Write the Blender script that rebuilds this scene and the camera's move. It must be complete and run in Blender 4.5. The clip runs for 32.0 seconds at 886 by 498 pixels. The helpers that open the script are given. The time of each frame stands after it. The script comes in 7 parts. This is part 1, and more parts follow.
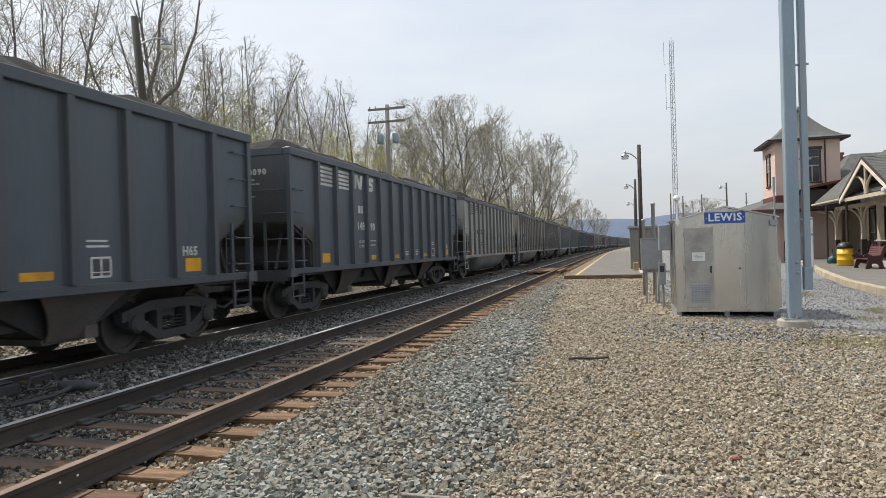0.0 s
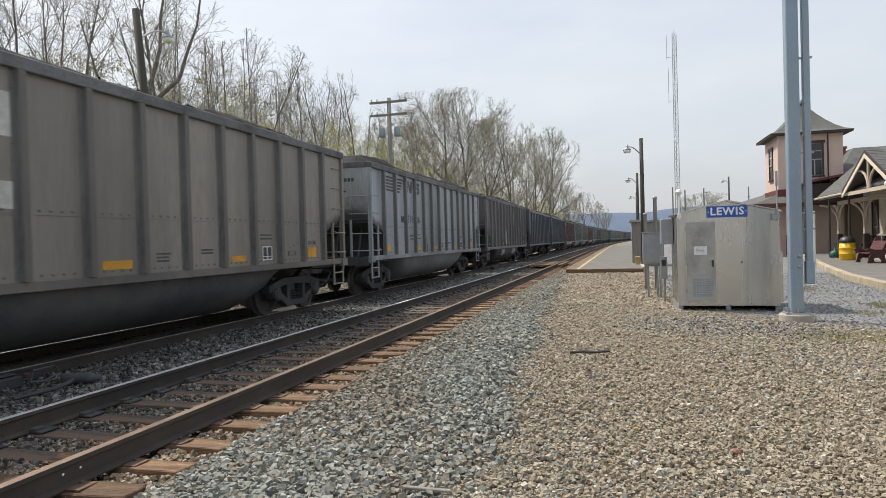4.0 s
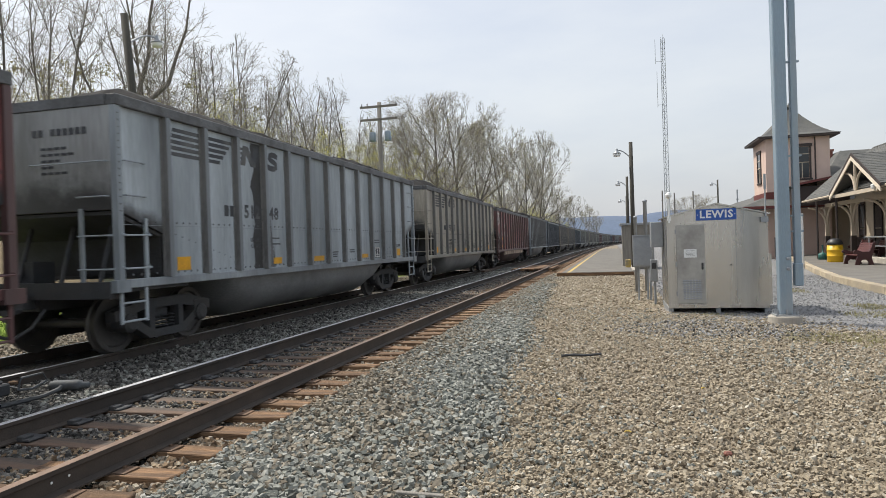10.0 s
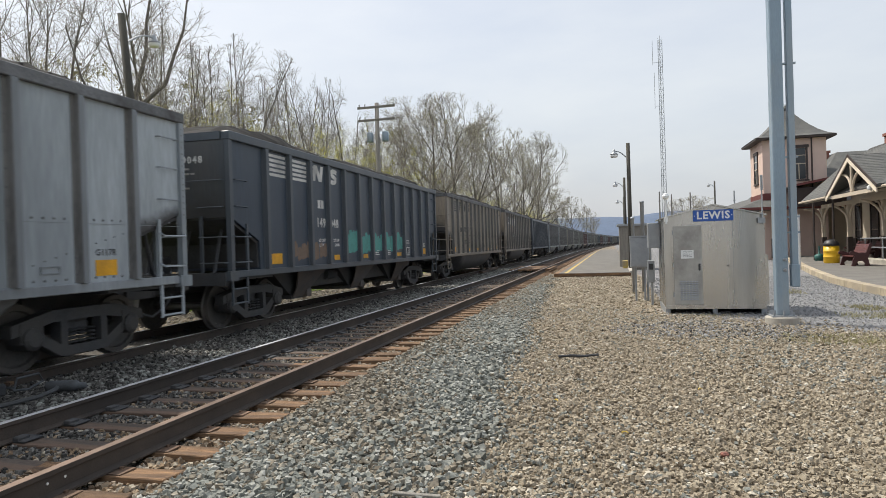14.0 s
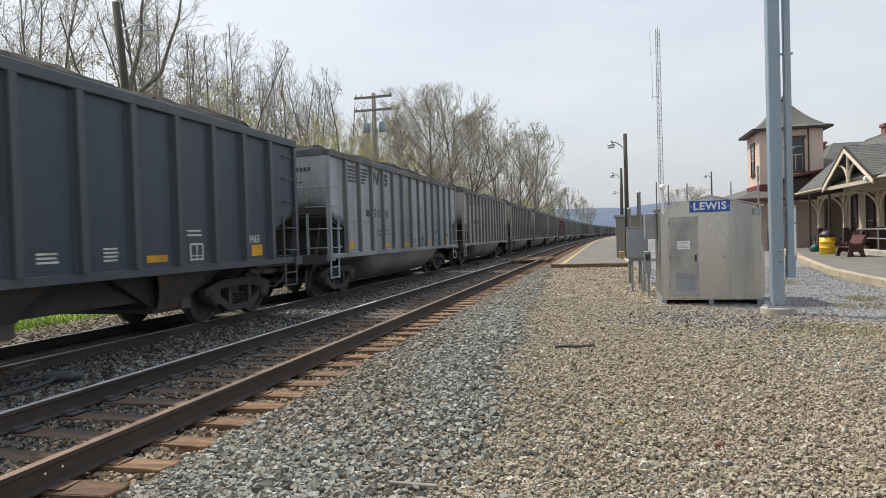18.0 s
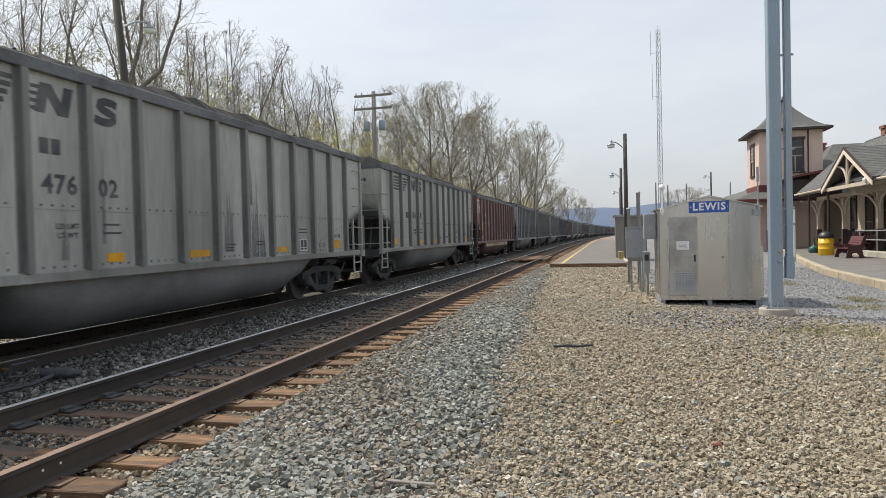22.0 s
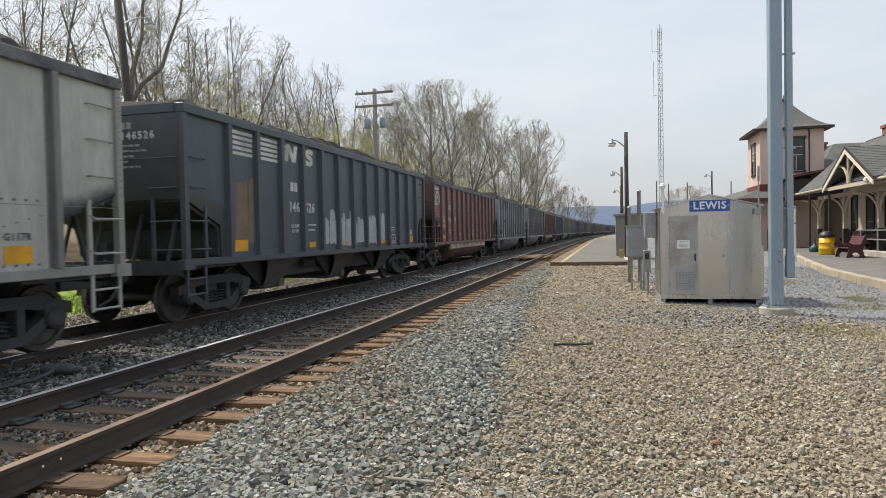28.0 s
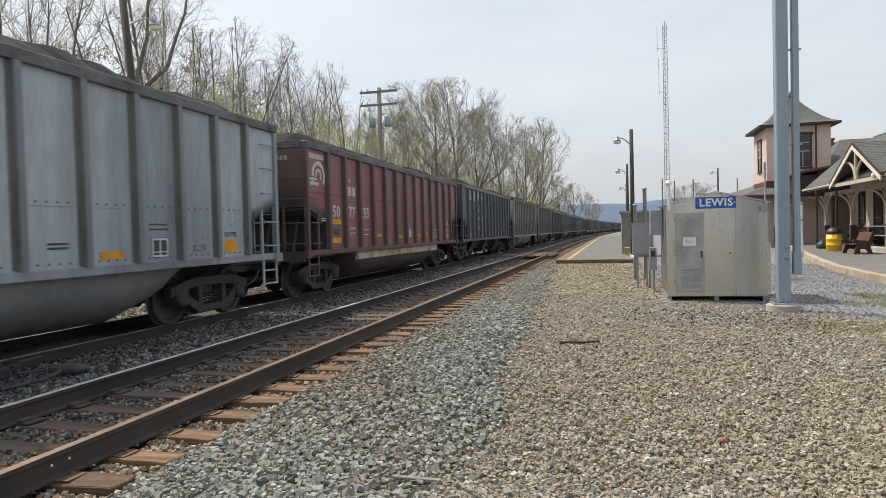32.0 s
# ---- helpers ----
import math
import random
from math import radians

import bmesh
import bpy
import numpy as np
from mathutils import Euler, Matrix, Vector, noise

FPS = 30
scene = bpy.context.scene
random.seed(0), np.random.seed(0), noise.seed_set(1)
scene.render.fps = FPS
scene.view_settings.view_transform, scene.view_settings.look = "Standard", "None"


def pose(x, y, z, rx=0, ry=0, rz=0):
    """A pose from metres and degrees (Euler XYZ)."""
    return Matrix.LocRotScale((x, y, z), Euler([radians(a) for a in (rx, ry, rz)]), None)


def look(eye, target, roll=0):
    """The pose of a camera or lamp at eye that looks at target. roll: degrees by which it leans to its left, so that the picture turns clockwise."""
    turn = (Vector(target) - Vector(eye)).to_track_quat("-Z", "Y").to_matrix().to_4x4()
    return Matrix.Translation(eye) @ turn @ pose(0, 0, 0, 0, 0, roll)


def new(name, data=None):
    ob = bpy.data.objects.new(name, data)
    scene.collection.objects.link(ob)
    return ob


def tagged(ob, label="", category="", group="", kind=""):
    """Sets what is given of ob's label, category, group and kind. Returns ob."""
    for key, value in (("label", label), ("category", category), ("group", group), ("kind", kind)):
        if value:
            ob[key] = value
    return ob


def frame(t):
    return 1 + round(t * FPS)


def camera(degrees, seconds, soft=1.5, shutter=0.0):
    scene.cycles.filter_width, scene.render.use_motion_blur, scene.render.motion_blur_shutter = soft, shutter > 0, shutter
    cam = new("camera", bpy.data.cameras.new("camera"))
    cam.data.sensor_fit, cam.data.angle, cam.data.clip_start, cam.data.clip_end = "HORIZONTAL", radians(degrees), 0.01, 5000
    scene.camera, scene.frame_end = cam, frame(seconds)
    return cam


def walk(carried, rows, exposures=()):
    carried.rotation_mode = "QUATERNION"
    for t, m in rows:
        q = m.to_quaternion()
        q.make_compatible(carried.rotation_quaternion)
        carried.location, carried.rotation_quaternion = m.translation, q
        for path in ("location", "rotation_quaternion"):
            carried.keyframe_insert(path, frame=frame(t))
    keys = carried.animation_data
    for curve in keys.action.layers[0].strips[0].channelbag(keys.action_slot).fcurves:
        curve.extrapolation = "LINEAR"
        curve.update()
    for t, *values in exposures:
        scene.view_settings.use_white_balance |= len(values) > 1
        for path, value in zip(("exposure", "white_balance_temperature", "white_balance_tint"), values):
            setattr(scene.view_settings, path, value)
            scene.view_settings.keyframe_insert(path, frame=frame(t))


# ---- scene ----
def aim(yaw, pitch, roll):
    """The camera's pose from its standing place: turn to the left of the line, tilt up, lean to its left."""
    return pose(0, 0, 1.70) @ pose(0, 0, 0, 0, 0, yaw) @ pose(0, 0, 0, 90 + pitch) @ pose(0, 0, 0, 0, 0, roll)


cam = camera(68.57, 32.0, soft=0.6, shutter=0.1)
walk(cam, [
    (0, aim(15.34, -0.05, -1.62)), (0.5, aim(15.45, -0.13, -1.60)), (1, aim(15.48, -0.21, -1.59)),
    (1.5, aim(15.51, -0.28, -1.58)), (2, aim(15.55, -0.35, -1.56)), (2.5, aim(15.61, -0.40, -1.53)),
    (3, aim(15.61, -0.36, -1.50)), (3.5, aim(15.53, -0.50, -1.48)), (5.5, aim(15.40, -0.68, -1.66)),
    (6, aim(15.34, -0.69, -1.66)), (6.5, aim(15.27, -0.71, -1.67)), (7, aim(15.20, -0.69, -1.69)),
    (7.5, aim(15.16, -0.59, -1.72)), (8, aim(15.13, -0.45, -1.76)), (8.5, aim(15.07, -0.39, -1.79)),
    (9, aim(14.87, -0.39, -1.81)), (9.5, aim(14.76, -0.34, -1.82)), (10, aim(14.70, -0.27, -1.83)),
    (10.5, aim(14.68, -0.20, -1.83)), (11, aim(14.68, -0.17, -1.83)), (11.5, aim(14.67, -0.17, -1.82)),
    (12, aim(14.65, -0.18, -1.82)), (12.5, aim(14.61, -0.23, -1.80)), (13, aim(14.61, -0.21, -1.78)),
    (13.5, aim(14.52, -0.20, -1.76)), (14, aim(14.47, -0.22, -1.76)), (14.5, aim(14.36, -0.23, -1.77)),
    (16.5, aim(14.20, -0.58, -1.84)), (17, aim(14.27, -0.74, -1.81)), (17.5, aim(14.29, -0.93, -1.77)),
    (18, aim(14.22, -1.05, -1.72)), (18.5, aim(14.21, -1.23, -1.67)), (19, aim(14.15, -1.32, -1.63)),
    (19.5, aim(14.17, -1.33, -1.59)), (20, aim(14.14, -1.34, -1.55)), (20.5, aim(14.24, -1.27, -1.50)),
    (21, aim(14.21, -1.17, -1.46)), (21.5, aim(14.22, -1.21, -1.42)), (22, aim(14.15, -1.15, -1.38)),
    (22.5, aim(14.00, -1.24, -1.35)), (23, aim(13.89, -1.30, -1.33)), (23.5, aim(13.88, -1.34, -1.30)),
    (24, aim(13.81, -1.35, -1.29)), (24.5, aim(13.79, -1.36, -1.29)), (25, aim(13.80, -1.40, -1.29)),
    (25.5, aim(13.84, -1.38, -1.30)), (27.5, aim(14.06, -1.40, -1.13)), (28, aim(14.19, -1.34, -1.14)),
    (28.5, aim(14.37, -1.33, -1.17)), (29, aim(14.48, -1.40, -1.21)), (29.5, aim(14.51, -1.39, -1.27)),
    (30, aim(14.54, -1.43, -1.33)), (30.5, aim(14.54, -1.48, -1.38)), (31, aim(14.52, -1.51, -1.42)),
    (31.5, aim(14.61, -1.52, -1.44)), (32, aim(14.67, -1.46, -1.45)),
])

# ---- light ----
SUN_EL, SUN_AZ = 57.0, 19.0  # degrees above the ground; degrees from -x towards +y
world = bpy.data.worlds.new("sky")
scene.world = world
world.use_nodes = True
wn = world.node_tree.nodes
sky = wn.new("ShaderNodeTexSky")
sky.sky_type, sky.sun_disc = "NISHITA", False
sky.sun_elevation, sky.sun_rotation = radians(SUN_EL), radians(-71.0)
sky.air_density, sky.dust_density, sky.ozone_density = 1.2, 5.0, 1.0
haze = wn.new("ShaderNodeMix")
haze.data_type = "RGBA"
haze.inputs[0].default_value = 0.50
thin = wn.new("ShaderNodeTexNoise")      # thin high cloud
thin.inputs["Scale"].default_value, thin.inputs["Detail"].default_value, thin.inputs["Roughness"].default_value = 2.4, 7, 0.55
stretch = wn.new("ShaderNodeMapping")
stretch.inputs["Scale"].default_value = (1.0, 1.0, 3.2)
where = wn.new("ShaderNodeTexCoord")
veil = wn.new("ShaderNodeValToRGB")
veil.color_ramp.elements[0].position, veil.color_ramp.elements[0].color = 0.3, (0.76, 0.81, 0.90, 1)
veil.color_ramp.elements[1].position, veil.color_ramp.elements[1].color = 0.72, (0.97, 0.99, 1.0, 1)
gain = wn.new("ShaderNodeVectorMath")
gain.operation = "SCALE"
gain.inputs[3].default_value = 10.6
world.node_tree.links.new(where.outputs["Generated"], stretch.inputs[0])
world.node_tree.links.new(stretch.outputs[0], thin.inputs["Vector"])
world.node_tree.links.new(thin.outputs[0], veil.inputs[0])
world.node_tree.links.new(veil.outputs[0], gain.inputs[0])
world.node_tree.links.new(gain.outputs[0], haze.inputs[7])
world.node_tree.links.new(sky.outputs[0], haze.inputs[6])
world.node_tree.links.new(haze.outputs[2], wn["Background"].inputs[0])
wn["Background"].inputs[1].default_value = 0.114
sun = new("sun", bpy.data.lights.new("sun", "SUN"))
sun.data.energy, sun.data.angle, sun.data.color = 3.9, radians(0.6), (1.0, 0.95, 0.86)
ca, sa = math.cos(radians(SUN_AZ)), math.sin(radians(SUN_AZ))
ce, se = math.cos(radians(SUN_EL)), math.sin(radians(SUN_EL))
sun.matrix_world = look((-ca * ce * 50, sa * ce * 50, se * 50), (0, 0, 0))
scene.view_settings.exposure = 0.09


# ---- materials ----
def material(name, base, rough=0.7, metal=0.0, spread=0.25, scale=6.0, fine=60.0, bump=0.2, dist=0.004, tint=None, tint_amount=0.5,
             tint_scale=1.2, tint_edge=0.12, rnd=0.0, spec=0.5, stretch=(1, 1, 1)):
    """A surface with two scales of variation, stains of a second colour, relief, and some change from piece to piece."""
    m = bpy.data.materials.new(name)
    m.use_nodes = True
    t, n = m.node_tree, m.node_tree.nodes
    L = t.links.new
    b = n["Principled BSDF"]
    b.inputs["Metallic"].default_value = metal
    b.inputs["Specular IOR Level"].default_value = spec
    co = n.new("ShaderNodeTexCoord")
    mp = n.new("ShaderNodeMapping")
    mp.inputs["Scale"].default_value = stretch
    L(co.outputs["Object"], mp.inputs[0])
    n1, n2 = n.new("ShaderNodeTexNoise"), n.new("ShaderNodeTexNoise")
    for k, sc in ((n1, scale), (n2, fine)):
        k.inputs["Scale"].default_value, k.inputs["Detail"].default_value = sc, 6
        L(mp.outputs[0], k.inputs["Vector"])
    add = n.new("ShaderNodeMath")
    add.operation = "ADD"
    L(n1.outputs[0], add.inputs[0])
    L(n2.outputs[0], add.inputs[1])
    rmp = n.new("ShaderNodeMapRange")
    rmp.inputs[1].default_value, rmp.inputs[2].default_value = 0.65, 1.35
    rmp.inputs[3].default_value, rmp.inputs[4].default_value = 1 - spread, 1 + spread
    L(add.outputs[0], rmp.inputs[0])
    val = rmp.outputs[0]
    if rnd:
        oi = n.new("ShaderNodeObjectInfo")
        rr = n.new("ShaderNodeMapRange")
        rr.inputs[3].default_value, rr.inputs[4].default_value = 1 - rnd, 1 + rnd
        L(oi.outputs["Random"], rr.inputs[0])
        mul = n.new("ShaderNodeMath")
        mul.operation = "MULTIPLY"
        L(val, mul.inputs[0])
        L(rr.outputs[0], mul.inputs[1])
        val = mul.outputs[0]
    sc = n.new("ShaderNodeVectorMath")
    sc.operation = "SCALE"
    sc.inputs[0].default_value = base
    col = sc.outputs[0]
    L(val, sc.inputs[3])
    if tint:
        n3 = n.new("ShaderNodeTexNoise")
        n3.inputs["Scale"].default_value, n3.inputs["Detail"].default_value, n3.inputs["Roughness"].default_value = tint_scale, 8, 0.65
        L(mp.outputs[0], n3.inputs["Vector"])
        r3 = n.new("ShaderNodeMapRange")
        mid = 0.66 - 0.32 * tint_amount
        r3.inputs[1].default_value, r3.inputs[2].default_value = mid - tint_edge, mid + tint_edge
        L(n3.outputs[0], r3.inputs[0])
        mx = n.new("ShaderNodeMix")
        mx.data_type = "RGBA"
        mx.inputs[7].default_value = (*tint, 1)
        L(r3.outputs[0], mx.inputs[0])
        L(col, mx.inputs[6])
        col = mx.outputs[2]
    L(col, b.inputs["Base Color"])
    ro = n.new("ShaderNodeMapRange")
    ro.inputs[3].default_value, ro.inputs[4].default_value = max(0.05, rough - 0.12), min(1, rough + 0.12)
    L(n1.outputs[0], ro.inputs[0])
    L(ro.outputs[0], b.inputs["Roughness"])
    if bump:
        bp = n.new("ShaderNodeBump")
        bp.inputs["Strength"].default_value, bp.inputs["Distance"].default_value = bump, dist
        L(n2.outputs[0], bp.inputs["Height"])
        L(bp.outputs[0], b.inputs["Normal"])
    return m


def stones_material(name, colours, island=True, rough=0.9):
    """Loose stones: each piece takes one colour of a ramp."""
    m = bpy.data.materials.new(name)
    m.use_nodes = True
    n, L = m.node_tree.nodes, m.node_tree.links.new
    b = n["Principled BSDF"]
    b.inputs["Roughness"].default_value, b.inputs["Specular IOR Level"].default_value = rough, 0.2
    geo, ramp = n.new("ShaderNodeNewGeometry"), n.new("ShaderNodeValToRGB")
    el = ramp.color_ramp.elements
    while len(el) < len(colours):
        el.new(0.5)
    for k, c in enumerate(colours):
        el[k].position, el[k].color = k / (len(colours) - 1), (*c, 1)
    L(geo.outputs["Random Per Island"], ramp.inputs[0])
    nz = n.new("ShaderNodeTexNoise")
    nz.inputs["Scale"].default_value, nz.inputs["Detail"].default_value = 45, 5
    co = n.new("ShaderNodeTexCoord")
    L(co.outputs["Object"], nz.inputs["Vector"])
    mr = n.new("ShaderNodeMapRange")
    mr.inputs[1].default_value, mr.inputs[2].default_value, mr.inputs[3].default_value, mr.inputs[4].default_value = 0.3, 0.7, 0.75, 1.2
    L(nz.outputs[0], mr.inputs[0])
    sc = n.new("ShaderNodeVectorMath")
    sc.operation = "SCALE"
    L(ramp.outputs[0], sc.inputs[0])
    L(mr.outputs[0], sc.inputs[3])
    L(sc.outputs[0], b.inputs["Base Color"])
    return m


def gravel_material(name):
    """The ground sheet: grey ballast by the line, brown gravel on the yard, bluish fine stone behind, turf far off."""
    m = bpy.data.materials.new(name)
    m.use_nodes = True
    n, L = m.node_tree.nodes, m.node_tree.links.new
    b = n["Principled BSDF"]
    b.inputs["Roughness"].default_value, b.inputs["Specular IOR Level"].default_value = 0.95, 0.2
    co = n.new("ShaderNodeTexCoord")
    vo, nz, big = n.new("ShaderNodeTexVoronoi"), n.new("ShaderNodeTexNoise"), n.new("ShaderNodeTexNoise")
    vo.inputs["Scale"].default_value = 34
    nz.inputs["Scale"].default_value, nz.inputs["Detail"].default_value = 70, 6
    big.inputs["Scale"].default_value, big.inputs["Detail"].default_value = 0.5, 7
    for k in (vo, nz, big):
        L(co.outputs["Object"], k.inputs["Vector"])
    sep = n.new("ShaderNodeSeparateXYZ")
    L(co.outputs["Object"], sep.inputs[0])

    def mixed(fac, c1, c2):
        x = n.new("ShaderNodeMix")
        x.data_type = "RGBA"
        for slot, v in ((0, fac), (6, c1), (7, c2)):
            if isinstance(v, tuple):
                x.inputs[slot].default_value = (*v, 1)
            else:
                L(v, x.inputs[slot])
        return x.outputs[2]

    def step(src, lo, hi):
        r = n.new("ShaderNodeMapRange")
        r.inputs[1].default_value, r.inputs[2].default_value = lo, hi
        L(src, r.inputs[0])
        return r.outputs[0]

    def calc(op, p, q):
        x = n.new("ShaderNodeMath")
        x.operation = op
        for k, v in enumerate((p, q)):
            if isinstance(v, (int, float)):
                x.inputs[k].default_value = v
            else:
                L(v, x.inputs[k])
        return x.outputs[0]

    wob = calc("MULTIPLY", calc("SUBTRACT", big.outputs[0], 0.5), 3.0)
    x = calc("ADD", sep.outputs[0], wob)
    y = calc("ADD", sep.outputs[1], wob)
    grain = n.new("ShaderNodeSeparateColor")
    L(vo.outputs["Color"], grain.inputs[0])
    brown = mixed(grain.outputs[0], (0.095, 0.078, 0.056), (0.37, 0.316, 0.24))
    grey = mixed(grain.outputs[0], (0.04, 0.04, 0.037), (0.18, 0.182, 0.167))
    dirt = mixed(grain.outputs[0], (0.055, 0.051, 0.045), (0.17, 0.157, 0.138))
    blue = mixed(grain.outputs[0], (0.14, 0.14, 0.142), (0.29, 0.29, 0.292))
    # the ballast's shoulder drifts away from the camera's place with distance
    edge = calc("ADD", x, calc("MULTIPLY", sep.outputs[1], 0.07))
    col = mixed(step(edge, -1.75, -0.45), grey, brown)
    col = mixed(step(sep.outputs[0], -3.3, -3.7), col, dirt)
    col = mixed(step(sep.outputs[0], -9.55, -9.9), col, brown)
    far_right = calc("MULTIPLY", step(calc("ADD", y, calc("MULTIPLY", sep.outputs[0], 1.0)), 15.2, 16.4), step(sep.outputs[0], 0.9, 1.6))
    col = mixed(far_right, col, blue)
    grass = mixed(nz.outputs[0], (0.13, 0.19, 0.03), (0.32, 0.42, 0.08))
    turf = n.new("ShaderNodeMath")
    turf.operation = "MAXIMUM"
    L(step(calc("ADD", sep.outputs[0], calc("MULTIPLY", wob, 0.5)), -11.6, -12.2), turf.inputs[0])
    L(step(sep.outputs[0], 60, 64), turf.inputs[1])
    col = mixed(turf.outputs[0], col, grass)
    col = mixed(step(x, -16.5, -18.0), col, mixed(nz.outputs[0], (0.10, 0.075, 0.045), (0.26, 0.21, 0.13)))
    tone = n.new("ShaderNodeMapRange")
    tone.inputs[1].default_value, tone.inputs[2].default_value, tone.inputs[3].default_value, tone.inputs[4].default_value = 0.3, 0.7, 0.82, 1.15
    L(big.outputs[0], tone.inputs[0])
    sc = n.new("ShaderNodeVectorMath")
    sc.operation = "SCALE"
    L(col, sc.inputs[0])
    L(tone.outputs[0], sc.inputs[3])
    L(sc.outputs[0], b.inputs["Base Color"])
    bp = n.new("ShaderNodeBump")
    bp.inputs["Strength"].default_value, bp.inputs["Distance"].default_value = 0.8, 0.02
    L(vo.outputs["Distance"], bp.inputs["Height"])
    L(bp.outputs[0], b.inputs["Normal"])
    return m


M_GROUND = gravel_material("yard_gravel")
M_STONE = stones_material("ballast_stone", [(0.114, 0.119, 0.107), (0.169, 0.177, 0.159), (0.223, 0.232, 0.209), (0.242, 0.245, 0.218), (0.202, 0.213, 0.194), (0.256, 0.262, 0.234), (0.338, 0.343, 0.311), (0.43, 0.425, 0.385)])
M_TANSTONE = stones_material("tan_stained_stone", [(0.135, 0.114, 0.086), (0.20, 0.176, 0.136), (0.25, 0.22, 0.172), (0.225, 0.207, 0.17), (0.31, 0.282, 0.228)])
M_BLUESTONE = stones_material("bluish_stone", [(0.155, 0.158, 0.161), (0.23, 0.236, 0.244), (0.299, 0.305, 0.313), (0.276, 0.27, 0.255), (0.38, 0.385, 0.391)])
M_PEBBLE = stones_material("brown_pebble", [(0.13, 0.105, 0.075), (0.24, 0.20, 0.145), (0.33, 0.28, 0.205), (0.295, 0.256, 0.196), (0.385, 0.333, 0.248), (0.33, 0.283, 0.21), (0.28, 0.238, 0.176), (0.52, 0.48, 0.40)])
M_DIRTY = stones_material("dirty_ballast", [(0.0373, 0.0368, 0.035), (0.0808, 0.0775, 0.0713), (0.143, 0.137, 0.125), (0.236, 0.228, 0.207)])
M_RUSTY = stones_material("rust_stained_stone", [(0.112, 0.0775, 0.0525), (0.237, 0.169, 0.106), (0.338, 0.263, 0.181), (0.263, 0.231, 0.188), (0.413, 0.362, 0.275)])
M_RAIL = material("rusty_rail", (0.078, 0.062, 0.051), 0.75, 0.2, 0.3, 9, 80, 0.3, 0.003, tint=(0.05, 0.042, 0.037), tint_amount=0.5)
M_RAILTOP = material("polished_rail_head", (0.72, 0.72, 0.73), 0.38, 0.55, 0.08, 4, 60, 0.02)
M_DULLTOP = material("worn_rail_head", (0.26, 0.19, 0.15), 0.45, 0.7, 0.2, 6, 60, 0.1)
M_PLATE = material("rust_dusted_plate", (0.17, 0.105, 0.066), 0.85, 0.1, 0.3, 8, 60, 0.4, 0.004, tint=(0.09, 0.065, 0.05), tint_amount=0.45, rnd=0.25)
M_TIE = material("weathered_tie_wood", (0.225, 0.132, 0.068), 0.9, 0, 0.6, 4, 30, 1.0, 0.016, tint=(0.085, 0.058, 0.042), tint_amount=0.45, tint_scale=2.2, rnd=0.4, stretch=(0.25, 4, 3))
M_TIEDARK = material("dark_tie_wood", (0.075, 0.060, 0.050), 0.85, 0, 0.4, 6, 40, 0.5, 0.006, tint=(0.16, 0.10, 0.065), tint_amount=0.3, rnd=0.35, stretch=(0.4, 3, 3))
M_STEELDARK = material("grimy_steel", (0.047, 0.051, 0.057), 0.7, 0.1, 0.4, 5, 50, 0.3, 0.004, tint=(0.07, 0.067, 0.064), tint_amount=0.4)
M_WHEEL = material("wheel_steel", (0.06, 0.06, 0.06), 0.5, 0.3, 0.35, 7, 50, 0.2, 0.003, tint=(0.12, 0.11, 0.10), tint_amount=0.4)
M_COAL = stones_material("coal", [(0.010, 0.010, 0.011), (0.02, 0.02, 0.021), (0.034, 0.033, 0.032)], rough=0.9)


def paint_material(name, base, soot, amount, rough=0.44, rust=(0.16, 0.09, 0.055), rust_amount=0.15, scale=0.5):
    return material(name, base, rough, 0.0, 0.24, 2.6, 24, 0.14, 0.003, tint=soot, tint_amount=amount, tint_scale=scale * 1.8, tint_edge=0.16,
                    stretch=(1, 1, 0.14), rnd=0.06)


PAINT = {
    "black": paint_material("black_car_paint", (0.066, 0.088, 0.113), (0.084, 0.103, 0.122), 0.35),
    "ink": paint_material("blue_black_car_paint", (0.040, 0.057, 0.084), (0.056, 0.072, 0.094), 0.35),
    "red": paint_material("oxide_red_car_paint", (0.295, 0.108, 0.108), (0.195, 0.088, 0.088), 0.45),
    "silver": paint_material("pale_grey_car_paint", (0.413, 0.463, 0.503), (0.182, 0.209, 0.230), 0.42),
    "beige": paint_material("beige_grey_car_paint", (0.473, 0.437, 0.370), (0.204, 0.187, 0.161), 0.45),
    "tan": paint_material("dusty_tan_car_paint", (0.315, 0.270, 0.215), (0.17, 0.15, 0.128), 0.5),
    "stone": paint_material("stone_grey_car_paint", (0.440, 0.446, 0.420), (0.220, 0.223, 0.209), 0.4),
    "taupe": paint_material("taupe_car_paint", (0.297, 0.270, 0.239), (0.176, 0.162, 0.147), 0.42),
    "brown": paint_material("dark_brown_car_paint", (0.128, 0.112, 0.112), (0.09, 0.087, 0.092), 0.5),
}
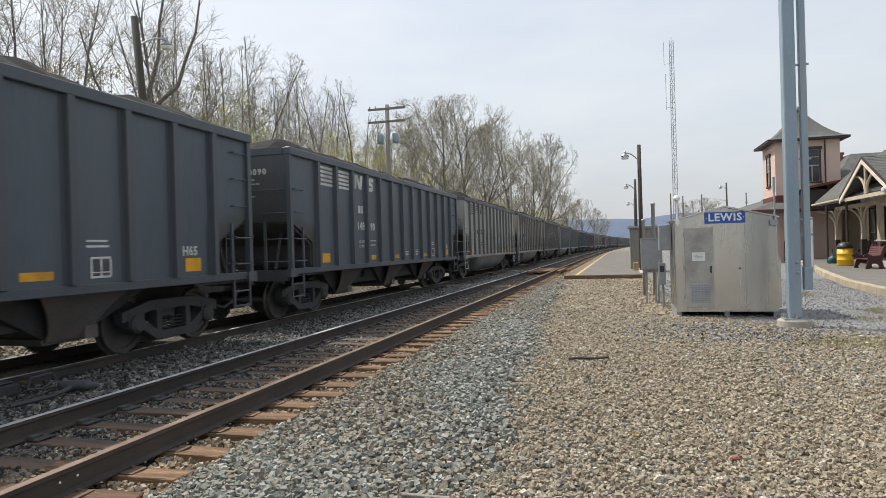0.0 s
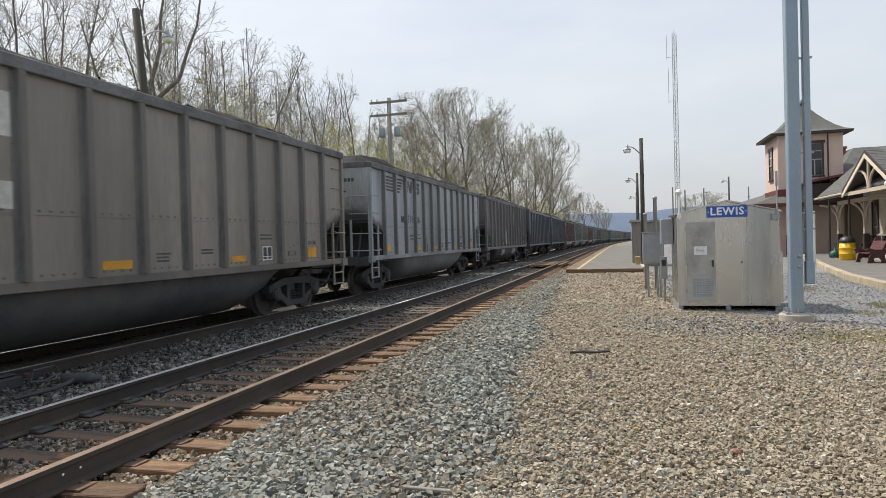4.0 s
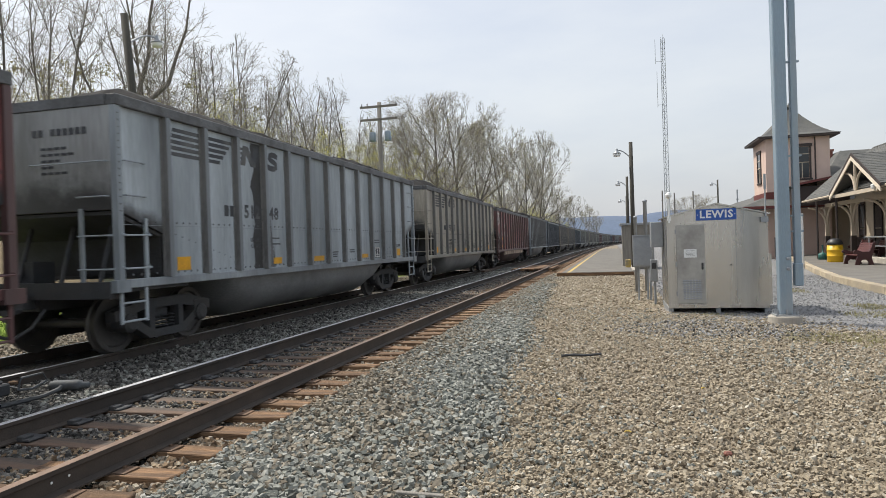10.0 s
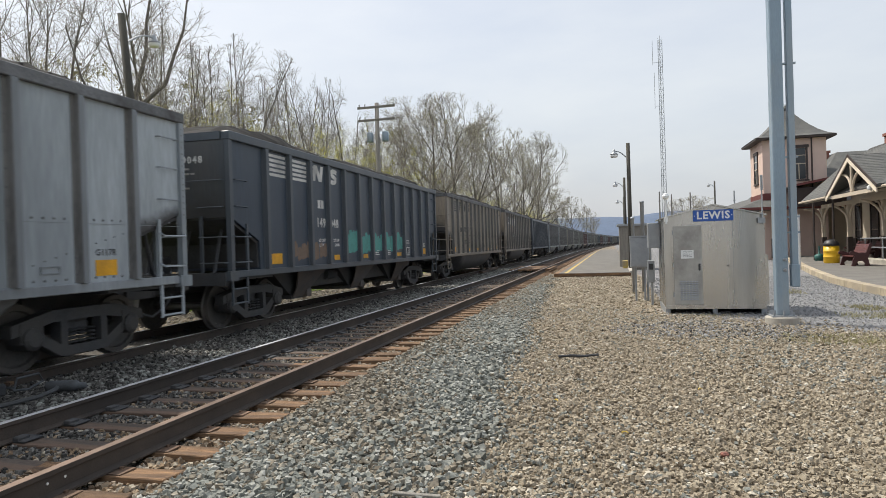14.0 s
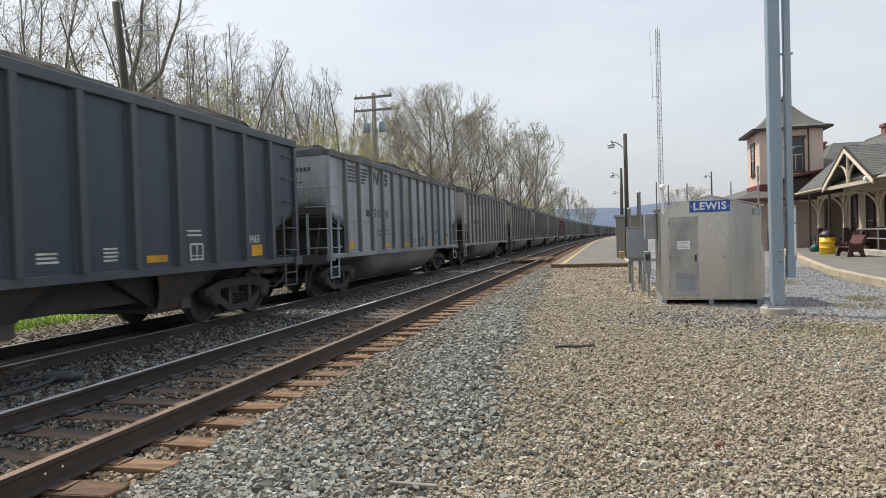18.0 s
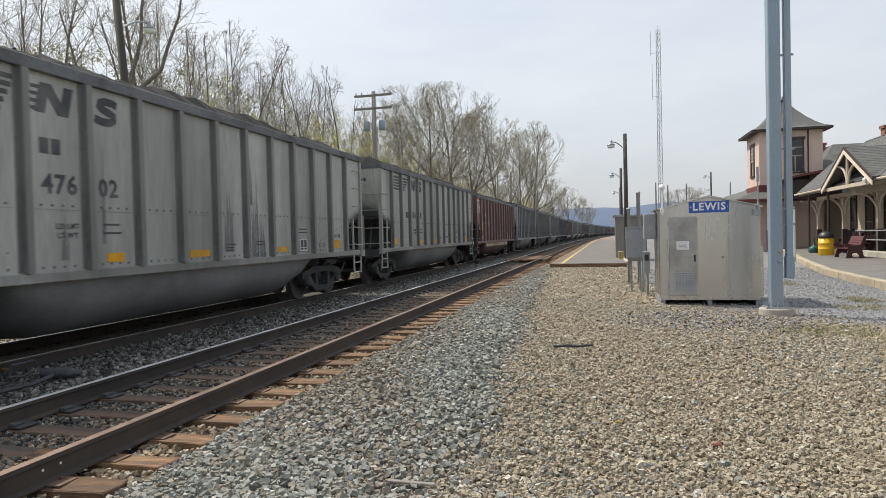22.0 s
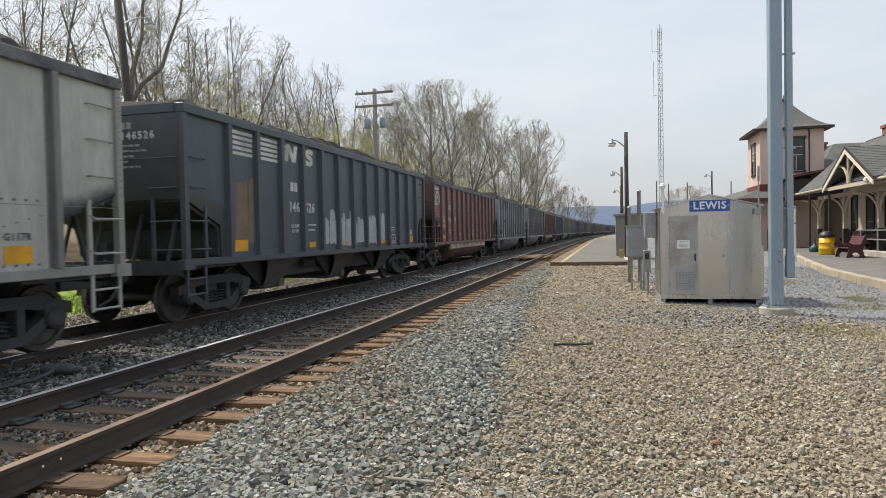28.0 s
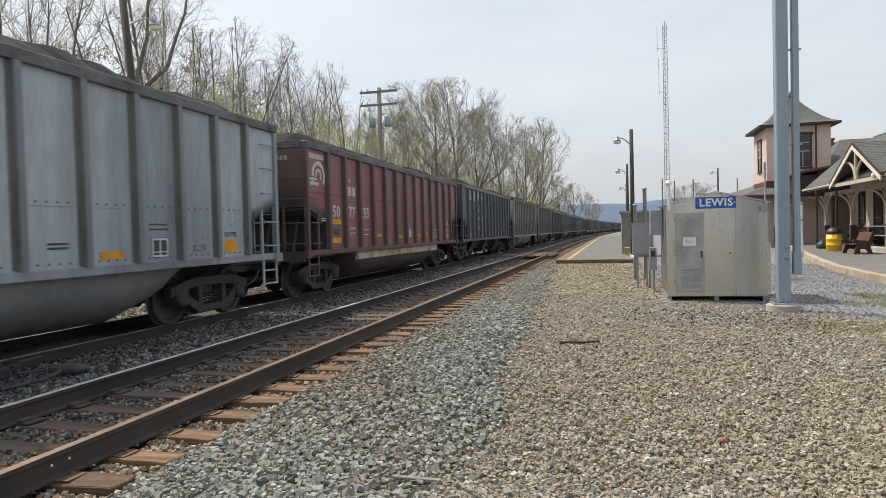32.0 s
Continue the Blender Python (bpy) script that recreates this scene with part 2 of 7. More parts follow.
RIB = {
    "black": paint_material("black_rib_paint", (0.059, 0.075, 0.093), (0.077, 0.088, 0.102), 0.4),
    "red": paint_material("sooty_red_rib_paint", (0.155, 0.075, 0.075), (0.095, 0.060, 0.060), 0.5),
    "silver": paint_material("sooty_grey_rib_paint", (0.314, 0.348, 0.377), (0.143, 0.159, 0.175), 0.42),
    "beige": paint_material("sooty_beige_rib_paint", (0.308, 0.290, 0.255), (0.165, 0.156, 0.140), 0.45),
    "tan": paint_material("sooty_tan_rib_paint", (0.237, 0.201, 0.163), (0.132, 0.114, 0.097), 0.45),
    "stone": paint_material("sooty_stone_rib_paint", (0.308, 0.312, 0.297), (0.154, 0.156, 0.149), 0.42),
    "taupe": paint_material("sooty_taupe_rib_paint", (0.198, 0.183, 0.168), (0.110, 0.103, 0.097), 0.45),
    "brown": paint_material("worn_grey_rib_paint", (0.225, 0.222, 0.225), (0.12, 0.118, 0.12), 0.5),
}
def leafy(m):
    """Thin leaves: part of the light comes through them."""
    n, L = m.node_tree.nodes, m.node_tree.links.new
    b, out = n["Principled BSDF"], n["Material Output"]
    tr, mix = n.new("ShaderNodeBsdfTranslucent"), n.new("ShaderNodeMixShader")
    mix.inputs[0].default_value = 0.45
    L(b.inputs["Base Color"].links[0].from_socket, tr.inputs[0])
    L(b.outputs[0], mix.inputs[1])
    L(tr.outputs[0], mix.inputs[2])
    L(mix.outputs[0], out.inputs[0])
    return m


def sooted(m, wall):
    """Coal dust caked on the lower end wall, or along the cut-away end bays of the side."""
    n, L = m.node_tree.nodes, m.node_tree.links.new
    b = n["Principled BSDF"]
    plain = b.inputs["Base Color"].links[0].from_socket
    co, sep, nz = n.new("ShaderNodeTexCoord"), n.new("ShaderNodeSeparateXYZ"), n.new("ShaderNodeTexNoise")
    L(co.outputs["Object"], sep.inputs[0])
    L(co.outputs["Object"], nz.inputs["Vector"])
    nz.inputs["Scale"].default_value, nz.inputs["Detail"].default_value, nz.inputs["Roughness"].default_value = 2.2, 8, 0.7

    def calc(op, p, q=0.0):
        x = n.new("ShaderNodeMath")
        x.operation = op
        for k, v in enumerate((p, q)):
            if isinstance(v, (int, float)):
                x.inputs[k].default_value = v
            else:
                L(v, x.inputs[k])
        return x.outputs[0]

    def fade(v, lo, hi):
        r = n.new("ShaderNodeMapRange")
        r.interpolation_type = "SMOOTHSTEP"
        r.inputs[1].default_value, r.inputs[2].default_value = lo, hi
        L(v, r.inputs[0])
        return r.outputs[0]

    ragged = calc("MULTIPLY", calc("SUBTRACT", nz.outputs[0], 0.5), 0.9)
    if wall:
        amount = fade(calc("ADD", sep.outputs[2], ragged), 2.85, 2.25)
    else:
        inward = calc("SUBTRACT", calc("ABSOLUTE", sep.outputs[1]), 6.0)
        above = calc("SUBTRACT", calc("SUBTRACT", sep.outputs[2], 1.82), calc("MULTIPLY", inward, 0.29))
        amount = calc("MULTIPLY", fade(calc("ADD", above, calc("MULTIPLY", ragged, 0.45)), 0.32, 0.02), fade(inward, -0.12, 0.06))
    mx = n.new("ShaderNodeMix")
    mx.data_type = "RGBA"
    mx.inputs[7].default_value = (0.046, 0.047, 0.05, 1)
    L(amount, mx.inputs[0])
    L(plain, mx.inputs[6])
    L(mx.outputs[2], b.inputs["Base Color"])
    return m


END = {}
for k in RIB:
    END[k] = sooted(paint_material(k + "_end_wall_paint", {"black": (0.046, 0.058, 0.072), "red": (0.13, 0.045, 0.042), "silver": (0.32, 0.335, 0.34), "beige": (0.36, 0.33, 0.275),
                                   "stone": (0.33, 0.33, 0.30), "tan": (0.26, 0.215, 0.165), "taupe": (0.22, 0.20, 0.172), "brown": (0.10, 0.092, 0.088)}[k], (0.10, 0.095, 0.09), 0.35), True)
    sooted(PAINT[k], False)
M_SOOT = material("coal_soot", (0.052, 0.054, 0.058), 0.8, 0, 0.4, 3, 30, 0.2, 0.003, tint=(0.04, 0.038, 0.036), tint_amount=0.35)
M_RIBSIDE = material("dark_rib_sides", (0.135, 0.135, 0.132), 0.75, 0, 0.4, 4, 30, 0.2, 0.003, tint=(0.19, 0.19, 0.186), tint_amount=0.4, tint_scale=2.5, stretch=(1, 1, 0.3))
M_RIM = material("coal_dusted_rim", (0.165, 0.173, 0.185), 0.7, 0, 0.4, 3, 30, 0.2, 0.003, tint=(0.06, 0.06, 0.062), tint_amount=0.4, tint_scale=1.5)
M_RUNS = material("dull_black_runs", (0.095, 0.10, 0.105), 0.7, 0, 0.35, 4, 30, 0.05, 0.002, tint=(0.17, 0.178, 0.185), tint_amount=0.45, tint_scale=2.2, stretch=(1, 1, 0.35))
M_TUB = material("grimy_tub_steel", (0.37, 0.38, 0.39), 0.45, 0.15, 0.3, 1.2, 25, 0.12, 0.003, tint=(0.085, 0.088, 0.092), tint_amount=0.42, tint_scale=0.6, tint_edge=0.25)
M_TUBRED = material("rusty_tub_steel", (0.255, 0.16, 0.145), 0.65, 0.1, 0.35, 1.2, 25, 0.15, 0.003, tint=(0.048, 0.044, 0.044), tint_amount=0.55, tint_scale=0.6, tint_edge=0.25)
M_CREAM = material("dusty_cream_ledge", (0.66, 0.55, 0.45), 0.85, 0, 0.25, 3, 30, 0.2, 0.003, tint=(0.20, 0.13, 0.10), tint_amount=0.34)
M_TUBBLACK = material("black_hopper_steel", (0.07, 0.073, 0.08), 0.6, 0.1, 0.35, 1.2, 25, 0.15, 0.003, tint=(0.115, 0.11, 0.105), tint_amount=0.35)
M_DUSTY = material("dust_covered_black_steel", (0.075, 0.076, 0.08), 0.75, 0.0, 0.35, 1.6, 25, 0.2, 0.003, tint=(0.17, 0.125, 0.095), tint_amount=0.34, tint_scale=1.1, tint_edge=0.22, rnd=0.3)
M_WHITE = material("white_stencil_paint", (0.62, 0.62, 0.60), 0.7, 0, 0.2, 6, 40, 0, tint=(0.3, 0.3, 0.29), tint_amount=0.25)
M_DARKLET = material("black_stencil_paint", (0.055, 0.06, 0.068), 0.7, 0, 0.2, 6, 40, 0, tint=(0.15, 0.15, 0.15), tint_amount=0.25)
M_YELLOW = material("yellow_reflector", (0.72, 0.36, 0.015), 0.45, 0, 0.2, 5, 40, 0.05, tint=(0.42, 0.22, 0.03), tint_amount=0.3)
M_GRAFW = material("white_spray_paint", (0.40, 0.43, 0.46), 0.7, 0, 0.25, 3, 30, 0)
M_GRAFT = material("teal_spray_paint", (0.09, 0.30, 0.27), 0.7, 0, 0.25, 3, 30, 0)
M_GRAFO = material("tan_spray_paint", (0.19, 0.135, 0.10), 0.7, 0, 0.25, 3, 30, 0)
M_ALU = material("aluminium_sheet", (0.62, 0.61, 0.585), 0.27, 0.92, 0.1, 1.6, 60, 0.05, 0.0015, tint=(0.43, 0.415, 0.39), tint_amount=0.42, tint_scale=1.3, tint_edge=0.25, stretch=(1.6, 1.6, 0.18))
M_DOOR = material("grey_painted_steel_door", (0.46, 0.455, 0.435), 0.42, 0.6, 0.08, 2, 50, 0.04, 0.001, tint=(0.27, 0.262, 0.25), tint_amount=0.35)
M_GALV = material("galvanised_steel", (0.34, 0.36, 0.38), 0.5, 0.5, 0.15, 6, 60, 0.08, 0.002)
M_WORNSTEEL = material("dusty_blue_grey_steel", (0.085, 0.095, 0.105), 0.7, 0.1, 0.35, 8, 50, 0.2, 0.003, tint=(0.05, 0.048, 0.045), tint_amount=0.4)
M_BLUEPOLE = material("blue_grey_pole_paint", (0.25, 0.33, 0.40), 0.45, 0.2, 0.12, 3, 50, 0.06, 0.002, tint=(0.34, 0.36, 0.37), tint_amount=0.25, stretch=(1, 1, 0.2))
M_SIGN = material("blue_sign_enamel", (0.025, 0.10, 0.42), 0.35, 0, 0.1, 5, 40, 0.02)
M_SIGNW = material("white_sign_letters", (0.80, 0.81, 0.80), 0.4, 0, 0.05, 5, 40, 0)
M_CONC = material("pale_concrete", (0.46, 0.43, 0.37), 0.9, 0, 0.2, 3, 60, 0.3, 0.004, tint=(0.32, 0.29, 0.25), tint_amount=0.4)
M_ASPH = material("grey_asphalt", (0.135, 0.128, 0.115), 0.95, 0, 0.2, 2, 120, 0.4, 0.004, tint=(0.175, 0.165, 0.148), tint_amount=0.4)
M_YLINE = material("yellow_line_paint", (0.62, 0.43, 0.08), 0.8, 0, 0.2, 4, 60, 0.1, tint=(0.3, 0.26, 0.18), tint_amount=0.3)
M_POLEWOOD = material("dark_pole_wood", (0.062, 0.058, 0.048), 0.9, 0, 0.3, 4, 40, 0.5, 0.006, stretch=(3, 3, 0.3))
M_GREYWOOD = material("grey_pole_wood", (0.23, 0.215, 0.19), 0.9, 0, 0.3, 4, 40, 0.5, 0.006, stretch=(3, 3, 0.3))
M_BARK = material("grey_bark", (0.145, 0.13, 0.115), 0.95, 0, 0.35, 2.5, 20, 0.6, 0.02, rnd=0.2)
M_TWIG = material("brown_twigs", (0.265, 0.245, 0.212), 0.95, 0, 0.3, 3, 20, 0.2, 0.01, rnd=0.2)
M_BUD = leafy(material("yellow_green_buds", (0.42, 0.39, 0.14), 0.8, 0, 0.35, 0.7, 5, 0, rnd=0.2))
M_OLIVE = material("olive_brown_brush", (0.31, 0.285, 0.15), 0.9, 0, 0.4, 0.5, 6, 0, rnd=0.3)
M_GRASS = material("fresh_grass", (0.22, 0.32, 0.05), 0.8, 0, 0.35, 0.8, 8, 0)
M_SHRUB = leafy(material("spring_leaf_green", (0.48, 0.46, 0.12), 0.8, 0, 0.4, 0.7, 6, 0, rnd=0.25))
M_CREAMWALL = material("cream_painted_wall", (0.48, 0.41, 0.32), 0.8, 0, 0.08, 1.5, 40, 0.08, 0.003)
M_PALECREAM = material("pale_cream_board", (0.68, 0.60, 0.48), 0.75, 0, 0.08, 2, 40, 0.06, 0.002)
M_PINKWALL = material("pale_pink_stucco", (0.62, 0.47, 0.40), 0.85, 0, 0.08, 1.5, 40, 0.1, 0.003)
M_MAROON = material("maroon_trim_paint", (0.14, 0.035, 0.03), 0.6, 0, 0.15, 3, 40, 0.05)
M_DARKTRIM = material("dark_brown_trim_paint", (0.045, 0.032, 0.028), 0.6, 0, 0.2, 3, 40, 0.05)
M_SLATE = material("grey_slate_roof", (0.085, 0.087, 0.085), 0.8, 0, 0.3, 2.5, 14, 0.5, 0.02, tint=(0.12, 0.12, 0.11), tint_amount=0.4, rnd=0.12)
M_BRICK = material("red_brick", (0.24, 0.105, 0.08), 0.9, 0, 0.3, 6, 40, 0.4, 0.01)
M_GLASS = material("dark_window_glass", (0.03, 0.035, 0.04), 0.08, 0, 0.1, 2, 20, 0)
M_BIN = material("yellow_plastic", (0.75, 0.45, 0.02), 0.4, 0, 0.1, 4, 40, 0.03)
M_BLACKP = material("black_plastic", (0.025, 0.025, 0.026), 0.45, 0, 0.2, 5, 40, 0.05)
M_GREENP = material("green_plastic", (0.025, 0.11, 0.095), 0.45, 0, 0.2, 5, 40, 0.05)
M_BENCHW = material("maroon_bench_wood", (0.10, 0.028, 0.025), 0.55, 0, 0.2, 5, 40, 0.1, stretch=(0.4, 3, 3))
M_CASTIRON = material("dark_cast_iron", (0.075, 0.03, 0.03), 0.5, 0.2, 0.15, 6, 40, 0.1)
M_KERB = material("weathered_tan_kerb", (0.43, 0.36, 0.25), 0.9, 0, 0.25, 3, 50, 0.3, 0.004, tint=(0.28, 0.24, 0.18), tint_amount=0.45, rnd=0.15)
M_DIMWHITE = material("faded_white_stencil", (0.33, 0.32, 0.31), 0.8, 0, 0.3, 8, 50, 0)
M_HILL = material("haze_tinted_hill", (0.095, 0.13, 0.195), 1.0, 0, 0.16, 0.012, 0.08, 0)
M_FARWHITE = material("far_white_wall", (0.66, 0.66, 0.64), 0.9, 0, 0.06, 0.3, 5, 0)


# ---- helpers of this scene ----
def box(bm, x0, y0, z0, x1, y1, z1):
    v = [bm.verts.new((x, y, z)) for z in (z0, z1) for y in (y0, y1) for x in (x0, x1)]
    for f in ((0, 2, 3, 1), (4, 5, 7, 6), (0, 1, 5, 4), (2, 6, 7, 3), (0, 4, 6, 2), (1, 3, 7, 5)):
        bm.faces.new([v[k] for k in f])


def prism(bm, outline, axis, lo, hi):
    """A closed outline pushed along one axis. Outline: (y, z) for x, (x, z) for y, (x, y) for z."""
    def at(p, d):
        return (d, p[0], p[1]) if axis == "x" else (p[0], d, p[1]) if axis == "y" else (p[0], p[1], d)
    a = [bm.verts.new(at(p, lo)) for p in outline]
    b = [bm.verts.new(at(p, hi)) for p in outline]
    n = len(a)
    bm.faces.new(a[::-1])
    bm.faces.new(b)
    for k in range(n):
        bm.faces.new((a[k], a[(k + 1) % n], b[(k + 1) % n], b[k]))


def tube(bm, p, q, r0, r1=None, n=8, caps=True):
    p, q = Vector(p), Vector(q)
    r1 = r0 if r1 is None else r1
    d = (q - p).normalized()
    u = d.orthogonal().normalized()
    w = d.cross(u)
    rings = []
    for c, r in ((p, r0), (q, r1)):
        rings.append([bm.verts.new(c + (u * math.cos(2 * math.pi * k / n) + w * math.sin(2 * math.pi * k / n)) * r) for k in range(n)])
    for k in range(n):
        bm.faces.new((rings[0][k], rings[0][(k + 1) % n], rings[1][(k + 1) % n], rings[1][k]))
    if caps:
        bm.faces.new(rings[0][::-1])
        bm.faces.new(rings[1])


def pipe(bm, pts, r, n=7):
    """A bent bar: one skin swept through the points."""
    pts = [Vector(p) for p in pts]
    rings, u = [], None
    for k, p in enumerate(pts):
        d = (pts[min(k + 1, len(pts) - 1)] - pts[max(k - 1, 0)]).normalized()
        u = d.orthogonal().normalized() if u is None else (u - d * u.dot(d)).normalized()
        w = d.cross(u)
        rings.append([bm.verts.new(p + (u * math.cos(2 * math.pi * j / n) + w * math.sin(2 * math.pi * j / n)) * r) for j in range(n)])
    for a, b in zip(rings, rings[1:]):
        for j in range(n):
            bm.faces.new((a[j], a[(j + 1) % n], b[(j + 1) % n], b[j]))
    bm.faces.new(rings[0][::-1])
    bm.faces.new(rings[-1])


def lathe(bm, profile, n=20, axis="z", cx=0, cy=0):
    """A turned body from (radius, height) rows."""
    rings = []
    for r, z in profile:
        ring = []
        for k in range(n):
            c, s = math.cos(2 * math.pi * k / n) * r, math.sin(2 * math.pi * k / n) * r
            ring.append(bm.verts.new((cx + c, cy + s, z) if axis == "z" else (z, cx + c, cy + s)))
        rings.append(ring)
    for a, b in zip(rings, rings[1:]):
        for k in range(n):
            bm.faces.new((a[k], a[(k + 1) % n], b[(k + 1) % n], b[k]))
    bm.faces.new(rings[0][::-1])
    bm.faces.new(rings[-1])


def meshed(name, bm, mat, bevel=0.0, smooth=False):
    if bevel:
        bmesh.ops.bevel(bm, geom=bm.edges[:], offset=bevel, segments=1, affect="EDGES", clamp_overlap=True)
    bmesh.ops.recalc_face_normals(bm, faces=bm.faces)
    me = bpy.data.meshes.new(name)
    bm.to_mesh(me)
    bm.free()
    if smooth:
        me.polygons.foreach_set("use_smooth", [True] * len(me.polygons))
    me.materials.append(mat)
    return me


def part(name, data, mat, parent, label="", at=None, bevel=0.0, smooth=False):
    """One mesh object under a thing or a part; data is a bmesh or a finished mesh."""
    ob = new(name, data if isinstance(data, bpy.types.Mesh) else meshed(name, data, mat, bevel, smooth))
    ob.parent = parent
    if at is not None:
        ob.matrix_basis = at if isinstance(at, Matrix) else Matrix.Translation(at)
    return tagged(ob, label) if label else ob


def thing(name, at, label, category, group="", kind=""):
    ob = new(name)
    ob.empty_display_size = 0.2
    ob.matrix_basis = at if isinstance(at, Matrix) else Matrix.Translation(at)
    return tagged(ob, label, category, group, kind)


def solo(name, data, mat, label, category, at=None, group="", kind="", bevel=0.0, smooth=False):
    ob = part(name, data, mat, None, "", at, bevel, smooth)
    return tagged(ob, label, category, group, kind)


KEPT = {}


def shared(key, name, make, mat, bevel=0.0, smooth=False):
    """One mesh for all alike pieces."""
    if (key, mat.name) not in KEPT:
        bm = bmesh.new()
        make(bm)
        KEPT[key, mat.name] = meshed(name, bm, mat, bevel, smooth)
    return KEPT[key, mat.name]


def lettering(text, height, mat):
    key = ("letters", text, height, mat.name)
    if key not in KEPT:
        cu = bpy.data.curves.new("letters", "FONT")
        cu.body, cu.size, cu.align_x, cu.align_y, cu.extrude, cu.space_character, cu.offset = text, height * 1.38, "CENTER", "CENTER", 0.002, 1.12, height * 0.04
        cu.resolution_u = 2
        ob = bpy.data.objects.new("letters", cu)
        scene.collection.objects.link(ob)
        bpy.context.view_layer.update()
        me = bpy.data.meshes.new_from_object(ob.evaluated_get(bpy.context.evaluated_depsgraph_get()))
        bpy.data.objects.remove(ob)
        me.materials.clear()
        me.materials.append(mat)
        KEPT[key] = me
    return KEPT[key]


def bend(y):
    """How far the line has swung to the right at y metres along."""
    return max(0.0, y - 80.0) ** 2 / 7000.0


def heading(y):
    return -math.degrees(math.atan(max(0.0, y - 80.0) / 3500.0))


rng = random.Random(7)


BLOCK = np.array([(0, 2, 1), (1, 2, 3), (4, 5, 6), (5, 7, 6), (0, 1, 4), (1, 5, 4), (2, 6, 3), (3, 6, 7), (0, 4, 2), (2, 4, 6), (1, 3, 5), (3, 7, 5)])
LUMP = np.array([(0, 2, 4), (2, 1, 4), (1, 3, 4), (3, 0, 4), (2, 0, 5), (1, 2, 5), (3, 1, 5), (0, 3, 5)])


def rock_templates(count, seed, blocky):
    """Broken stones, lying more or less flat: eight uneven corners, or six for those far off."""
    r = np.random.RandomState(seed)
    if blocky:
        base = np.array([(x, y, z) for z in (-1, 1) for y in (-1, 1) for x in (-1, 1)], float) * 0.62
    else:
        base = np.array([(1, 0, 0), (-1, 0, 0), (0, 1, 0), (0, -1, 0), (0, 0, 1), (0, 0, -1)], float) * 0.92
    out = []
    for _ in range(count):
        v = base * r.uniform(0.72, 1.08, (len(base), 1)) + r.uniform(-0.17, 0.17, base.shape)
        if blocky:
            v[4:, :2] = v[4:, :2] * r.uniform(0.5, 0.95) + r.uniform(-0.15, 0.15, 2)
        v = v * (1.12, r.uniform(0.66, 0.98), r.uniform(0.5, 0.82))
        a, b = r.normal(0, 0.32, 2)
        tilt = np.array([(1, 0, 0), (0, np.cos(a), -np.sin(a)), (0, np.sin(a), np.cos(a))]) @ np.array([(np.cos(b), 0, np.sin(b)), (0, 1, 0), (-np.sin(b), 0, np.cos(b))])
        out.append(v @ tilt)
    return np.array(out)


def stones(name, places, sizes, mat, label, category, seed, second=None, share=None, near=10.5):
    """Many loose stones as one mesh; a share of them of a second kind."""
    r = np.random.RandomState(seed + 1)
    places, sizes = np.asarray(places), np.asarray(sizes)
    pick = np.zeros(len(places)) + (r.uniform(0, 1, len(places)) < share if second else 0)
    cos, tris, kinds, base = [], [], [], 0
    for blocky, faces in ((True, BLOCK), (False, LUMP)):
        sel = (places[:, 1] < near) == blocky
        n = int(sel.sum())
        if not n:
            continue
        tp = rock_templates(60, seed, blocky)[r.randint(0, 60, n)] * sizes[sel][:, None, None]
        k = tp.shape[1]
        ang = r.uniform(0, 2 * np.pi, n)
        c, s = np.cos(ang)[:, None], np.sin(ang)[:, None]
        co = np.stack([tp[:, :, 0] * c - tp[:, :, 1] * s, tp[:, :, 0] * s + tp[:, :, 1] * c, tp[:, :, 2]], -1) + places[sel][:, None, :]
        cos.append(co.reshape(-1, 3))
        tris.append((faces[None] + (base + np.arange(n) * k)[:, None, None]).reshape(-1, 3))
        kinds.append(np.repeat(pick[sel], len(faces)))
        base += n * k
    co, f, kind = np.concatenate(cos), np.concatenate(tris), np.concatenate(kinds)
    me = bpy.data.meshes.new(name)
    me.vertices.add(len(co))
    me.vertices.foreach_set("co", co.astype(np.float32).ravel())
    me.loops.add(len(f) * 3)
    me.loops.foreach_set("vertex_index", f.astype(np.int32).ravel())
    me.polygons.add(len(f))
    me.polygons.foreach_set("loop_start", np.arange(0, len(f) * 3, 3, dtype=np.int32))
    me.polygons.foreach_set("material_index", kind.astype(np.int32))
    me.polygons.foreach_set("use_smooth", np.zeros(len(f), dtype=bool))
    me.update(calc_edges=True)
    me.materials.append(mat)
    if second:
        me.materials.append(second)
    return tagged(new(name, me), label, category, "", "stuff")


# ---- ground ----
RAIL1, RAIL2 = 0.25, 0.20      # tops of the rails of the near and the far line
C1, C2, GAUGE = -4.542, -8.38, 1.505


def ground_height(x, y):
    """The yard is level; ballast shoulders rise by the near line, the bank climbs behind the far one."""
    h = 0.0
    b = bend(y)
    if -12.4 < x - b < -3.8:
        h = 0.03 * min(1.0, (x - b + 12.4) / 0.8) * min(1.0, (-3.8 - x + b) / 0.3)
    if x - b < -16:
        h = min(3.0, (-16 - x + b) * 0.16)
    return h


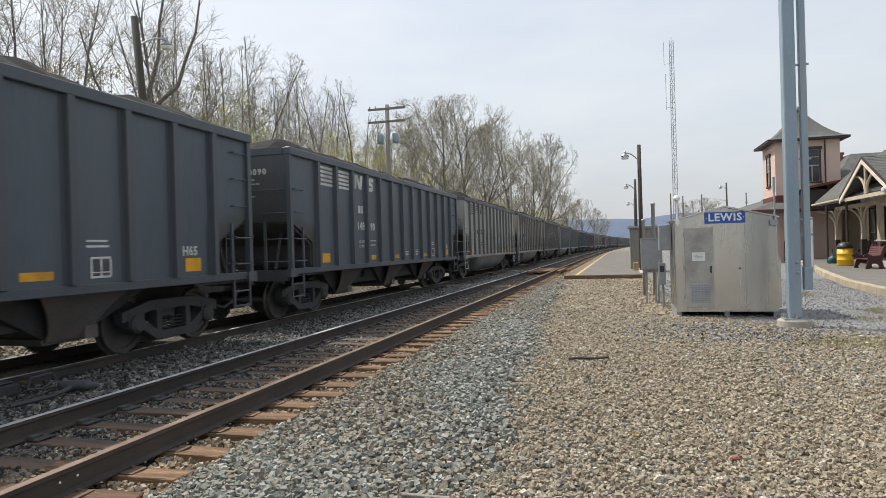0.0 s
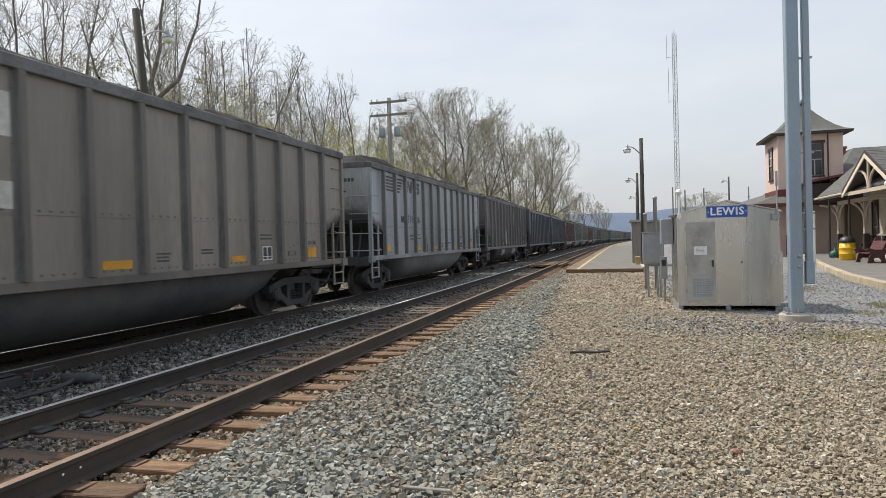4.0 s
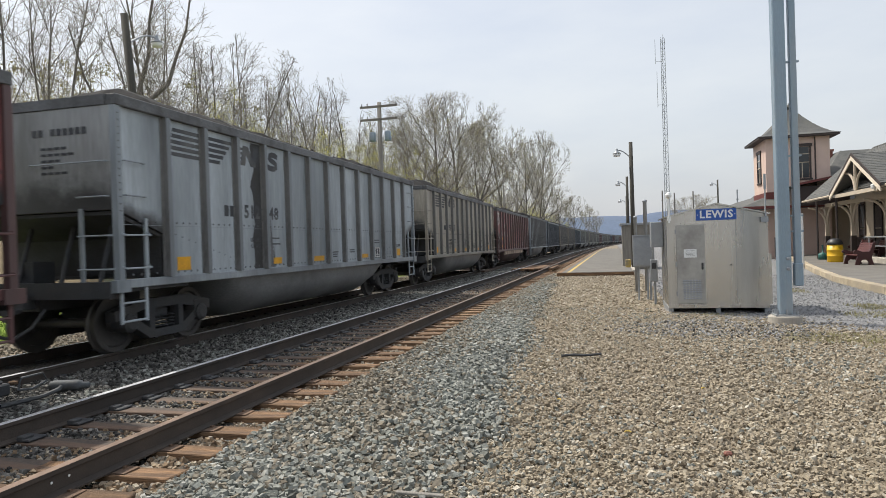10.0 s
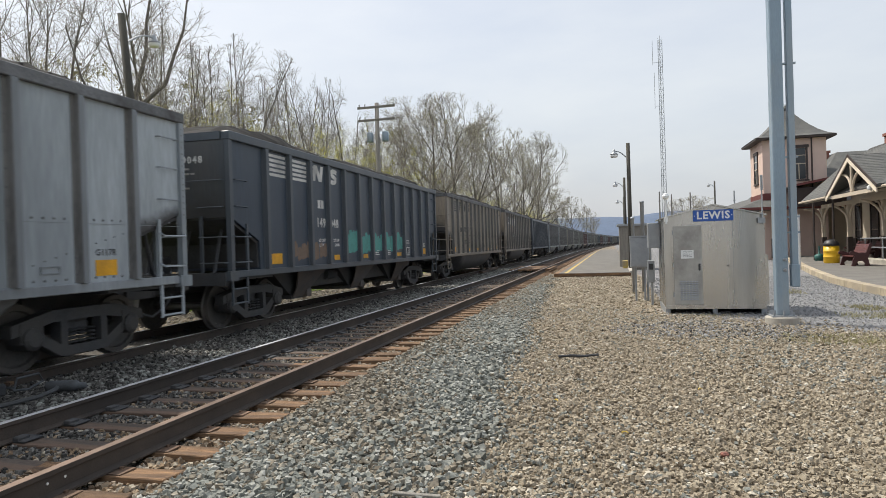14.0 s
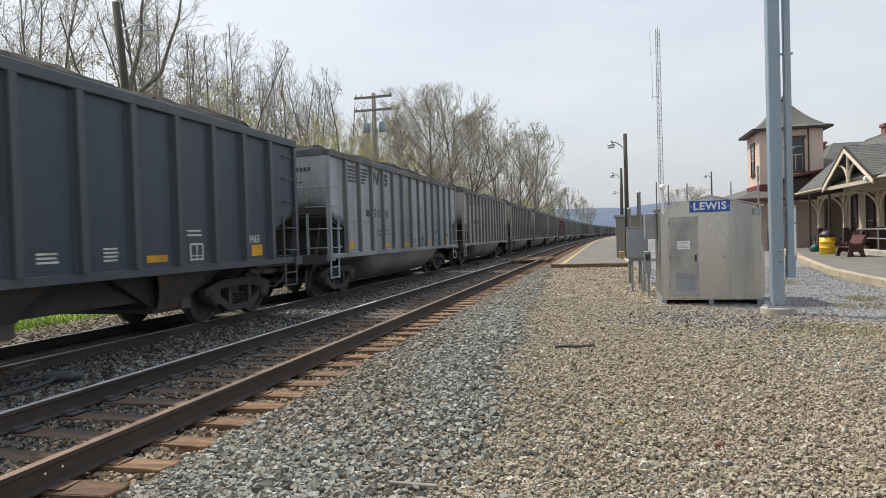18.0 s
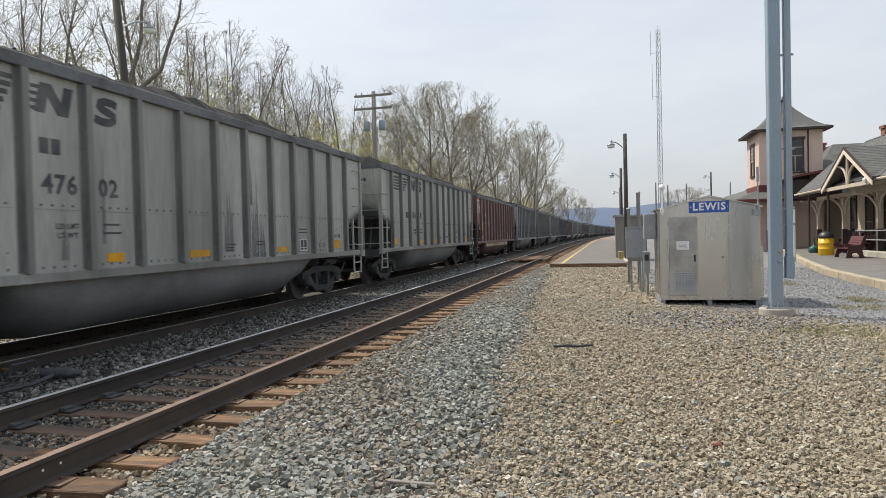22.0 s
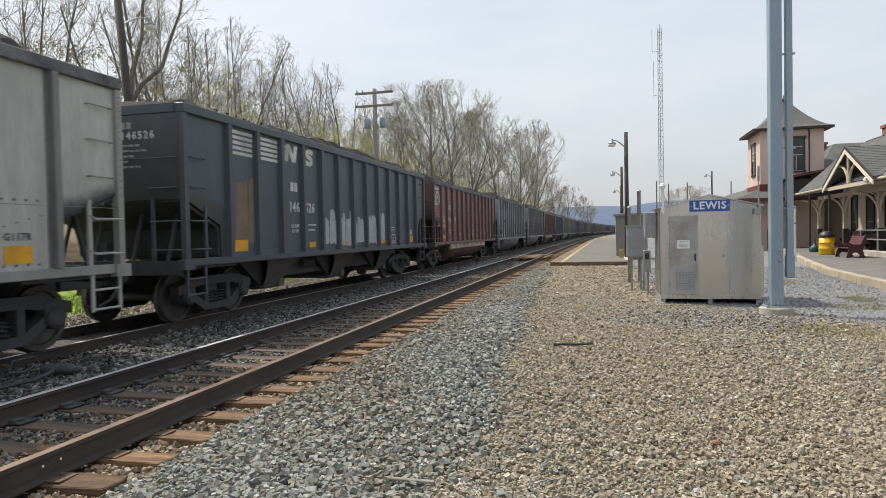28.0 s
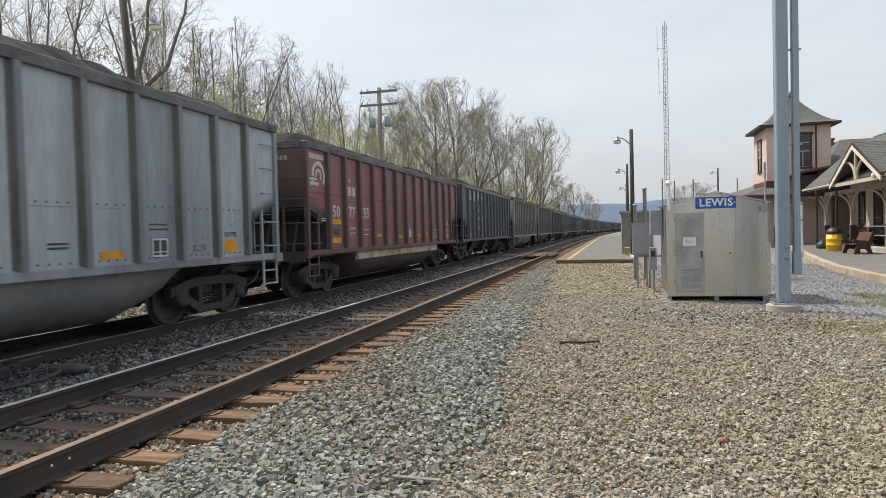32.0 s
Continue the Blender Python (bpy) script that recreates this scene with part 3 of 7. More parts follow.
gx = sorted(set([-900, -400, -160, -80, -50, -36, -28, -22, -18, -16, -14, -13, -12.4, -11.6, -10, -8, -6, -4.2, -3.8, -3.1, -2.4, -1, 2, 5, 8, 14, 25, 50, 120, 400, 900]))
gy = [-700, -400, -120, -40, -12, 0, 6, 12, 20, 32, 50, 70, 90, 110, 140, 170, 200, 240, 280, 330, 400, 500, 800, 1500, 3000]
bm = bmesh.new()
grid = [[bm.verts.new((x + (bend(min(y, 420)) if abs(x) < 100 else 0), y, ground_height(x + bend(min(y, 420)), y) if y < 420 else (0 if x > -16 else 2.0))) for x in gx] for y in gy]
for r0, r1 in zip(grid, grid[1:]):
    for k in range(len(gx) - 1):
        bm.faces.new((r0[k], r0[k + 1], r1[k + 1], r1[k]))
tagged(new("ground", meshed("ground", bm, M_GROUND)), "gravel yard beside the railway with turf beyond", "ground", "", "structure")

# ---- the two lines ----
RAIL_OUT = [(-0.07, -0.185), (0.07, -0.185), (0.07, -0.172), (0.012, -0.155), (0.012, -0.048), (0.037, -0.036), (0.037, -0.003),
            (0.030, 0.0), (-0.030, 0.0), (-0.037, -0.003), (-0.037, -0.036), (-0.012, -0.048), (-0.012, -0.155), (-0.07, -0.172)]


def rail(parent, x, z, top, label):
    ys = [-560, -300, -150, -60, -20, 0, 20, 40, 60, 80] + [80 + 15 * k for k in range(1, 27)]
    bm = bmesh.new()
    rings = [[bm.verts.new((x + bend(y) + a, y, z + b)) for a, b in RAIL_OUT] for y in ys]
    n = len(RAIL_OUT)
    for p, q in zip(rings, rings[1:]):
        for k in range(n):
            f = bm.faces.new((p[k], q[k], q[(k + 1) % n], p[(k + 1) % n]))
            f.material_index = 1 if k in (6, 7, 8) else 0
    bm.faces.new(rings[0])
    me = meshed("rail", bm, M_RAIL)
    me.materials.append(top)
    return part("rail", me, M_RAIL, parent, label)


def tie_mesh(k):
    """A tie: oil and the train's shade put into darker wood, brown at the near end."""
    rr = random.Random(k)
    bm = bmesh.new()
    box(bm, -1.34, -0.115, -0.17, 1.34, 0.115, 0)
    for x in (-0.95, -0.66, 0.05, 0.66, 0.95):
        bmesh.ops.bisect_plane(bm, geom=bm.verts[:] + bm.edges[:] + bm.faces[:], plane_co=(x, 0, 0), plane_no=(1, 0, 0))
    bmesh.ops.bisect_plane(bm, geom=bm.verts[:] + bm.edges[:] + bm.faces[:], plane_co=(0, 0.03, 0), plane_no=(0, 1, 0))
    for v in bm.verts:
        v.co += Vector((rr.uniform(-0.02, 0.02), rr.uniform(-0.008, 0.008), rr.uniform(-0.012, 0.003)))
    me = meshed("tie", bm, M_TIE, 0.008)
    me.materials.append(M_TIEDARK)
    for f in me.polygons:
        f.material_index = 1 if f.center.x < (0.05 if k % 3 == 0 else 0.66) else 0
    return me


near_line = thing("railway_track", (0, 0, 0), "near railway track with rusty rails on worn wooden ties", "railway track", "", "structure")
far_line = thing("railway_track", (0, 0, 0), "far railway track with dark ties under the coal train", "railway track", "", "structure")
rail(near_line, C1 + GAUGE / 2, RAIL1, M_DULLTOP, "rusty rail with a worn brown head")
rail(near_line, C1 - GAUGE / 2, RAIL1, M_RAILTOP, "rail with a polished bright head")
for sx in (-1, 1):
    rail(far_line, C2 + sx * GAUGE / 2, RAIL2, M_RAILTOP, "rail with a polished head")
tie_me = [tie_mesh(k) for k in range(6)]
plate_me = shared("plate", "tie_plate", lambda bm: (box(bm, -0.18, -0.085, -0.004, 0.18, 0.085, 0.005), box(bm, 0.078, 0.02, 0.005, 0.102, 0.045, 0.022),
                                                    box(bm, -0.102, -0.045, 0.005, -0.078, -0.02, 0.022)), M_PLATE)
anchor_me = shared("anchor", "rail_anchor", lambda bm: (box(bm, -0.2, -0.1, -0.004, 0.2, 0.1, 0.02), box(bm, 0.06, -0.10, 0.0, 0.14, 0.02, 0.046), box(bm, -0.13, -0.03, 0.0, -0.06, 0.08, 0.042)), M_STEELDARK, 0.008)
far_ties = []
y = -7.8
while y < 330:
    for line, c, z in ((near_line, C1, RAIL1), (far_line, C2, RAIL2)):
        jit = rng.uniform(-0.05, 0.05)
        m = pose(c + bend(y) + jit, y + rng.uniform(-0.03, 0.03), z - 0.187 + rng.uniform(-0.008, 0.004), 0, rng.uniform(-0.3, 0.3), rng.uniform(-1.2, 1.2) + heading(y))
        lim = 85 if line is near_line else 40
        if y < lim:
            t = part("tie", rng.choice(tie_me), M_TIE, line, "", m)
            if y < 26:
                for sx in (-1, 1):
                    if line is near_line and sx > 0:
                        part("tie_plate", plate_me, M_PLATE, t, "", (sx * GAUGE / 2 - jit, 0, 0.002))
                    else:
                        part("rail_anchor", anchor_me, M_STEELDARK, t, "", (sx * GAUGE / 2 - jit, 0, 0.002))
        else:
            far_ties.append(m)
    y += 0.545
bm = bmesh.new()
for m in far_ties[::1]:
    n0 = len(bm.verts)
    c = m.translation
    box(bm, c.x - 1.3, c.y - 0.11, c.z - 0.1, c.x + 1.3, c.y + 0.11, c.z)
tagged(part("ties_far_off", bm, M_TIEDARK, near_line), kind="stuff")

# loose stone: shoulder of the near line, yard, and the dirty beds between the rails
r = np.random.RandomState(3)


def scatter(n, x0, x1, y0, y1, keep, z, power=1.6):
    """Random places, denser towards the near end."""
    u = r.uniform(0, 1, n) ** power
    p = np.stack([r.uniform(x0, x1, n), y0 + (y1 - y0) * u, np.zeros(n)], -1)
    p = p[keep(p)]
    p[:, 2] = z + r.uniform(-0.016, 0.026, len(p))
    return p


def shoulder(p):
    return p[:, 0] < -1.17 - 0.062 * (p[:, 1] - 4) + 0.10 * np.sin(p[:, 1] * 1.3) + r.normal(0, 0.17, len(p))


def sized(p, lo, hi, grow):
    return (lo + (hi - lo) * r.uniform(0, 1, len(p)) ** 1.5) * (0.9 + p[:, 1] * grow)


def crib(p):
    """Between the ties."""
    m = np.mod(p[:, 1] + 7.8, 0.545)
    return (m > 0.13) & (m < 0.415)


p = scatter(70000, -3.2, -0.6, 3.3, 34, shoulder, 0.012, 2.0)
p[:, 2] += 0.03 * np.exp(-((p[:, 0] + 2.2) / 0.5) ** 2) + 0.012 * np.sin(p[:, 1] * 2.1 + p[:, 0] * 3) + r.uniform(-0.022, 0.03, len(p))
tan = np.clip(0.14 + 0.55 * np.clip((-2.0 - p[:, 0]) / 0.9, 0, 1) + 0.35 * np.sin(p[:, 1] * 0.9 + p[:, 0] * 1.7) * np.sin(p[:, 1] * 0.31), 0.06, 0.9)
stones("ballast", p, sized(p, 0.025, 0.053, 0.016), M_STONE, "coarse grey ballast stones on the shoulder of the track", "ballast", 11, M_TANSTONE, tan)
p = scatter(125000, -2.6, 6.6, 3.8, 20, lambda p: ~shoulder(p) & (p[:, 0] < 0.4 + 0.40 * p[:, 1]) & (p[:, 1] + p[:, 0] < 17.0 + r.normal(0, 0.5, len(p))), 0.0, 2.1)
stones("gravel", p, sized(p, 0.016, 0.036, 0.026), M_PEBBLE, "worn brown gravel covering the yard", "gravel", 12, M_STONE, np.clip(0.10 + 0.10 * np.sin(p[:, 0] * 1.1 + p[:, 1] * 0.5), 0.04, 0.3))
p = scatter(5200, -0.2, 3.6, 10.4, 15.6, lambda p: np.hypot((p[:, 0] - 1.75) / 1.55, (p[:, 1] - 12.95 + 0.12 * p[:, 0]) / 1.2) < 1 + r.normal(0, 0.2, len(p)), 0.012, 1.0)
stones("gravel", p, sized(p, 0.016, 0.04, 0.02), M_DIRTY, "dark patch of fine stone in the yard", "gravel", 22, M_BLUESTONE, 0.5)
p = scatter(16000, -3.2, 1.3, 17, 33, lambda p: ~shoulder(p), 0.0, 1.2)
stones("gravel", p, sized(p, 0.03, 0.075, 0.004), M_PEBBLE, "brown gravel before the platform", "gravel", 17)
p = scatter(34000, 1.2, 9.0, 8, 30, lambda p: (p[:, 1] + p[:, 0] > 16.6) & (p[:, 0] < 1.6 + 0.66 * p[:, 1]), 0.0, 1.0)
stones("gravel", p, sized(p, 0.012, 0.028, 0.02), M_BLUESTONE, "fine bluish-grey gravel round the signal shed", "gravel", 14)
# fewer brown stones on the train's side: its shade is coloured in
p = scatter(32000, -5.25, -3.82, 3.0, 40, crib, 0.03, 1.8)
stones("ballast", p, sized(p, 0.02, 0.044, 0.016), M_DIRTY, "dirty ballast between the near rails, train's shade put into its darker side", "ballast", 13, M_RUSTY, np.clip((p[:, 0] + 4.95) / 0.8, 0.12, 0.85))
p = scatter(12000, -3.72, -3.12, 2.4, 40, crib, 0.0, 1.8)
stones("ballast", p, sized(p, 0.022, 0.05, 0.016), M_RUSTY, "rust-stained ballast at the tie ends", "ballast", 16)
p = scatter(30000, -7.6, -5.35, 3.5, 45, lambda p: p[:, 0] < 0, 0.03, 1.8)
stones("ballast", p, sized(p, 0.024, 0.055, 0.016), M_DIRTY, "dirty dark ballast between the two tracks", "ballast", 15, M_STONE, np.clip(0.35 - np.abs(p[:, 0] + 6.0) * 0.6 + p[:, 1] * 0.018, 0.03, 0.75))
p = scatter(12000, -12.3, -9.3, 2.0, 34, lambda p: p[:, 0] > -11.6 + r.normal(0, 0.25, len(p)), 0.03, 1.2)
stones("ballast", p, sized(p, 0.03, 0.065, 0.012), M_TANSTONE, "pale tan gravel beyond the far track", "ballast", 18, M_DIRTY, np.clip((p[:, 0] + 9.9) / 0.5, 0.1, 0.9))

p = scatter(9000, -3.2, 6.0, -9.0, 3.9, lambda p: r.uniform(0, 1, len(p)) < 0.35 + 0.65 * np.clip((p[:, 1] + 9) / 12, 0, 1), 0.0, 0.6)
stones("gravel", p, sized(np.abs(p), 0.03, 0.06, 0.0), M_STONE, "mixed grey and brown stones round the standing place", "gravel", 21, M_PEBBLE, np.clip((p[:, 0] + 1.6) / 1.6, 0.05, 0.95), 3.0)

# ---- the coal train ----
WR = 0.457
CAR_LEN = {"hopper": 16.135, "red": 16.019, "tub": 15.88, "plain": 15.88}
BODY = {"hopper": 14.62, "red": 14.78, "tub": 14.16, "plain": 14.16}
ENDCUT = {"hopper": (2.20, 1.06, 1.74), "red": (2.17, 1.06, 1.84), "tub": (2.17, 1.02, 1.84), "plain": (2.17, 1.08, 1.82)}  # height at the end, depth, height inside
TOPS = {"hopper": 3.77, "red": 3.70, "tub": 3.82, "plain": 3.82}


def run(t):
    """How far the train has come after t seconds."""
    return 14.624 * t + 1.355 * t * t / 32 - 1.878 * t ** 3 / 1024 + 0.81 * t ** 4 / 32768


def outline(kind, h):
    """Side of the car body from the leading end: y, z."""
    zo, dp, zi = ENDCUT[kind]
    a, b, c = (h, zo), (h - dp, zi), (h - dp - 0.02, 1.14)
    top = TOPS[kind]
    return [(-a[0], top - 0.14), (-a[0], a[1]), (-b[0], b[1]), (-c[0], c[1]), (c[0], c[1]), (b[0], b[1]), (a[0], a[1]), (a[0], top - 0.14)]


def rib_places(kind):
    h = BODY[kind] / 2
    a, b, n = {"hopper": (1.32, 1.16, 12), "red": (1.16, 1.16, 12), "tub": (1.08, 1.15, 12), "plain": (1.20, 0.79, 12)}[kind]
    return [-h + a + k * (2 * h - a - b) / n for k in range(n + 1)]


def side_frame(bm):
    t = 0.09
    for pts in ([(-1.18, 0.50), (-1.18, 0.66), (-0.55, 0.80), (0.55, 0.80), (1.18, 0.66), (1.18, 0.50), (0.55, 0.64), (-0.55, 0.64)],
                [(-0.98, 0.50), (-0.42, 0.16), (0.42, 0.16), (0.98, 0.50), (0.82, 0.56), (0.36, 0.29), (-0.36, 0.29), (-0.82, 0.56)],
                [(-0.42, 0.25), (-0.30, 0.25), (-0.30, 0.70), (-0.42, 0.70)], [(0.30, 0.25), (0.42, 0.25), (0.42, 0.70), (0.30, 0.70)]):
        # split into convex quads
        n = len(pts) // 2
        for k in range(n - 1):
            prism(bm, [pts[k], pts[k + 1], pts[-k - 2], pts[-k - 1]], "x", -t, t)
    for sy in (-0.89, 0.89):
        lathe(bm, [(0.05, -0.1), (0.15, -0.1), (0.15, 0.13), (0.10, 0.17), (0.03, 0.17)], 14, "x", sy, WR)
        box(bm, -0.1, sy - 0.17, WR - 0.05, 0.1, sy + 0.17, 0.68)
    for sy in (-0.17, 0, 0.17):
        for k in range(4):
            lathe(bm, [(0.055, 0.3 + 0.055 * k), (0.085, 0.32 + 0.055 * k), (0.055, 0.34 + 0.055 * k)], 7, "z", 0, sy)


def wheelset(bm):
    for s in (-1, 1):
        prof = [(0.09, 0.68), (0.14, 0.70), (0.16, 0.735), (0.36, 0.725), (0.37, 0.70), (0.48, 0.70), (0.48, 0.725), (WR, 0.745), (WR - 0.005, 0.83), (0.38, 0.83), (0.36, 0.79), (0.15, 0.78), (0.13, 0.86), (0.09, 0.86)]
        lathe(bm, [(a, s * b) for a, b in prof], 18, "x", 0, 0)
        for k in range(3):
            a = 2 * math.pi * k / 3
            tube(bm, (s * 0.87, 0.05 * math.cos(a), 0.05 * math.sin(a)), (s * 0.9, 0.05 * math.cos(a), 0.05 * math.sin(a)), 0.014, None, 6)
    tube(bm, (-1.0, 0, 0), (1.0, 0, 0), 0.075, None, 12)


def ladder(bm):
    """Stile of the open bay with its bent rungs, and the stirrup under the sill; y runs inward from the corner."""
    box(bm, -0.02, 0.56, 1.1, 0.02, 0.62, 2.06)
    for z in (1.32, 1.8):
        pipe(bm, [(0.03, 0.04, z + 0.04), (0.1, 0.06, z), (0.1, 0.58, z), (0.02, 0.60, z + 0.05)], 0.014, 5)
    for sy in (0.05, 0.56):
        box(bm, -0.015, sy - 0.025, 0.52, 0.015, sy + 0.025, 1.06)
    for z in (0.55, 0.82):
        tube(bm, (0, 0.05, z), (0, 0.56, z), 0.018, None, 6)


def end_ladder(bm):
    """Rungs and stile on the end, beside the corner."""
    box(bm, 0.95, -0.02, 1.05, 1.01, 0.02, 2.2)
    for z in (1.32, 1.8):
        pipe(bm, [(0.98, 0, z), (0.98, -0.07, z), (1.5, -0.07, z), (1.52, 0, z)], 0.014, 5)
    for z, w in ((2.36, 0.5), (2.86, 1.3)):
        pipe(bm, [(1.46 - w, 0.02, z), (1.46 - w, -0.06, z), (1.46, -0.06, z), (1.46, 0.02, z)], 0.012, 5)


def grab(bm):
    pipe(bm, [(0, 0, 0.0), (0.07, 0.02, 0.0), (0.07, 0.42, 0.0), (0, 0.44, 0.0)], 0.012, 5)


def coupler(bm):
    box(bm, -0.09, -0.1, -0.11, 0.09, 0.62, 0.11)
    prism(bm, [(-0.2, -0.32), (0.08, -0.34), (0.2, -0.1), (0.14, 0.05), (-0.16, 0.05)], "z", -0.15, 0.15)
    pipe(bm, [(0.35, 0.25, -0.12), (0.36, 0.0, -0.35), (0.3, -0.25, -0.48), (0.2, -0.4, -0.42)], 0.025, 6)


def platform_end(bm):
    box(bm, -1.5, 0, 0.98, 1.5, 1.75, 1.06)
    box(bm, -1.52, -0.02, 0.90, 1.52, 0.1, 1.14)
    box(bm, -0.16, 0.1, 0.72, 0.16, 1.9, 0.98)
    for x in (-1.1, -0.4, 0.4, 1.1):
        tube(bm, (x, 0.25, 1.06), (x, 0.55, 2.0), 0.035, None, 6)
    box(bm, -0.55, 0.35, 1.1, -0.2, 0.75, 1.45)


def tub_body(bm, ln):
    prof = []
    for k in range(13):
        a = math.pi * k / 12
        prof.append((1.46 * math.copysign(abs(math.cos(a)) ** 0.75, math.cos(a)), 1.12 - 0.93 * math.sin(a) ** 0.75))
    rings = []
    for yy, s in ((-ln, 0.35), (-ln + 0.35, 0.75), (-ln + 1.0, 1), (ln - 1.0, 1), (ln - 0.35, 0.75), (ln, 0.35)):
        rings.append([bm.verts.new((x, yy, 1.12 - (1.12 - z) * s)) for x, z in prof])
    for p, q in zip(rings, rings[1:]):
        for k in range(12):
            bm.faces.new((p[k], p[k + 1], q[k + 1], q[k]))
    bm.faces.new(rings[0])
    bm.faces.new(rings[-1])


def chute(bm):
    """Dark inner wedge of a hopper with its gate."""
    top = [(-1.15, -1.7, 1.14), (1.15, -1.7, 1.14), (1.15, 1.7, 1.14), (-1.15, 1.7, 1.14)]
    bot = [(-0.95, -0.34, 0.44), (0.95, -0.34, 0.44), (0.95, 0.34, 0.44), (-0.95, 0.34, 0.44)]
    a, b = [bm.verts.new(v) for v in top], [bm.verts.new(v) for v in bot]
    bm.faces.new(a)
    bm.faces.new(b[::-1])
    for k in range(4):
        bm.faces.new((a[k], a[(k + 1) % 4], b[(k + 1) % 4], b[k]))
    box(bm, -1.0, -0.4, 0.36, 1.0, 0.4, 0.45)
    tube(bm, (-1.1, 0.3, 0.47), (1.1, 0.3, 0.47), 0.04, None, 8)


def chute_side(bm):
    """Outer sheet of a hopper: wide at the sill, drawn in by two curves to the gate."""
    right = [(0.34 + 0.52 * (k / 6) ** 1.7, 0.40 + 0.72 * k / 6) for k in range(7)]
    for (ya, za), (yb, zb) in zip(right, right[1:]):
        xa, xb = 1.02 + 0.42 * (za - 0.40) / 0.72, 1.02 + 0.42 * (zb - 0.40) / 0.72
        v = [bm.verts.new(p) for p in ((xa, -ya, za), (xa, ya, za), (xb, yb, zb), (xb, -yb, zb))]
        w = [bm.verts.new(p.co - Vector((0.03, 0, 0))) for p in v]
        bm.faces.new(v)
        bm.faces.new(w[::-1])
        for k in range(4):
            bm.faces.new((v[k], w[k], w[(k + 1) % 4], v[(k + 1) % 4]))
    box(bm, 0.98, 0.2, 0.38, 1.12, 0.44, 0.56)


def coal_heap(bm, h, seed, top):
    rr = random.Random(seed)
    nx, ny = 9, 66
    g = []
    for j in range(ny + 1):
        yy = -h + 0.08 + (2 * h - 0.16) * j / ny
        row = []
        for i in range(nx + 1):
            xx = -1.5 + 3.0 * i / nx
            edge = min(1, (1.5 - abs(xx)) / 0.7) * min(1, (h - abs(yy)) / 1.2)
            z = top - 0.12 + (0.42 + 0.03 * (seed % 3)) * max(0, edge) ** 0.7 + 0.24 * edge * noise.noise((xx * 0.7, yy * 0.45, seed)) + rr.uniform(-0.035, 0.035)
            row.append(bm.verts.new((xx + rr.uniform(-0.05, 0.05), yy, z)))
        g.append(row)
    for a, b in zip(g, g[1:]):
        for i in range(nx):
            bm.faces.new((a[i], a[i + 1], b[i + 1], b[i]))


def lump_heap(h, seed, top):
    """Coal lumps lying on the load, as one mesh."""
    key = ("lumps", round(h, 2), seed, top)
    if key not in KEPT:
        rr = np.random.RandomState(seed)
        n = 300
        x = rr.uniform(-0.5, 1.0, n)
        yy = rr.uniform(-h + 0.15, h - 0.15, n)
        edge = np.minimum(1, (1.55 - np.abs(x)) / 0.7) * np.minimum(1, (h - np.abs(yy)) / 1.2)
        z = top - 0.14 + 0.43 * np.clip(edge, 0, 1) ** 0.7
        ob = stones("coal_lumps", np.stack([x, yy, z], -1), rr.uniform(0.03, 0.05, n), M_COAL, "", "", seed, near=-99)
        KEPT[key] = ob.data
        bpy.data.objects.remove(ob)
    return KEPT[key]




def marks(parent, name, bm, mat):
    """Rows of writing too small to read."""
    return tagged(part(name, bm, mat, parent), kind="stuff")


def mark(parent, name, bm, mat, label=""):
    return part(name, bm, mat, parent, label)


def flat(bm, y0, z0, y1, z1, x=1.545, skew=0.0):
    v = [bm.verts.new(p) for p in ((x, y0, z0), (x, y1, z0), (x, y1 + skew, z1), (x, y0 + skew, z1))]
    w = [bm.verts.new(p) for p in ((x + 0.005, y0, z0), (x + 0.005, y1, z0), (x + 0.005, y1 + skew, z1), (x + 0.005, y0 + skew, z1))]
    bm.faces.new(v[::-1])
    bm.faces.new(w)
    for k in range(4):
        bm.faces.new((v[k], v[(k + 1) % 4], w[(k + 1) % 4], w[k]))


def words(parent, text, height, y, z, mat, label=""):
    return tagged(part("stencil", lettering(text, height, mat), mat, parent, label, pose(1.548, y, z, 90, 0, 90)), kind="stuff")


def digits(parent, text, height, y, z, mat):
    """Numbers, one stencilled digit at a time."""
    for k, c in enumerate(text):
        part("digit", lettering(c, height, mat), mat, parent, "", pose(1.548, y + (k - (len(text) - 1) / 2) * height * 0.8, z, 90, 0, 90))


def small_lines(bm, y0, z0, rows, width, step=0.055):
    rr = random.Random(int(y0 * 100))
    for k in range(rows):
        flat(bm, y0, z0 - step * k, y0 + width * rr.uniform(0.7, 1.0), z0 - step * k + 0.028)


WHEELS = []


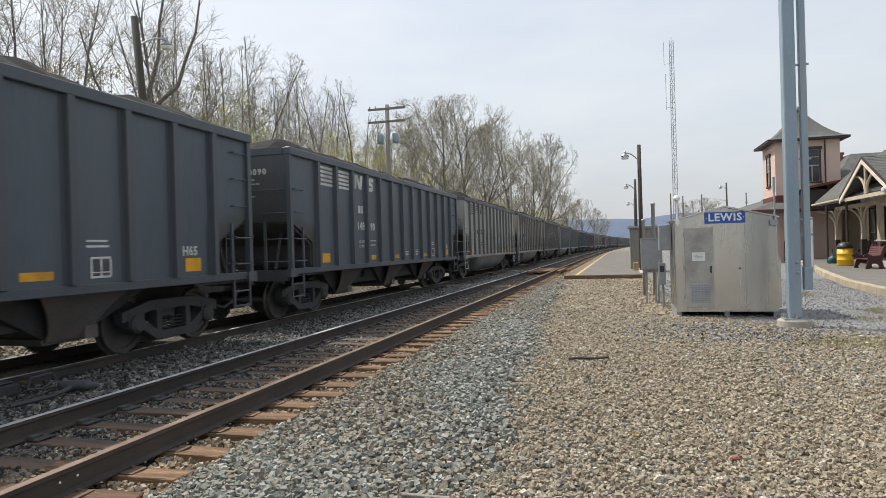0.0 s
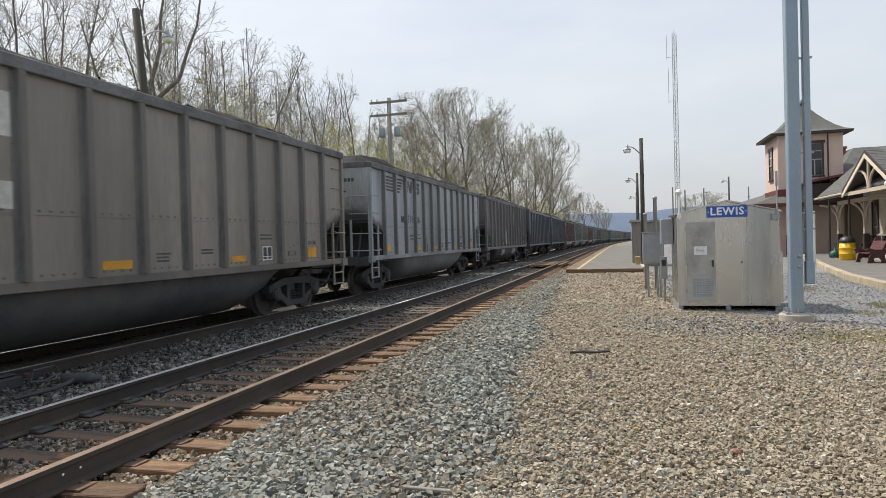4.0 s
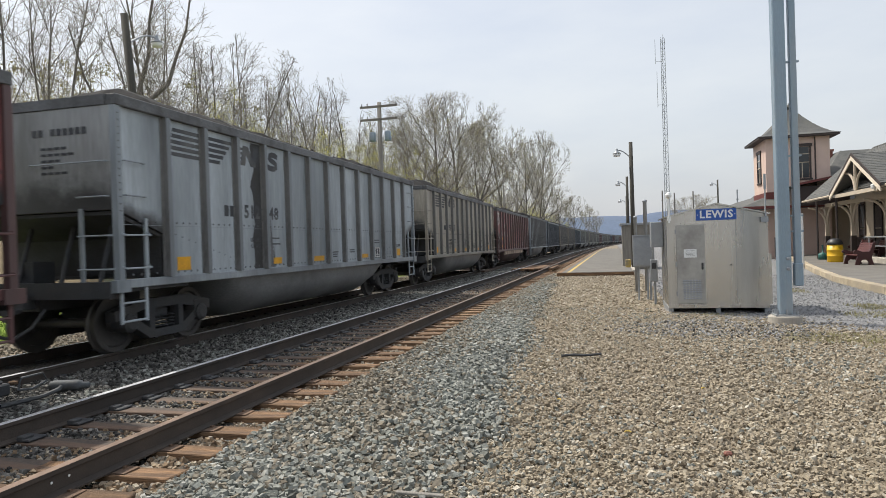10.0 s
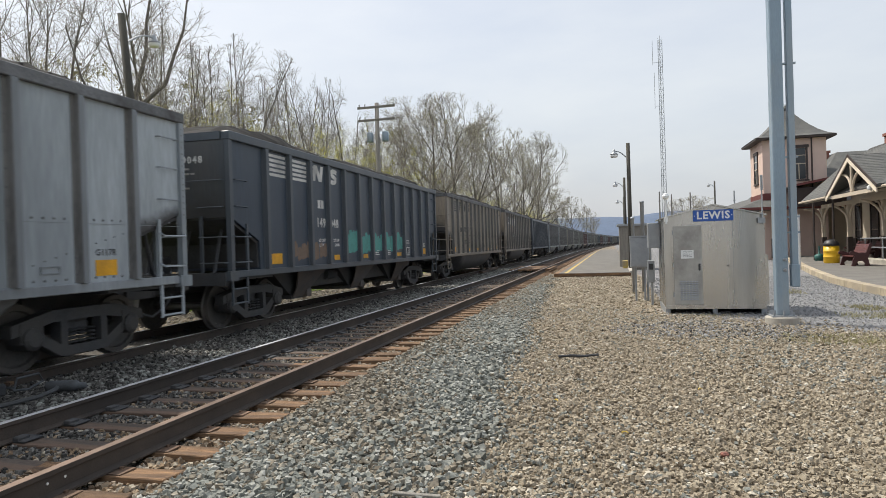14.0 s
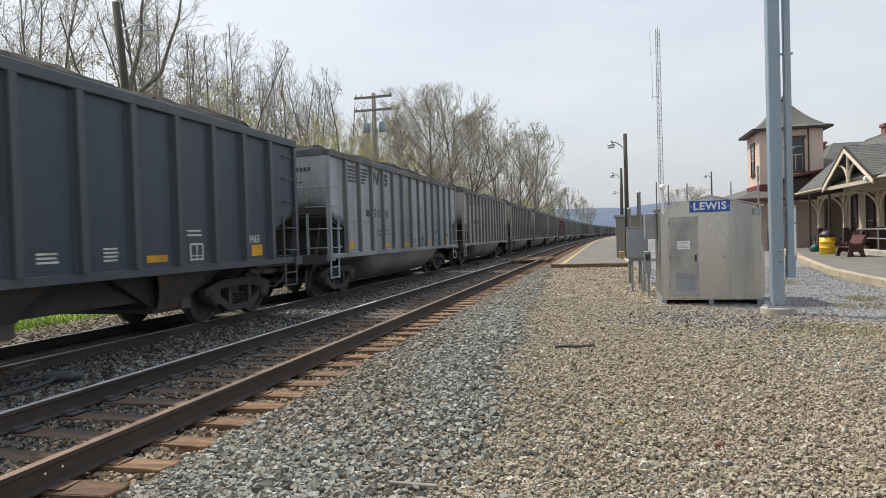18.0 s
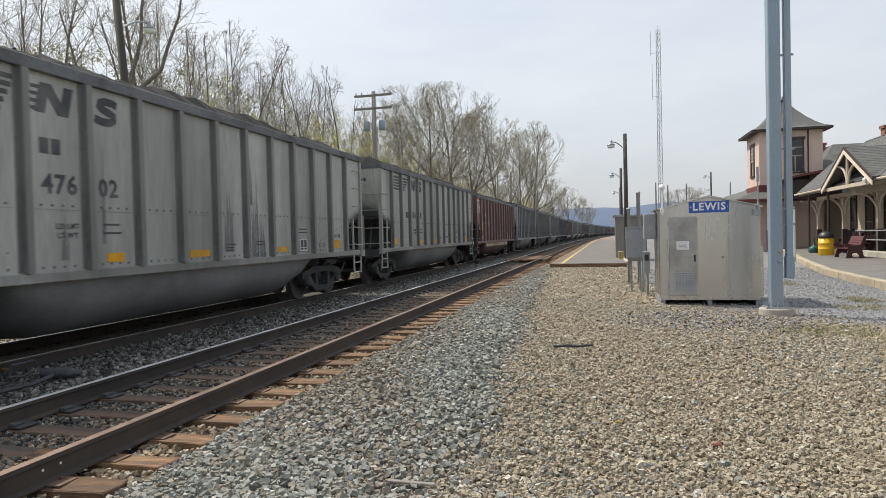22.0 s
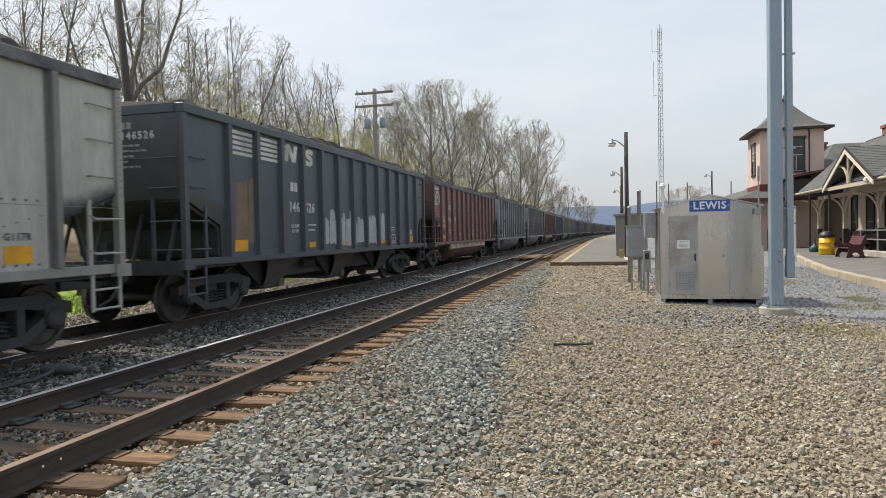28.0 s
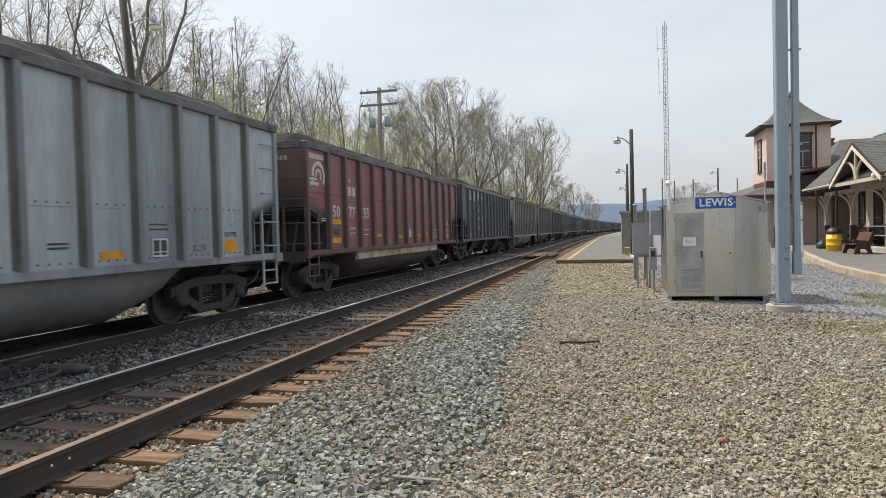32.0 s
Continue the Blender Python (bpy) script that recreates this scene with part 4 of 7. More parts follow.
def rail_car(kind, paint, number, label, seed):
    """One loaded coal car: kind hopper (three chutes), red or tub (belly tub)."""
    h = BODY[kind] / 2
    rr = random.Random(seed)
    top = TOPS[kind]
    body_mat, rib_mat = PAINT["ink" if number in ("146912", "149048") else paint], RIB[paint]
    car = thing("hopper_car" if kind == "hopper" else "coal_gondola", (0, 0, 0), label, "freight car", "cars of the coal train")

    def make_body(bm):
        prism(bm, outline(kind, h), "x", -1.52, 1.545)
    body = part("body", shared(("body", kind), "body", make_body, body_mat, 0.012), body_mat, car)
    # soot on the leading and trailing end walls
    for s, nm in ((-1, "front"), (1, "rear")):
        em = END[paint]
        rim = rib_mat if paint == "black" else M_RIM
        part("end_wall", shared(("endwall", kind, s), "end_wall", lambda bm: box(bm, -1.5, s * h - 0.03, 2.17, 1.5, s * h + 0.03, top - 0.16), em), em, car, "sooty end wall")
        zo, dp, zi = ENDCUT[kind]
        part("slope_sheet", shared(("slope", kind, s), "slope_sheet", lambda bm: prism(bm, [(s * (h - 0.01), zo - 0.02), (s * (h - dp), zi - 0.02), (s * (h - dp - 0.02), 1.2), (s * (h - dp + 0.03), 1.2), (s * (h - dp + 0.05), zi - 0.06), (s * (h - 0.01), zo - 0.07)], "x", -1.53, 1.50), M_SOOT), M_SOOT, car, "soot-black sloping end sheet")
        part("end_platform", shared(("plat", s), "end_platform", platform_end, M_STEELDARK), M_STEELDARK, car, "", pose(0, s * (h + 0.12), 0, 0, 0, 0 if s < 0 else 180))
        lad = body_mat if paint in ("silver", "beige", "stone", "taupe", "tan") else rib_mat
        part("ladder", shared("ladder", "ladder", ladder, lad), lad, car, "", pose(1.55, s * h, 0) if s < 0 else pose(1.55, h, 0) @ Matrix.Scale(-1, 4, (0, 1, 0)))
        part("end_ladder", shared("endladder", "end_ladder", end_ladder, lad), lad, car, "", pose(0, s * (h + 0.04), 0) if s < 0 else pose(0, h + 0.04, 0) @ Matrix.Scale(-1, 4, (0, 1, 0)))
        for z in (2.38, 2.88) if s < 0 else (2.38, 2.88, 3.36):
            part("grab_iron", shared("grab", "grab_iron", grab, rib_mat), rib_mat, car, "", (1.545, -h + 0.12 if s < 0 else h - 0.6, z))
        part("end_chord", shared(("echord", kind), "end_chord", lambda bm: box(bm, -1.44, -0.07, top - 0.15, 1.44, 0.07, top - 0.004), rim), rim, car, "", (0, s * (h - 0.02), 0))
        part("coupler", shared("coupler", "coupler", coupler, M_STEELDARK), M_STEELDARK, car, "", pose(0, s * (h + 0.35), 0.87, 0, 0, 0 if s < 0 else 180))
        truck = part("truck", shared("bolster", "truck", lambda bm: (box(bm, -0.95, -0.17, 0.42, 0.95, 0.17, 0.72), box(bm, -0.3, -0.3, 0.66, 0.3, 0.3, 0.95), tube(bm, (-0.8, -0.55, 0.45), (0.8, -0.55, 0.45), 0.05)), M_STEELDARK), M_STEELDARK, car, "", (0, s * (h - 1.62), 0))
        for sx in (-1, 1):
            part("side_frame", shared("sideframe", "side_frame", side_frame, M_STEELDARK), M_STEELDARK, truck, "", pose(sx * 0.99, 0, 0, 0, 0, 0 if sx > 0 else 180))
        for sy in (-0.89, 0.89):
            w = part("wheelset", shared("wheelset", "wheelset", wheelset, M_WHEEL), M_WHEEL, truck, "", (0, sy, WR))
            WHEELS.append((w, sy))
    for sx in (-1, 1):
        cm = rib_mat if paint == "black" else M_RIM
        part("top_chord", shared(("chord", kind, sx), "top_chord", lambda bm: box(bm, sx * 1.53 - 0.09, -h - 0.03, top - 0.16, sx * 1.53 + 0.09, h + 0.03, top), cm, 0.01), cm, car)
    part("side_sill", shared(("sill", kind), "side_sill", lambda bm: box(bm, 1.45, -h + 0.05, 1.03, 1.585, h - 0.05, 1.16), rib_mat, 0.01), rib_mat, car)
    rw = {"hopper": 0.07, "red": 0.085, "tub": 0.062, "plain": 0.062}[kind]
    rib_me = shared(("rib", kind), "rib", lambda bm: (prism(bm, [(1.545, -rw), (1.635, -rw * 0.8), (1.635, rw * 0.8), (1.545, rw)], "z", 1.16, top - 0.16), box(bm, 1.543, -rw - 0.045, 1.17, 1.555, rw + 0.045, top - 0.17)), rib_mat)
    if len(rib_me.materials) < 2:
        rib_me.materials.append(M_RIBSIDE if paint in ("silver", "beige", "stone", "taupe", "tan") else rib_mat)
        for f in [rib_me.polygons[2], rib_me.polygons[4]] + list(rib_me.polygons[-6:]):     # sides and flanges take the second colour, darker on pale cars
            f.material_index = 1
    for yy in rib_places(kind):
        part("rib", rib_me, rib_mat, car, "", (0, yy, 0))
    post_me = shared(("corner", kind), "corner_post", lambda bm: (box(bm, 1.50, -0.055, 1.16, 1.6, 0.055, top - 0.16), box(bm, 1.50, -0.14, 0.98, 1.62, 0.14, 1.16)), lad)
    for yy in (-h + 0.03, h - 0.03):
        part("corner_post", post_me, lad, car, "", (0, yy, 0))
    sd = seed % 3
    part("coal_load", shared(("coal", kind, sd), "coal_load", lambda bm: coal_heap(bm, h, sd, top), M_COAL), M_COAL, car, "heaped black coal")
    tagged(part("coal_lumps", lump_heap(h, sd + 40, top), M_COAL, car, "loose lumps of coal"), "loose lumps of coal", kind="stuff")
    ribs = rib_places(kind)
    mid = [(a + b) / 2 for a, b in zip(ribs, ribs[1:])]
    if kind == "hopper":
        for yy in (-3.55, 0.0, 3.55):
            hop = part("hopper_chute", shared("chute", "hopper_chute", chute, M_STEELDARK), M_STEELDARK, car, "", (0, yy, 0))
            part("side_sheet", shared("chuteside", "side_sheet", chute_side, M_DUSTY), M_DUSTY, hop, "side sheet dusted with tan dirt")
        part("centre_sill", shared("csill", "centre_sill", lambda bm: (box(bm, -0.2, -5.4, 0.62, 0.2, 5.4, 1.1), box(bm, -0.9, -3.6, 0.58, 0.9, -0.1, 0.98), box(bm, -0.9, 0.1, 0.58, 0.9, 3.6, 0.98)), M_STEELDARK), M_STEELDARK, car)
        part("air_tank", shared("tank", "air_tank", lambda bm: tube(bm, (0.9, -1.9, 0.85), (0.9, -1.3, 0.85), 0.14, None, 12), M_STEELDARK), M_STEELDARK, car)
    else:
        tm = M_TUBRED if kind == "red" else M_TUBBLACK if paint in ("brown", "taupe", "tan") else M_TUB
        part("belly_tub", shared(("tubb", kind), "belly_tub", lambda bm: tub_body(bm, h - 3.0), tm, smooth=True), tm, car)
        if kind == "red":
            part("seam", shared("redseam", "seam", lambda bm: box(bm, 1.545, -h + 0.02, 2.50, 1.553, h - 0.02, 2.54), rib_mat), rib_mat, car, "sooty weld seam")
            part("ledge", shared("ledge", "ledge", lambda bm: prism(bm, [(1.40, 1.03), (1.50, 1.03), (1.49, 0.82), (1.40, 0.78)], "y", -h + 3.2, h - 3.2), M_CREAM), M_CREAM, car, "dusty cream-coloured ledge")
        else:
            def seam(bm):
                for a, b in zip([-h + 0.05] + ribs, ribs + [h - 0.05]):
                    n = max(3, int((b - a) / 0.16))
                    for k in range(n):
                        yy = a + (b - a) * (k + 0.5) / n
                        for z in (2.01, 1.22):
                            c = [bm.verts.new((1.545, yy + a, z + b)) for a, b in ((-0.024, 0), (0, -0.024), (0.024, 0), (0, 0.024))]
                            cap = bm.verts.new((1.562, yy, z))
                            for q in range(4):
                                bm.faces.new((c[q], c[(q + 1) % 4], cap))
                spots = [(sy * (h - 0.03), 2.15 + 0.1 * k, 1.6) for sy in (-1, 1) for k in range(15)]
                spots += [(ribs[10] + 0.25 + 0.17 * k, 1.42 + 0.045 * k, 1.545) for k in range(11)] + [(ribs[2] - 0.25 - 0.17 * k, 1.42 + 0.045 * k, 1.545) for k in range(11)]
                spots += [(yy + sy * 0.088, 1.28 + 0.215 * k, 1.555) for yy in ribs for sy in (-1, 1) for k in range(12)]
                for yy, z, x in spots:
                    c = [bm.verts.new((x, yy + a, z + b)) for a, b in ((-0.016, 0), (0, -0.016), (0.016, 0), (0, 0.016))]
                    cap = bm.verts.new((x + 0.014, yy, z))
                    for q in range(4):
                        bm.faces.new((c[q], c[(q + 1) % 4], cap))
            tagged(part("riveting", shared(("rivets", kind), "riveting", seam, M_RUNS), M_RUNS, car), "rows of rivet heads", kind="stuff")
            part("seam", shared("seamstrip", "seam", lambda bm: box(bm, 1.545, -h + 0.02, 1.955, 1.551, h - 0.02, 1.96), rib_mat), rib_mat, car)
    decorate(car, kind, paint, number, mid, h, rr)
    return car


def decorate(car, kind, paint, number, mid, h, rr):
    if paint == "brown":
        for yy in (mid[3], mid[5], mid[8], mid[11]):
            bm = bmesh.new()
            flat(bm, yy - 0.2, 1.30, yy + 0.2, 1.43, 1.5465)
            mark(car, "reflector", bm, M_YELLOW, "yellow reflective patch")
        for yy, w in ((-1.7, 0.5), (2.1, 0.55)):
            bm = bmesh.new()
            prism(bm, [(1.42, 0.98), (1.38, 0.80), (1.31, 0.66), (1.385, 0.66), (1.452, 0.80), (1.478, 0.98)], "y", yy - w, yy + w)
            mark(car, "patch", bm, M_GRAFW, "pale patch on the tub")
        return
    ink = M_WHITE if paint in ("black", "red", "brown") else M_DARKLET
    bay = -h + 0.62
    if kind == "red":
        bm = bmesh.new()
        for k in range(7):
            flat(bm, bay - 0.40 + 0.115 * k, 3.33, bay - 0.32 + 0.115 * k, 3.45)
        n = 12
        for k in range(n):      # open ring of the emblem
            a0, a1 = math.pi * (1.15 - 1.35 * k / n), math.pi * (1.15 - 1.35 * (k + 1) / n)
            for r0, r1 in ((0.26, 0.36), (0.10, 0.18)):
                v = [bm.verts.new((1.552, bay + 0.06 + r * math.cos(a), 2.93 + r * math.sin(a))) for a, r in ((a0, r0), (a0, r1), (a1, r1), (a1, r0))]
                bm.faces.new(v)
        flat(bm, bay - 0.44, 2.82, bay - 0.02, 2.90)
        flat(bm, bay - 0.40, 2.70, bay + 0.06, 2.78)
        mark(car, "emblem", bm, M_WHITE, "white railway emblem")
        bm = bmesh.new()
        flat(bm, mid[1] - 0.26, 2.49, mid[1] - 0.03, 2.79)
        flat(bm, mid[1] + 0.04, 2.49, mid[1] + 0.26, 2.79)
        mark(car, "owner_mark", bm, M_WHITE)
        for k in range(3):
            digits(car, number[2 * k:2 * k + 2], 0.30, mid[k], 2.09, M_WHITE)
        words(car, "G52X", 0.10, mid[11] - 0.05, 1.58, M_WHITE)
        words(car, "LD LMT", 0.085, mid[1], 1.66, M_WHITE)
        words(car, "LT WT", 0.085, mid[1], 1.52, M_WHITE)
        bm = bmesh.new()
        small_lines(bm, mid[2] - 0.25, 1.62, 2, 0.5, 0.14)
        small_lines(bm, bay + 0.15, 1.9, 2, 0.5)
        for a in ((-0.16, 1.30, 0.16, 1.325), (-0.16, 1.60, 0.16, 1.625), (-0.16, 1.325, -0.135, 1.60), (0.135, 1.325, 0.16, 1.60)):
            flat(bm, mid[9] + 0.22 + a[0], a[1], mid[9] + 0.22 + a[2], a[3])
        small_lines(bm, mid[11] + 0.3, 1.75, 5, 0.14, 0.1)
        marks(car, "stencil_block", bm, M_WHITE)
        bm = bmesh.new()
        flat(bm, mid[6] - 0.22, 3.12, mid[6] + 0.22, 3.46)
        mark(car, "patch", bm, M_GRAFO, "faded tan patch")
        ys = ((mid[0], 0.27, 0.13), (mid[0], 0.27, 0.13), (mid[3], 0.22, 0.09), (mid[5], 0.2, 0.09), (mid[7], 0.18, 0.08), (mid[8], 0.17, 0.08), (mid[11], 0.2, 0.17), (mid[11], 0.2, 0.17))
        low = (1.30, 1.78, 1.42, 1.36, 1.38, 1.46, 1.28, 1.82)
        bm = bmesh.new()
        flat(bm, mid[0] - 0.2, 1.5, mid[0] + 0.16, 1.66)
        mark(car, "patch", bm, M_DARKLET, "black painted-over patch")
        bm = bmesh.new()
        flat(bm, mid[6] - 0.14, 1.36, mid[6] + 0.14, 1.66)
        mark(car, "placard", bm, M_WHITE, "white square placard")
        bm = bmesh.new()
        n = 10
        bm.faces.new([bm.verts.new((1.5505, mid[1] - 0.14 + 0.05 * math.cos(6.2832 * k / n), 2.95 + 0.05 * math.sin(6.2832 * k / n))) for k in range(n)])
        mark(car, "dot", bm, M_WHITE)
    else:
        for p in (0, 1):
            for k in range(5):
                bm = bmesh.new()
                z = 3.49 - k * (0.1 if kind == "hopper" else 0.098)
                w = 0.42 if p == 0 or paint == "black" else 0.44 - 0.05 * k
                if kind != "tub" or number[:3] in ("476", "497"):
                    flat(bm, mid[p] - 0.40, z, mid[p] + w - (0.0 if p == 0 else 0.02), z + (0.06 if kind == "hopper" else 0.062))
                else:       # swept-back stripes, shorter one by one
                    flat(bm, mid[p] - (0.30 + 0.03 * k if p == 0 else 0.42), z, mid[p] + (0.40 if p == 0 else 0.40 - 0.10 * k), z + 0.062, 1.545, 0.02)
                mark(car, "stripe", bm, ink)
        bm = bmesh.new()
        y0 = mid[2] - 0.30
        edge = [(0, 3.17)]
        for k in range(4):      # barbs along the first stem
            z = 3.19 + 0.09 * k
            edge += [(0.0 + 0.021 * k, z), (-0.11 + 0.021 * k, z), (-0.11 + 0.021 * k, z + 0.045), (0.012 + 0.021 * k, z + 0.045)]
        edge += [(0.09, 3.55), (0.26, 3.55), (0.41, 3.33), (0.46, 3.55), (0.61, 3.55), (0.52, 3.17), (0.35, 3.17), (0.20, 3.39), (0.15, 3.17)]
        prism(bm, [(y0 + a, b) for a, b in edge][::-1], "x", 1.545, 1.551)
        mark(car, "emblem", bm, ink, "bold slanted railway emblem")
        bm = bmesh.new()
        c0 = mid[3] - 0.10
        path = [(0.20, 3.475), (0.12, 3.50), (-0.02, 3.505), (-0.12, 3.475), (-0.14, 3.43), (-0.08, 3.39), (0.06, 3.355), (0.15, 3.32), (0.15, 3.265), (0.06, 3.22), (-0.08, 3.215), (-0.22, 3.245)]
        rims = []
        for k, p in enumerate(path):
            a, b = path[max(0, k - 1)], path[min(len(path) - 1, k + 1)]
            d = Vector((b[0] - a[0], b[1] - a[1])).normalized() * 0.056
            rims.append([bm.verts.new((1.551, c0 + p[0] + f * -d.y * 0.95, p[1] + f * d.x)) for f in (1, -1)])
        for a, b in zip(rims, rims[1:]):
            bm.faces.new((a[0], b[0], b[1], a[1]))
        mark(car, "emblem", bm, ink, "bold curved railway emblem")
        bm = bmesh.new()
        my, mz = (mid[2] - 0.05, 2.52) if kind == "hopper" else (mid[2] - 0.25, 2.66) if number[:3] == "476" else (mid[1] + 0.1, 2.17)
        flat(bm, my + 0.0, mz, my + 0.14, mz + 0.2)
        flat(bm, my + 0.18, mz, my + 0.32, mz + 0.2)
        mark(car, "owner_mark", bm, ink)
        seam_y = (mid[2] + mid[3]) / 2
        for k, c in enumerate(number):
            gap = (0.13 if k > 2 else -0.13) if kind == "hopper" else 0.0
            if kind == "hopper" or k != 3:      # the rib hides one digit of the running number
                digits(car, c, 0.22 if kind == "hopper" else 0.25, seam_y + gap + (k - 2.5) * 0.175 if kind == "hopper" else seam_y + (k - 3) * 0.195 + (0.1 if k > 3 else -0.06), 2.16 if kind == "hopper" else 2.27, ink)
        words(car, "LD LMT", 0.075, mid[2] + 0.15, 1.74, ink)
        words(car, "LT WT", 0.075, mid[2] + 0.15, 1.62, ink)
        limits = {"146915": ("229200", "56800"), "149048": ("229100", "56900"), "146912": ("229500", "56500")}.get(number)
        bm = bmesh.new()
        if limits:
            words(car, limits[0], 0.075, mid[3] - 0.02, 1.74, ink)
            words(car, limits[1], 0.075, mid[3] + 0.02, 1.62, ink)
        else:
            small_lines(bm, mid[3] - 0.22, 1.76, 2, 0.42, 0.12)
        small_lines(bm, mid[6] - 0.2, 1.42, 3, 0.36)
        small_lines(bm, mid[9] - 0.24, 1.72, 2, 0.5, 0.075)
        small_lines(bm, mid[7] - 0.1, 1.46, 4 if kind == "hopper" else 2, 0.36)
        marks(car, "stencil_block", bm, ink)
        bm = bmesh.new()
        flat(bm, mid[9] - 0.19, 1.22, mid[9] + 0.19, 1.53, 1.5435)
        mark(car, "stencil_ground", bm, M_DARKLET)
        if kind != "hopper":
            bm = bmesh.new()
            for a in ((-0.15, 1.30, 0.15, 1.315), (-0.15, 1.385, 0.15, 1.40), (-0.15, 1.315, -0.135, 1.385), (0.135, 1.315, 0.15, 1.385)):
                box(bm, 1.545, mid[10] + a[0], a[1], 1.56, mid[10] + a[2], a[3])
            mark(car, "placard_holder", bm, RIB[paint])
        bm = bmesh.new()
        for z in (1.23, 1.49):
            flat(bm, mid[9] - 0.18, z, mid[9] + 0.18, z + 0.03)
        for yy in (-0.18, -0.01, 0.158):
            flat(bm, mid[9] + yy, 1.26, mid[9] + yy + 0.03, 1.49)
        flat(bm, mid[9] - 0.15, 1.30, mid[9] + 0.158, 1.315)
        marks(car, "stencil_box", bm, M_WHITE)
        if kind == "hopper":
            words(car, "H65", 0.15, mid[11] - 0.12, 1.57, M_WHITE)
        else:
            words(car, "G117R", 0.09, mid[11] - 0.05, 1.56, M_DARKLET)
        ys = ((mid[0] - 0.1, 0.24 if kind == "hopper" else 0.17, 0.22), (mid[3], 0.17, 0.13), (mid[5], 0.28, 0.12) if kind == "tub" else (mid[5], 0.18, 0.11), (mid[8], 0.24, 0.11), (mid[11] - 0.05, 0.2, 0.22))
    for k, (yy, w, t) in enumerate(ys):
        bm = bmesh.new()
        z = low[k] if kind == "red" else 1.24
        flat(bm, yy - w, z, yy + w, z + t, 1.5465)
        mark(car, "reflector", bm, M_YELLOW, "yellow reflective patch")
    # writing on the leading end wall
    bm = bmesh.new()
    y0 = -h - 0.036
    if kind == "hopper":
        for k, c in enumerate(number):
            part("digit", lettering(c, 0.13, M_WHITE), M_WHITE, car, "", pose(0.42 + 0.115 * k, y0, 3.26, 90, 0, 0))
        box(bm, 0.38, y0 - 0.003, 3.38, 0.47, y0 + 0.004, 3.49)
        box(bm, 0.50, y0 - 0.003, 3.38, 0.59, y0 + 0.004, 3.49)
    else:
        for k in range(9):      # owner and number
            if k != 2:
                box(bm, 0.15 + 0.11 * k, y0 - 0.003, 3.28, 0.225 + 0.11 * k, y0 + 0.004, 3.38)
    for k, w in enumerate((0.5, 0.62, 0.42, 0.34, 0.55)):
        for j in range(int(w / 0.12)):
            box(bm, 0.3 + 0.12 * j, y0 - 0.003, 3.08 - 0.09 * k, 0.39 + 0.12 * j, y0 + 0.004, 3.115 - 0.09 * k)
    marks(car, "end_stencil", bm, M_DIMWHITE if paint in ("black", "red", "brown") else M_DARKLET)


def spray(car, y0, y1, z0, z1, mat, seed, label):
    """A sprayed tag in rounded, overlapping upright strokes between the ribs."""
    rr = random.Random(seed)
    bm = bmesh.new()
    yy = y0
    k = 0
    while yy < y1:
        w = rr.uniform(0.2, 0.42)
        a, b = z0 + rr.uniform(0, 0.1), z1 - rr.uniform(0, (z1 - z0) * 0.3)
        pts = [(yy, a + 0.06), (yy + w * 0.3, a), (yy + w, a + 0.05), (yy + w * 1.05, b - 0.1), (yy + w * 0.7, b), (yy + w * 0.2, b - 0.03)]
        bm.faces.new([bm.verts.new((1.549 + 0.0007 * (k % 5), p, q)) for p, q in pts])
        yy += w * rr.uniform(0.6, 1.1)
        k += 1
    return tagged(part("graffiti", bm, mat, car), label, kind="stuff")


def streak(car, y, w, z0, z1, seed):
    """Black runs down the side: thin drips of many lengths, joined to one stain at the foot."""
    rr = random.Random(seed * 31 + int(z0 * 100))
    bm = bmesh.new()
    n = max(3, int(w / 0.03))
    for k in range(n):
        c = y + w * (2 * (k + 0.5) / n - 1) + rr.uniform(-0.02, 0.02)
        mid_ = 1 - abs(2 * (k + 0.5) / n - 1)
        top = z0 + (z1 - z0) * min(1, (0.25 + 0.6 * mid_) * rr.uniform(0.6, 1.25))
        ww = w / n * rr.uniform(0.8, 1.5)
        x = 1.5466 + 0.0002 * (k % 4)
        lo, hi = [], []
        for j in range(9):
            z = z0 + (top - z0) * j / 8
            taper = 1 - (j / 8) ** 2 * 0.9
            o = 0.012 * noise.noise((j * 0.5, seed + k, 3))
            lo.append(bm.verts.new((x, c + o - ww * taper * (0.8 + 0.4 * noise.noise((j * 0.9, seed, k))), z)))
            hi.append(bm.verts.new((x, c + o + ww * taper * (0.8 + 0.4 * noise.noise((j * 0.9, seed + 7, k))), z)))
        for j in range(8):
            bm.faces.new((lo[j], hi[j], hi[j + 1], lo[j + 1]))
    return tagged(part("paint_run", bm, M_RUNS, car), "black streaks run down the side", kind="stuff")


def band(car, y, w, z0, z1, seed):
    """One broad black band down the side, ragged at both edges."""
    bm = bmesh.new()
    n = 40
    lo, hi = [], []
    for k in range(n + 1):
        z = z0 + (z1 - z0) * k / n
        lo.append(bm.verts.new((1.5475, y - w * (0.8 + 0.5 * noise.noise((k * 0.17, seed, 1)) + 0.2 * noise.noise((k * 0.9, seed, 4))), z)))
        hi.append(bm.verts.new((1.5475, y + w * (0.8 + 0.5 * noise.noise((k * 0.17, seed, 9)) + 0.2 * noise.noise((k * 0.9, seed, 13))), z)))
    for k in range(n):
        bm.faces.new((lo[k], hi[k], hi[k + 1], lo[k + 1]))
    return part("paint_run", bm, M_SOOT, car, "broad black band run down the side")


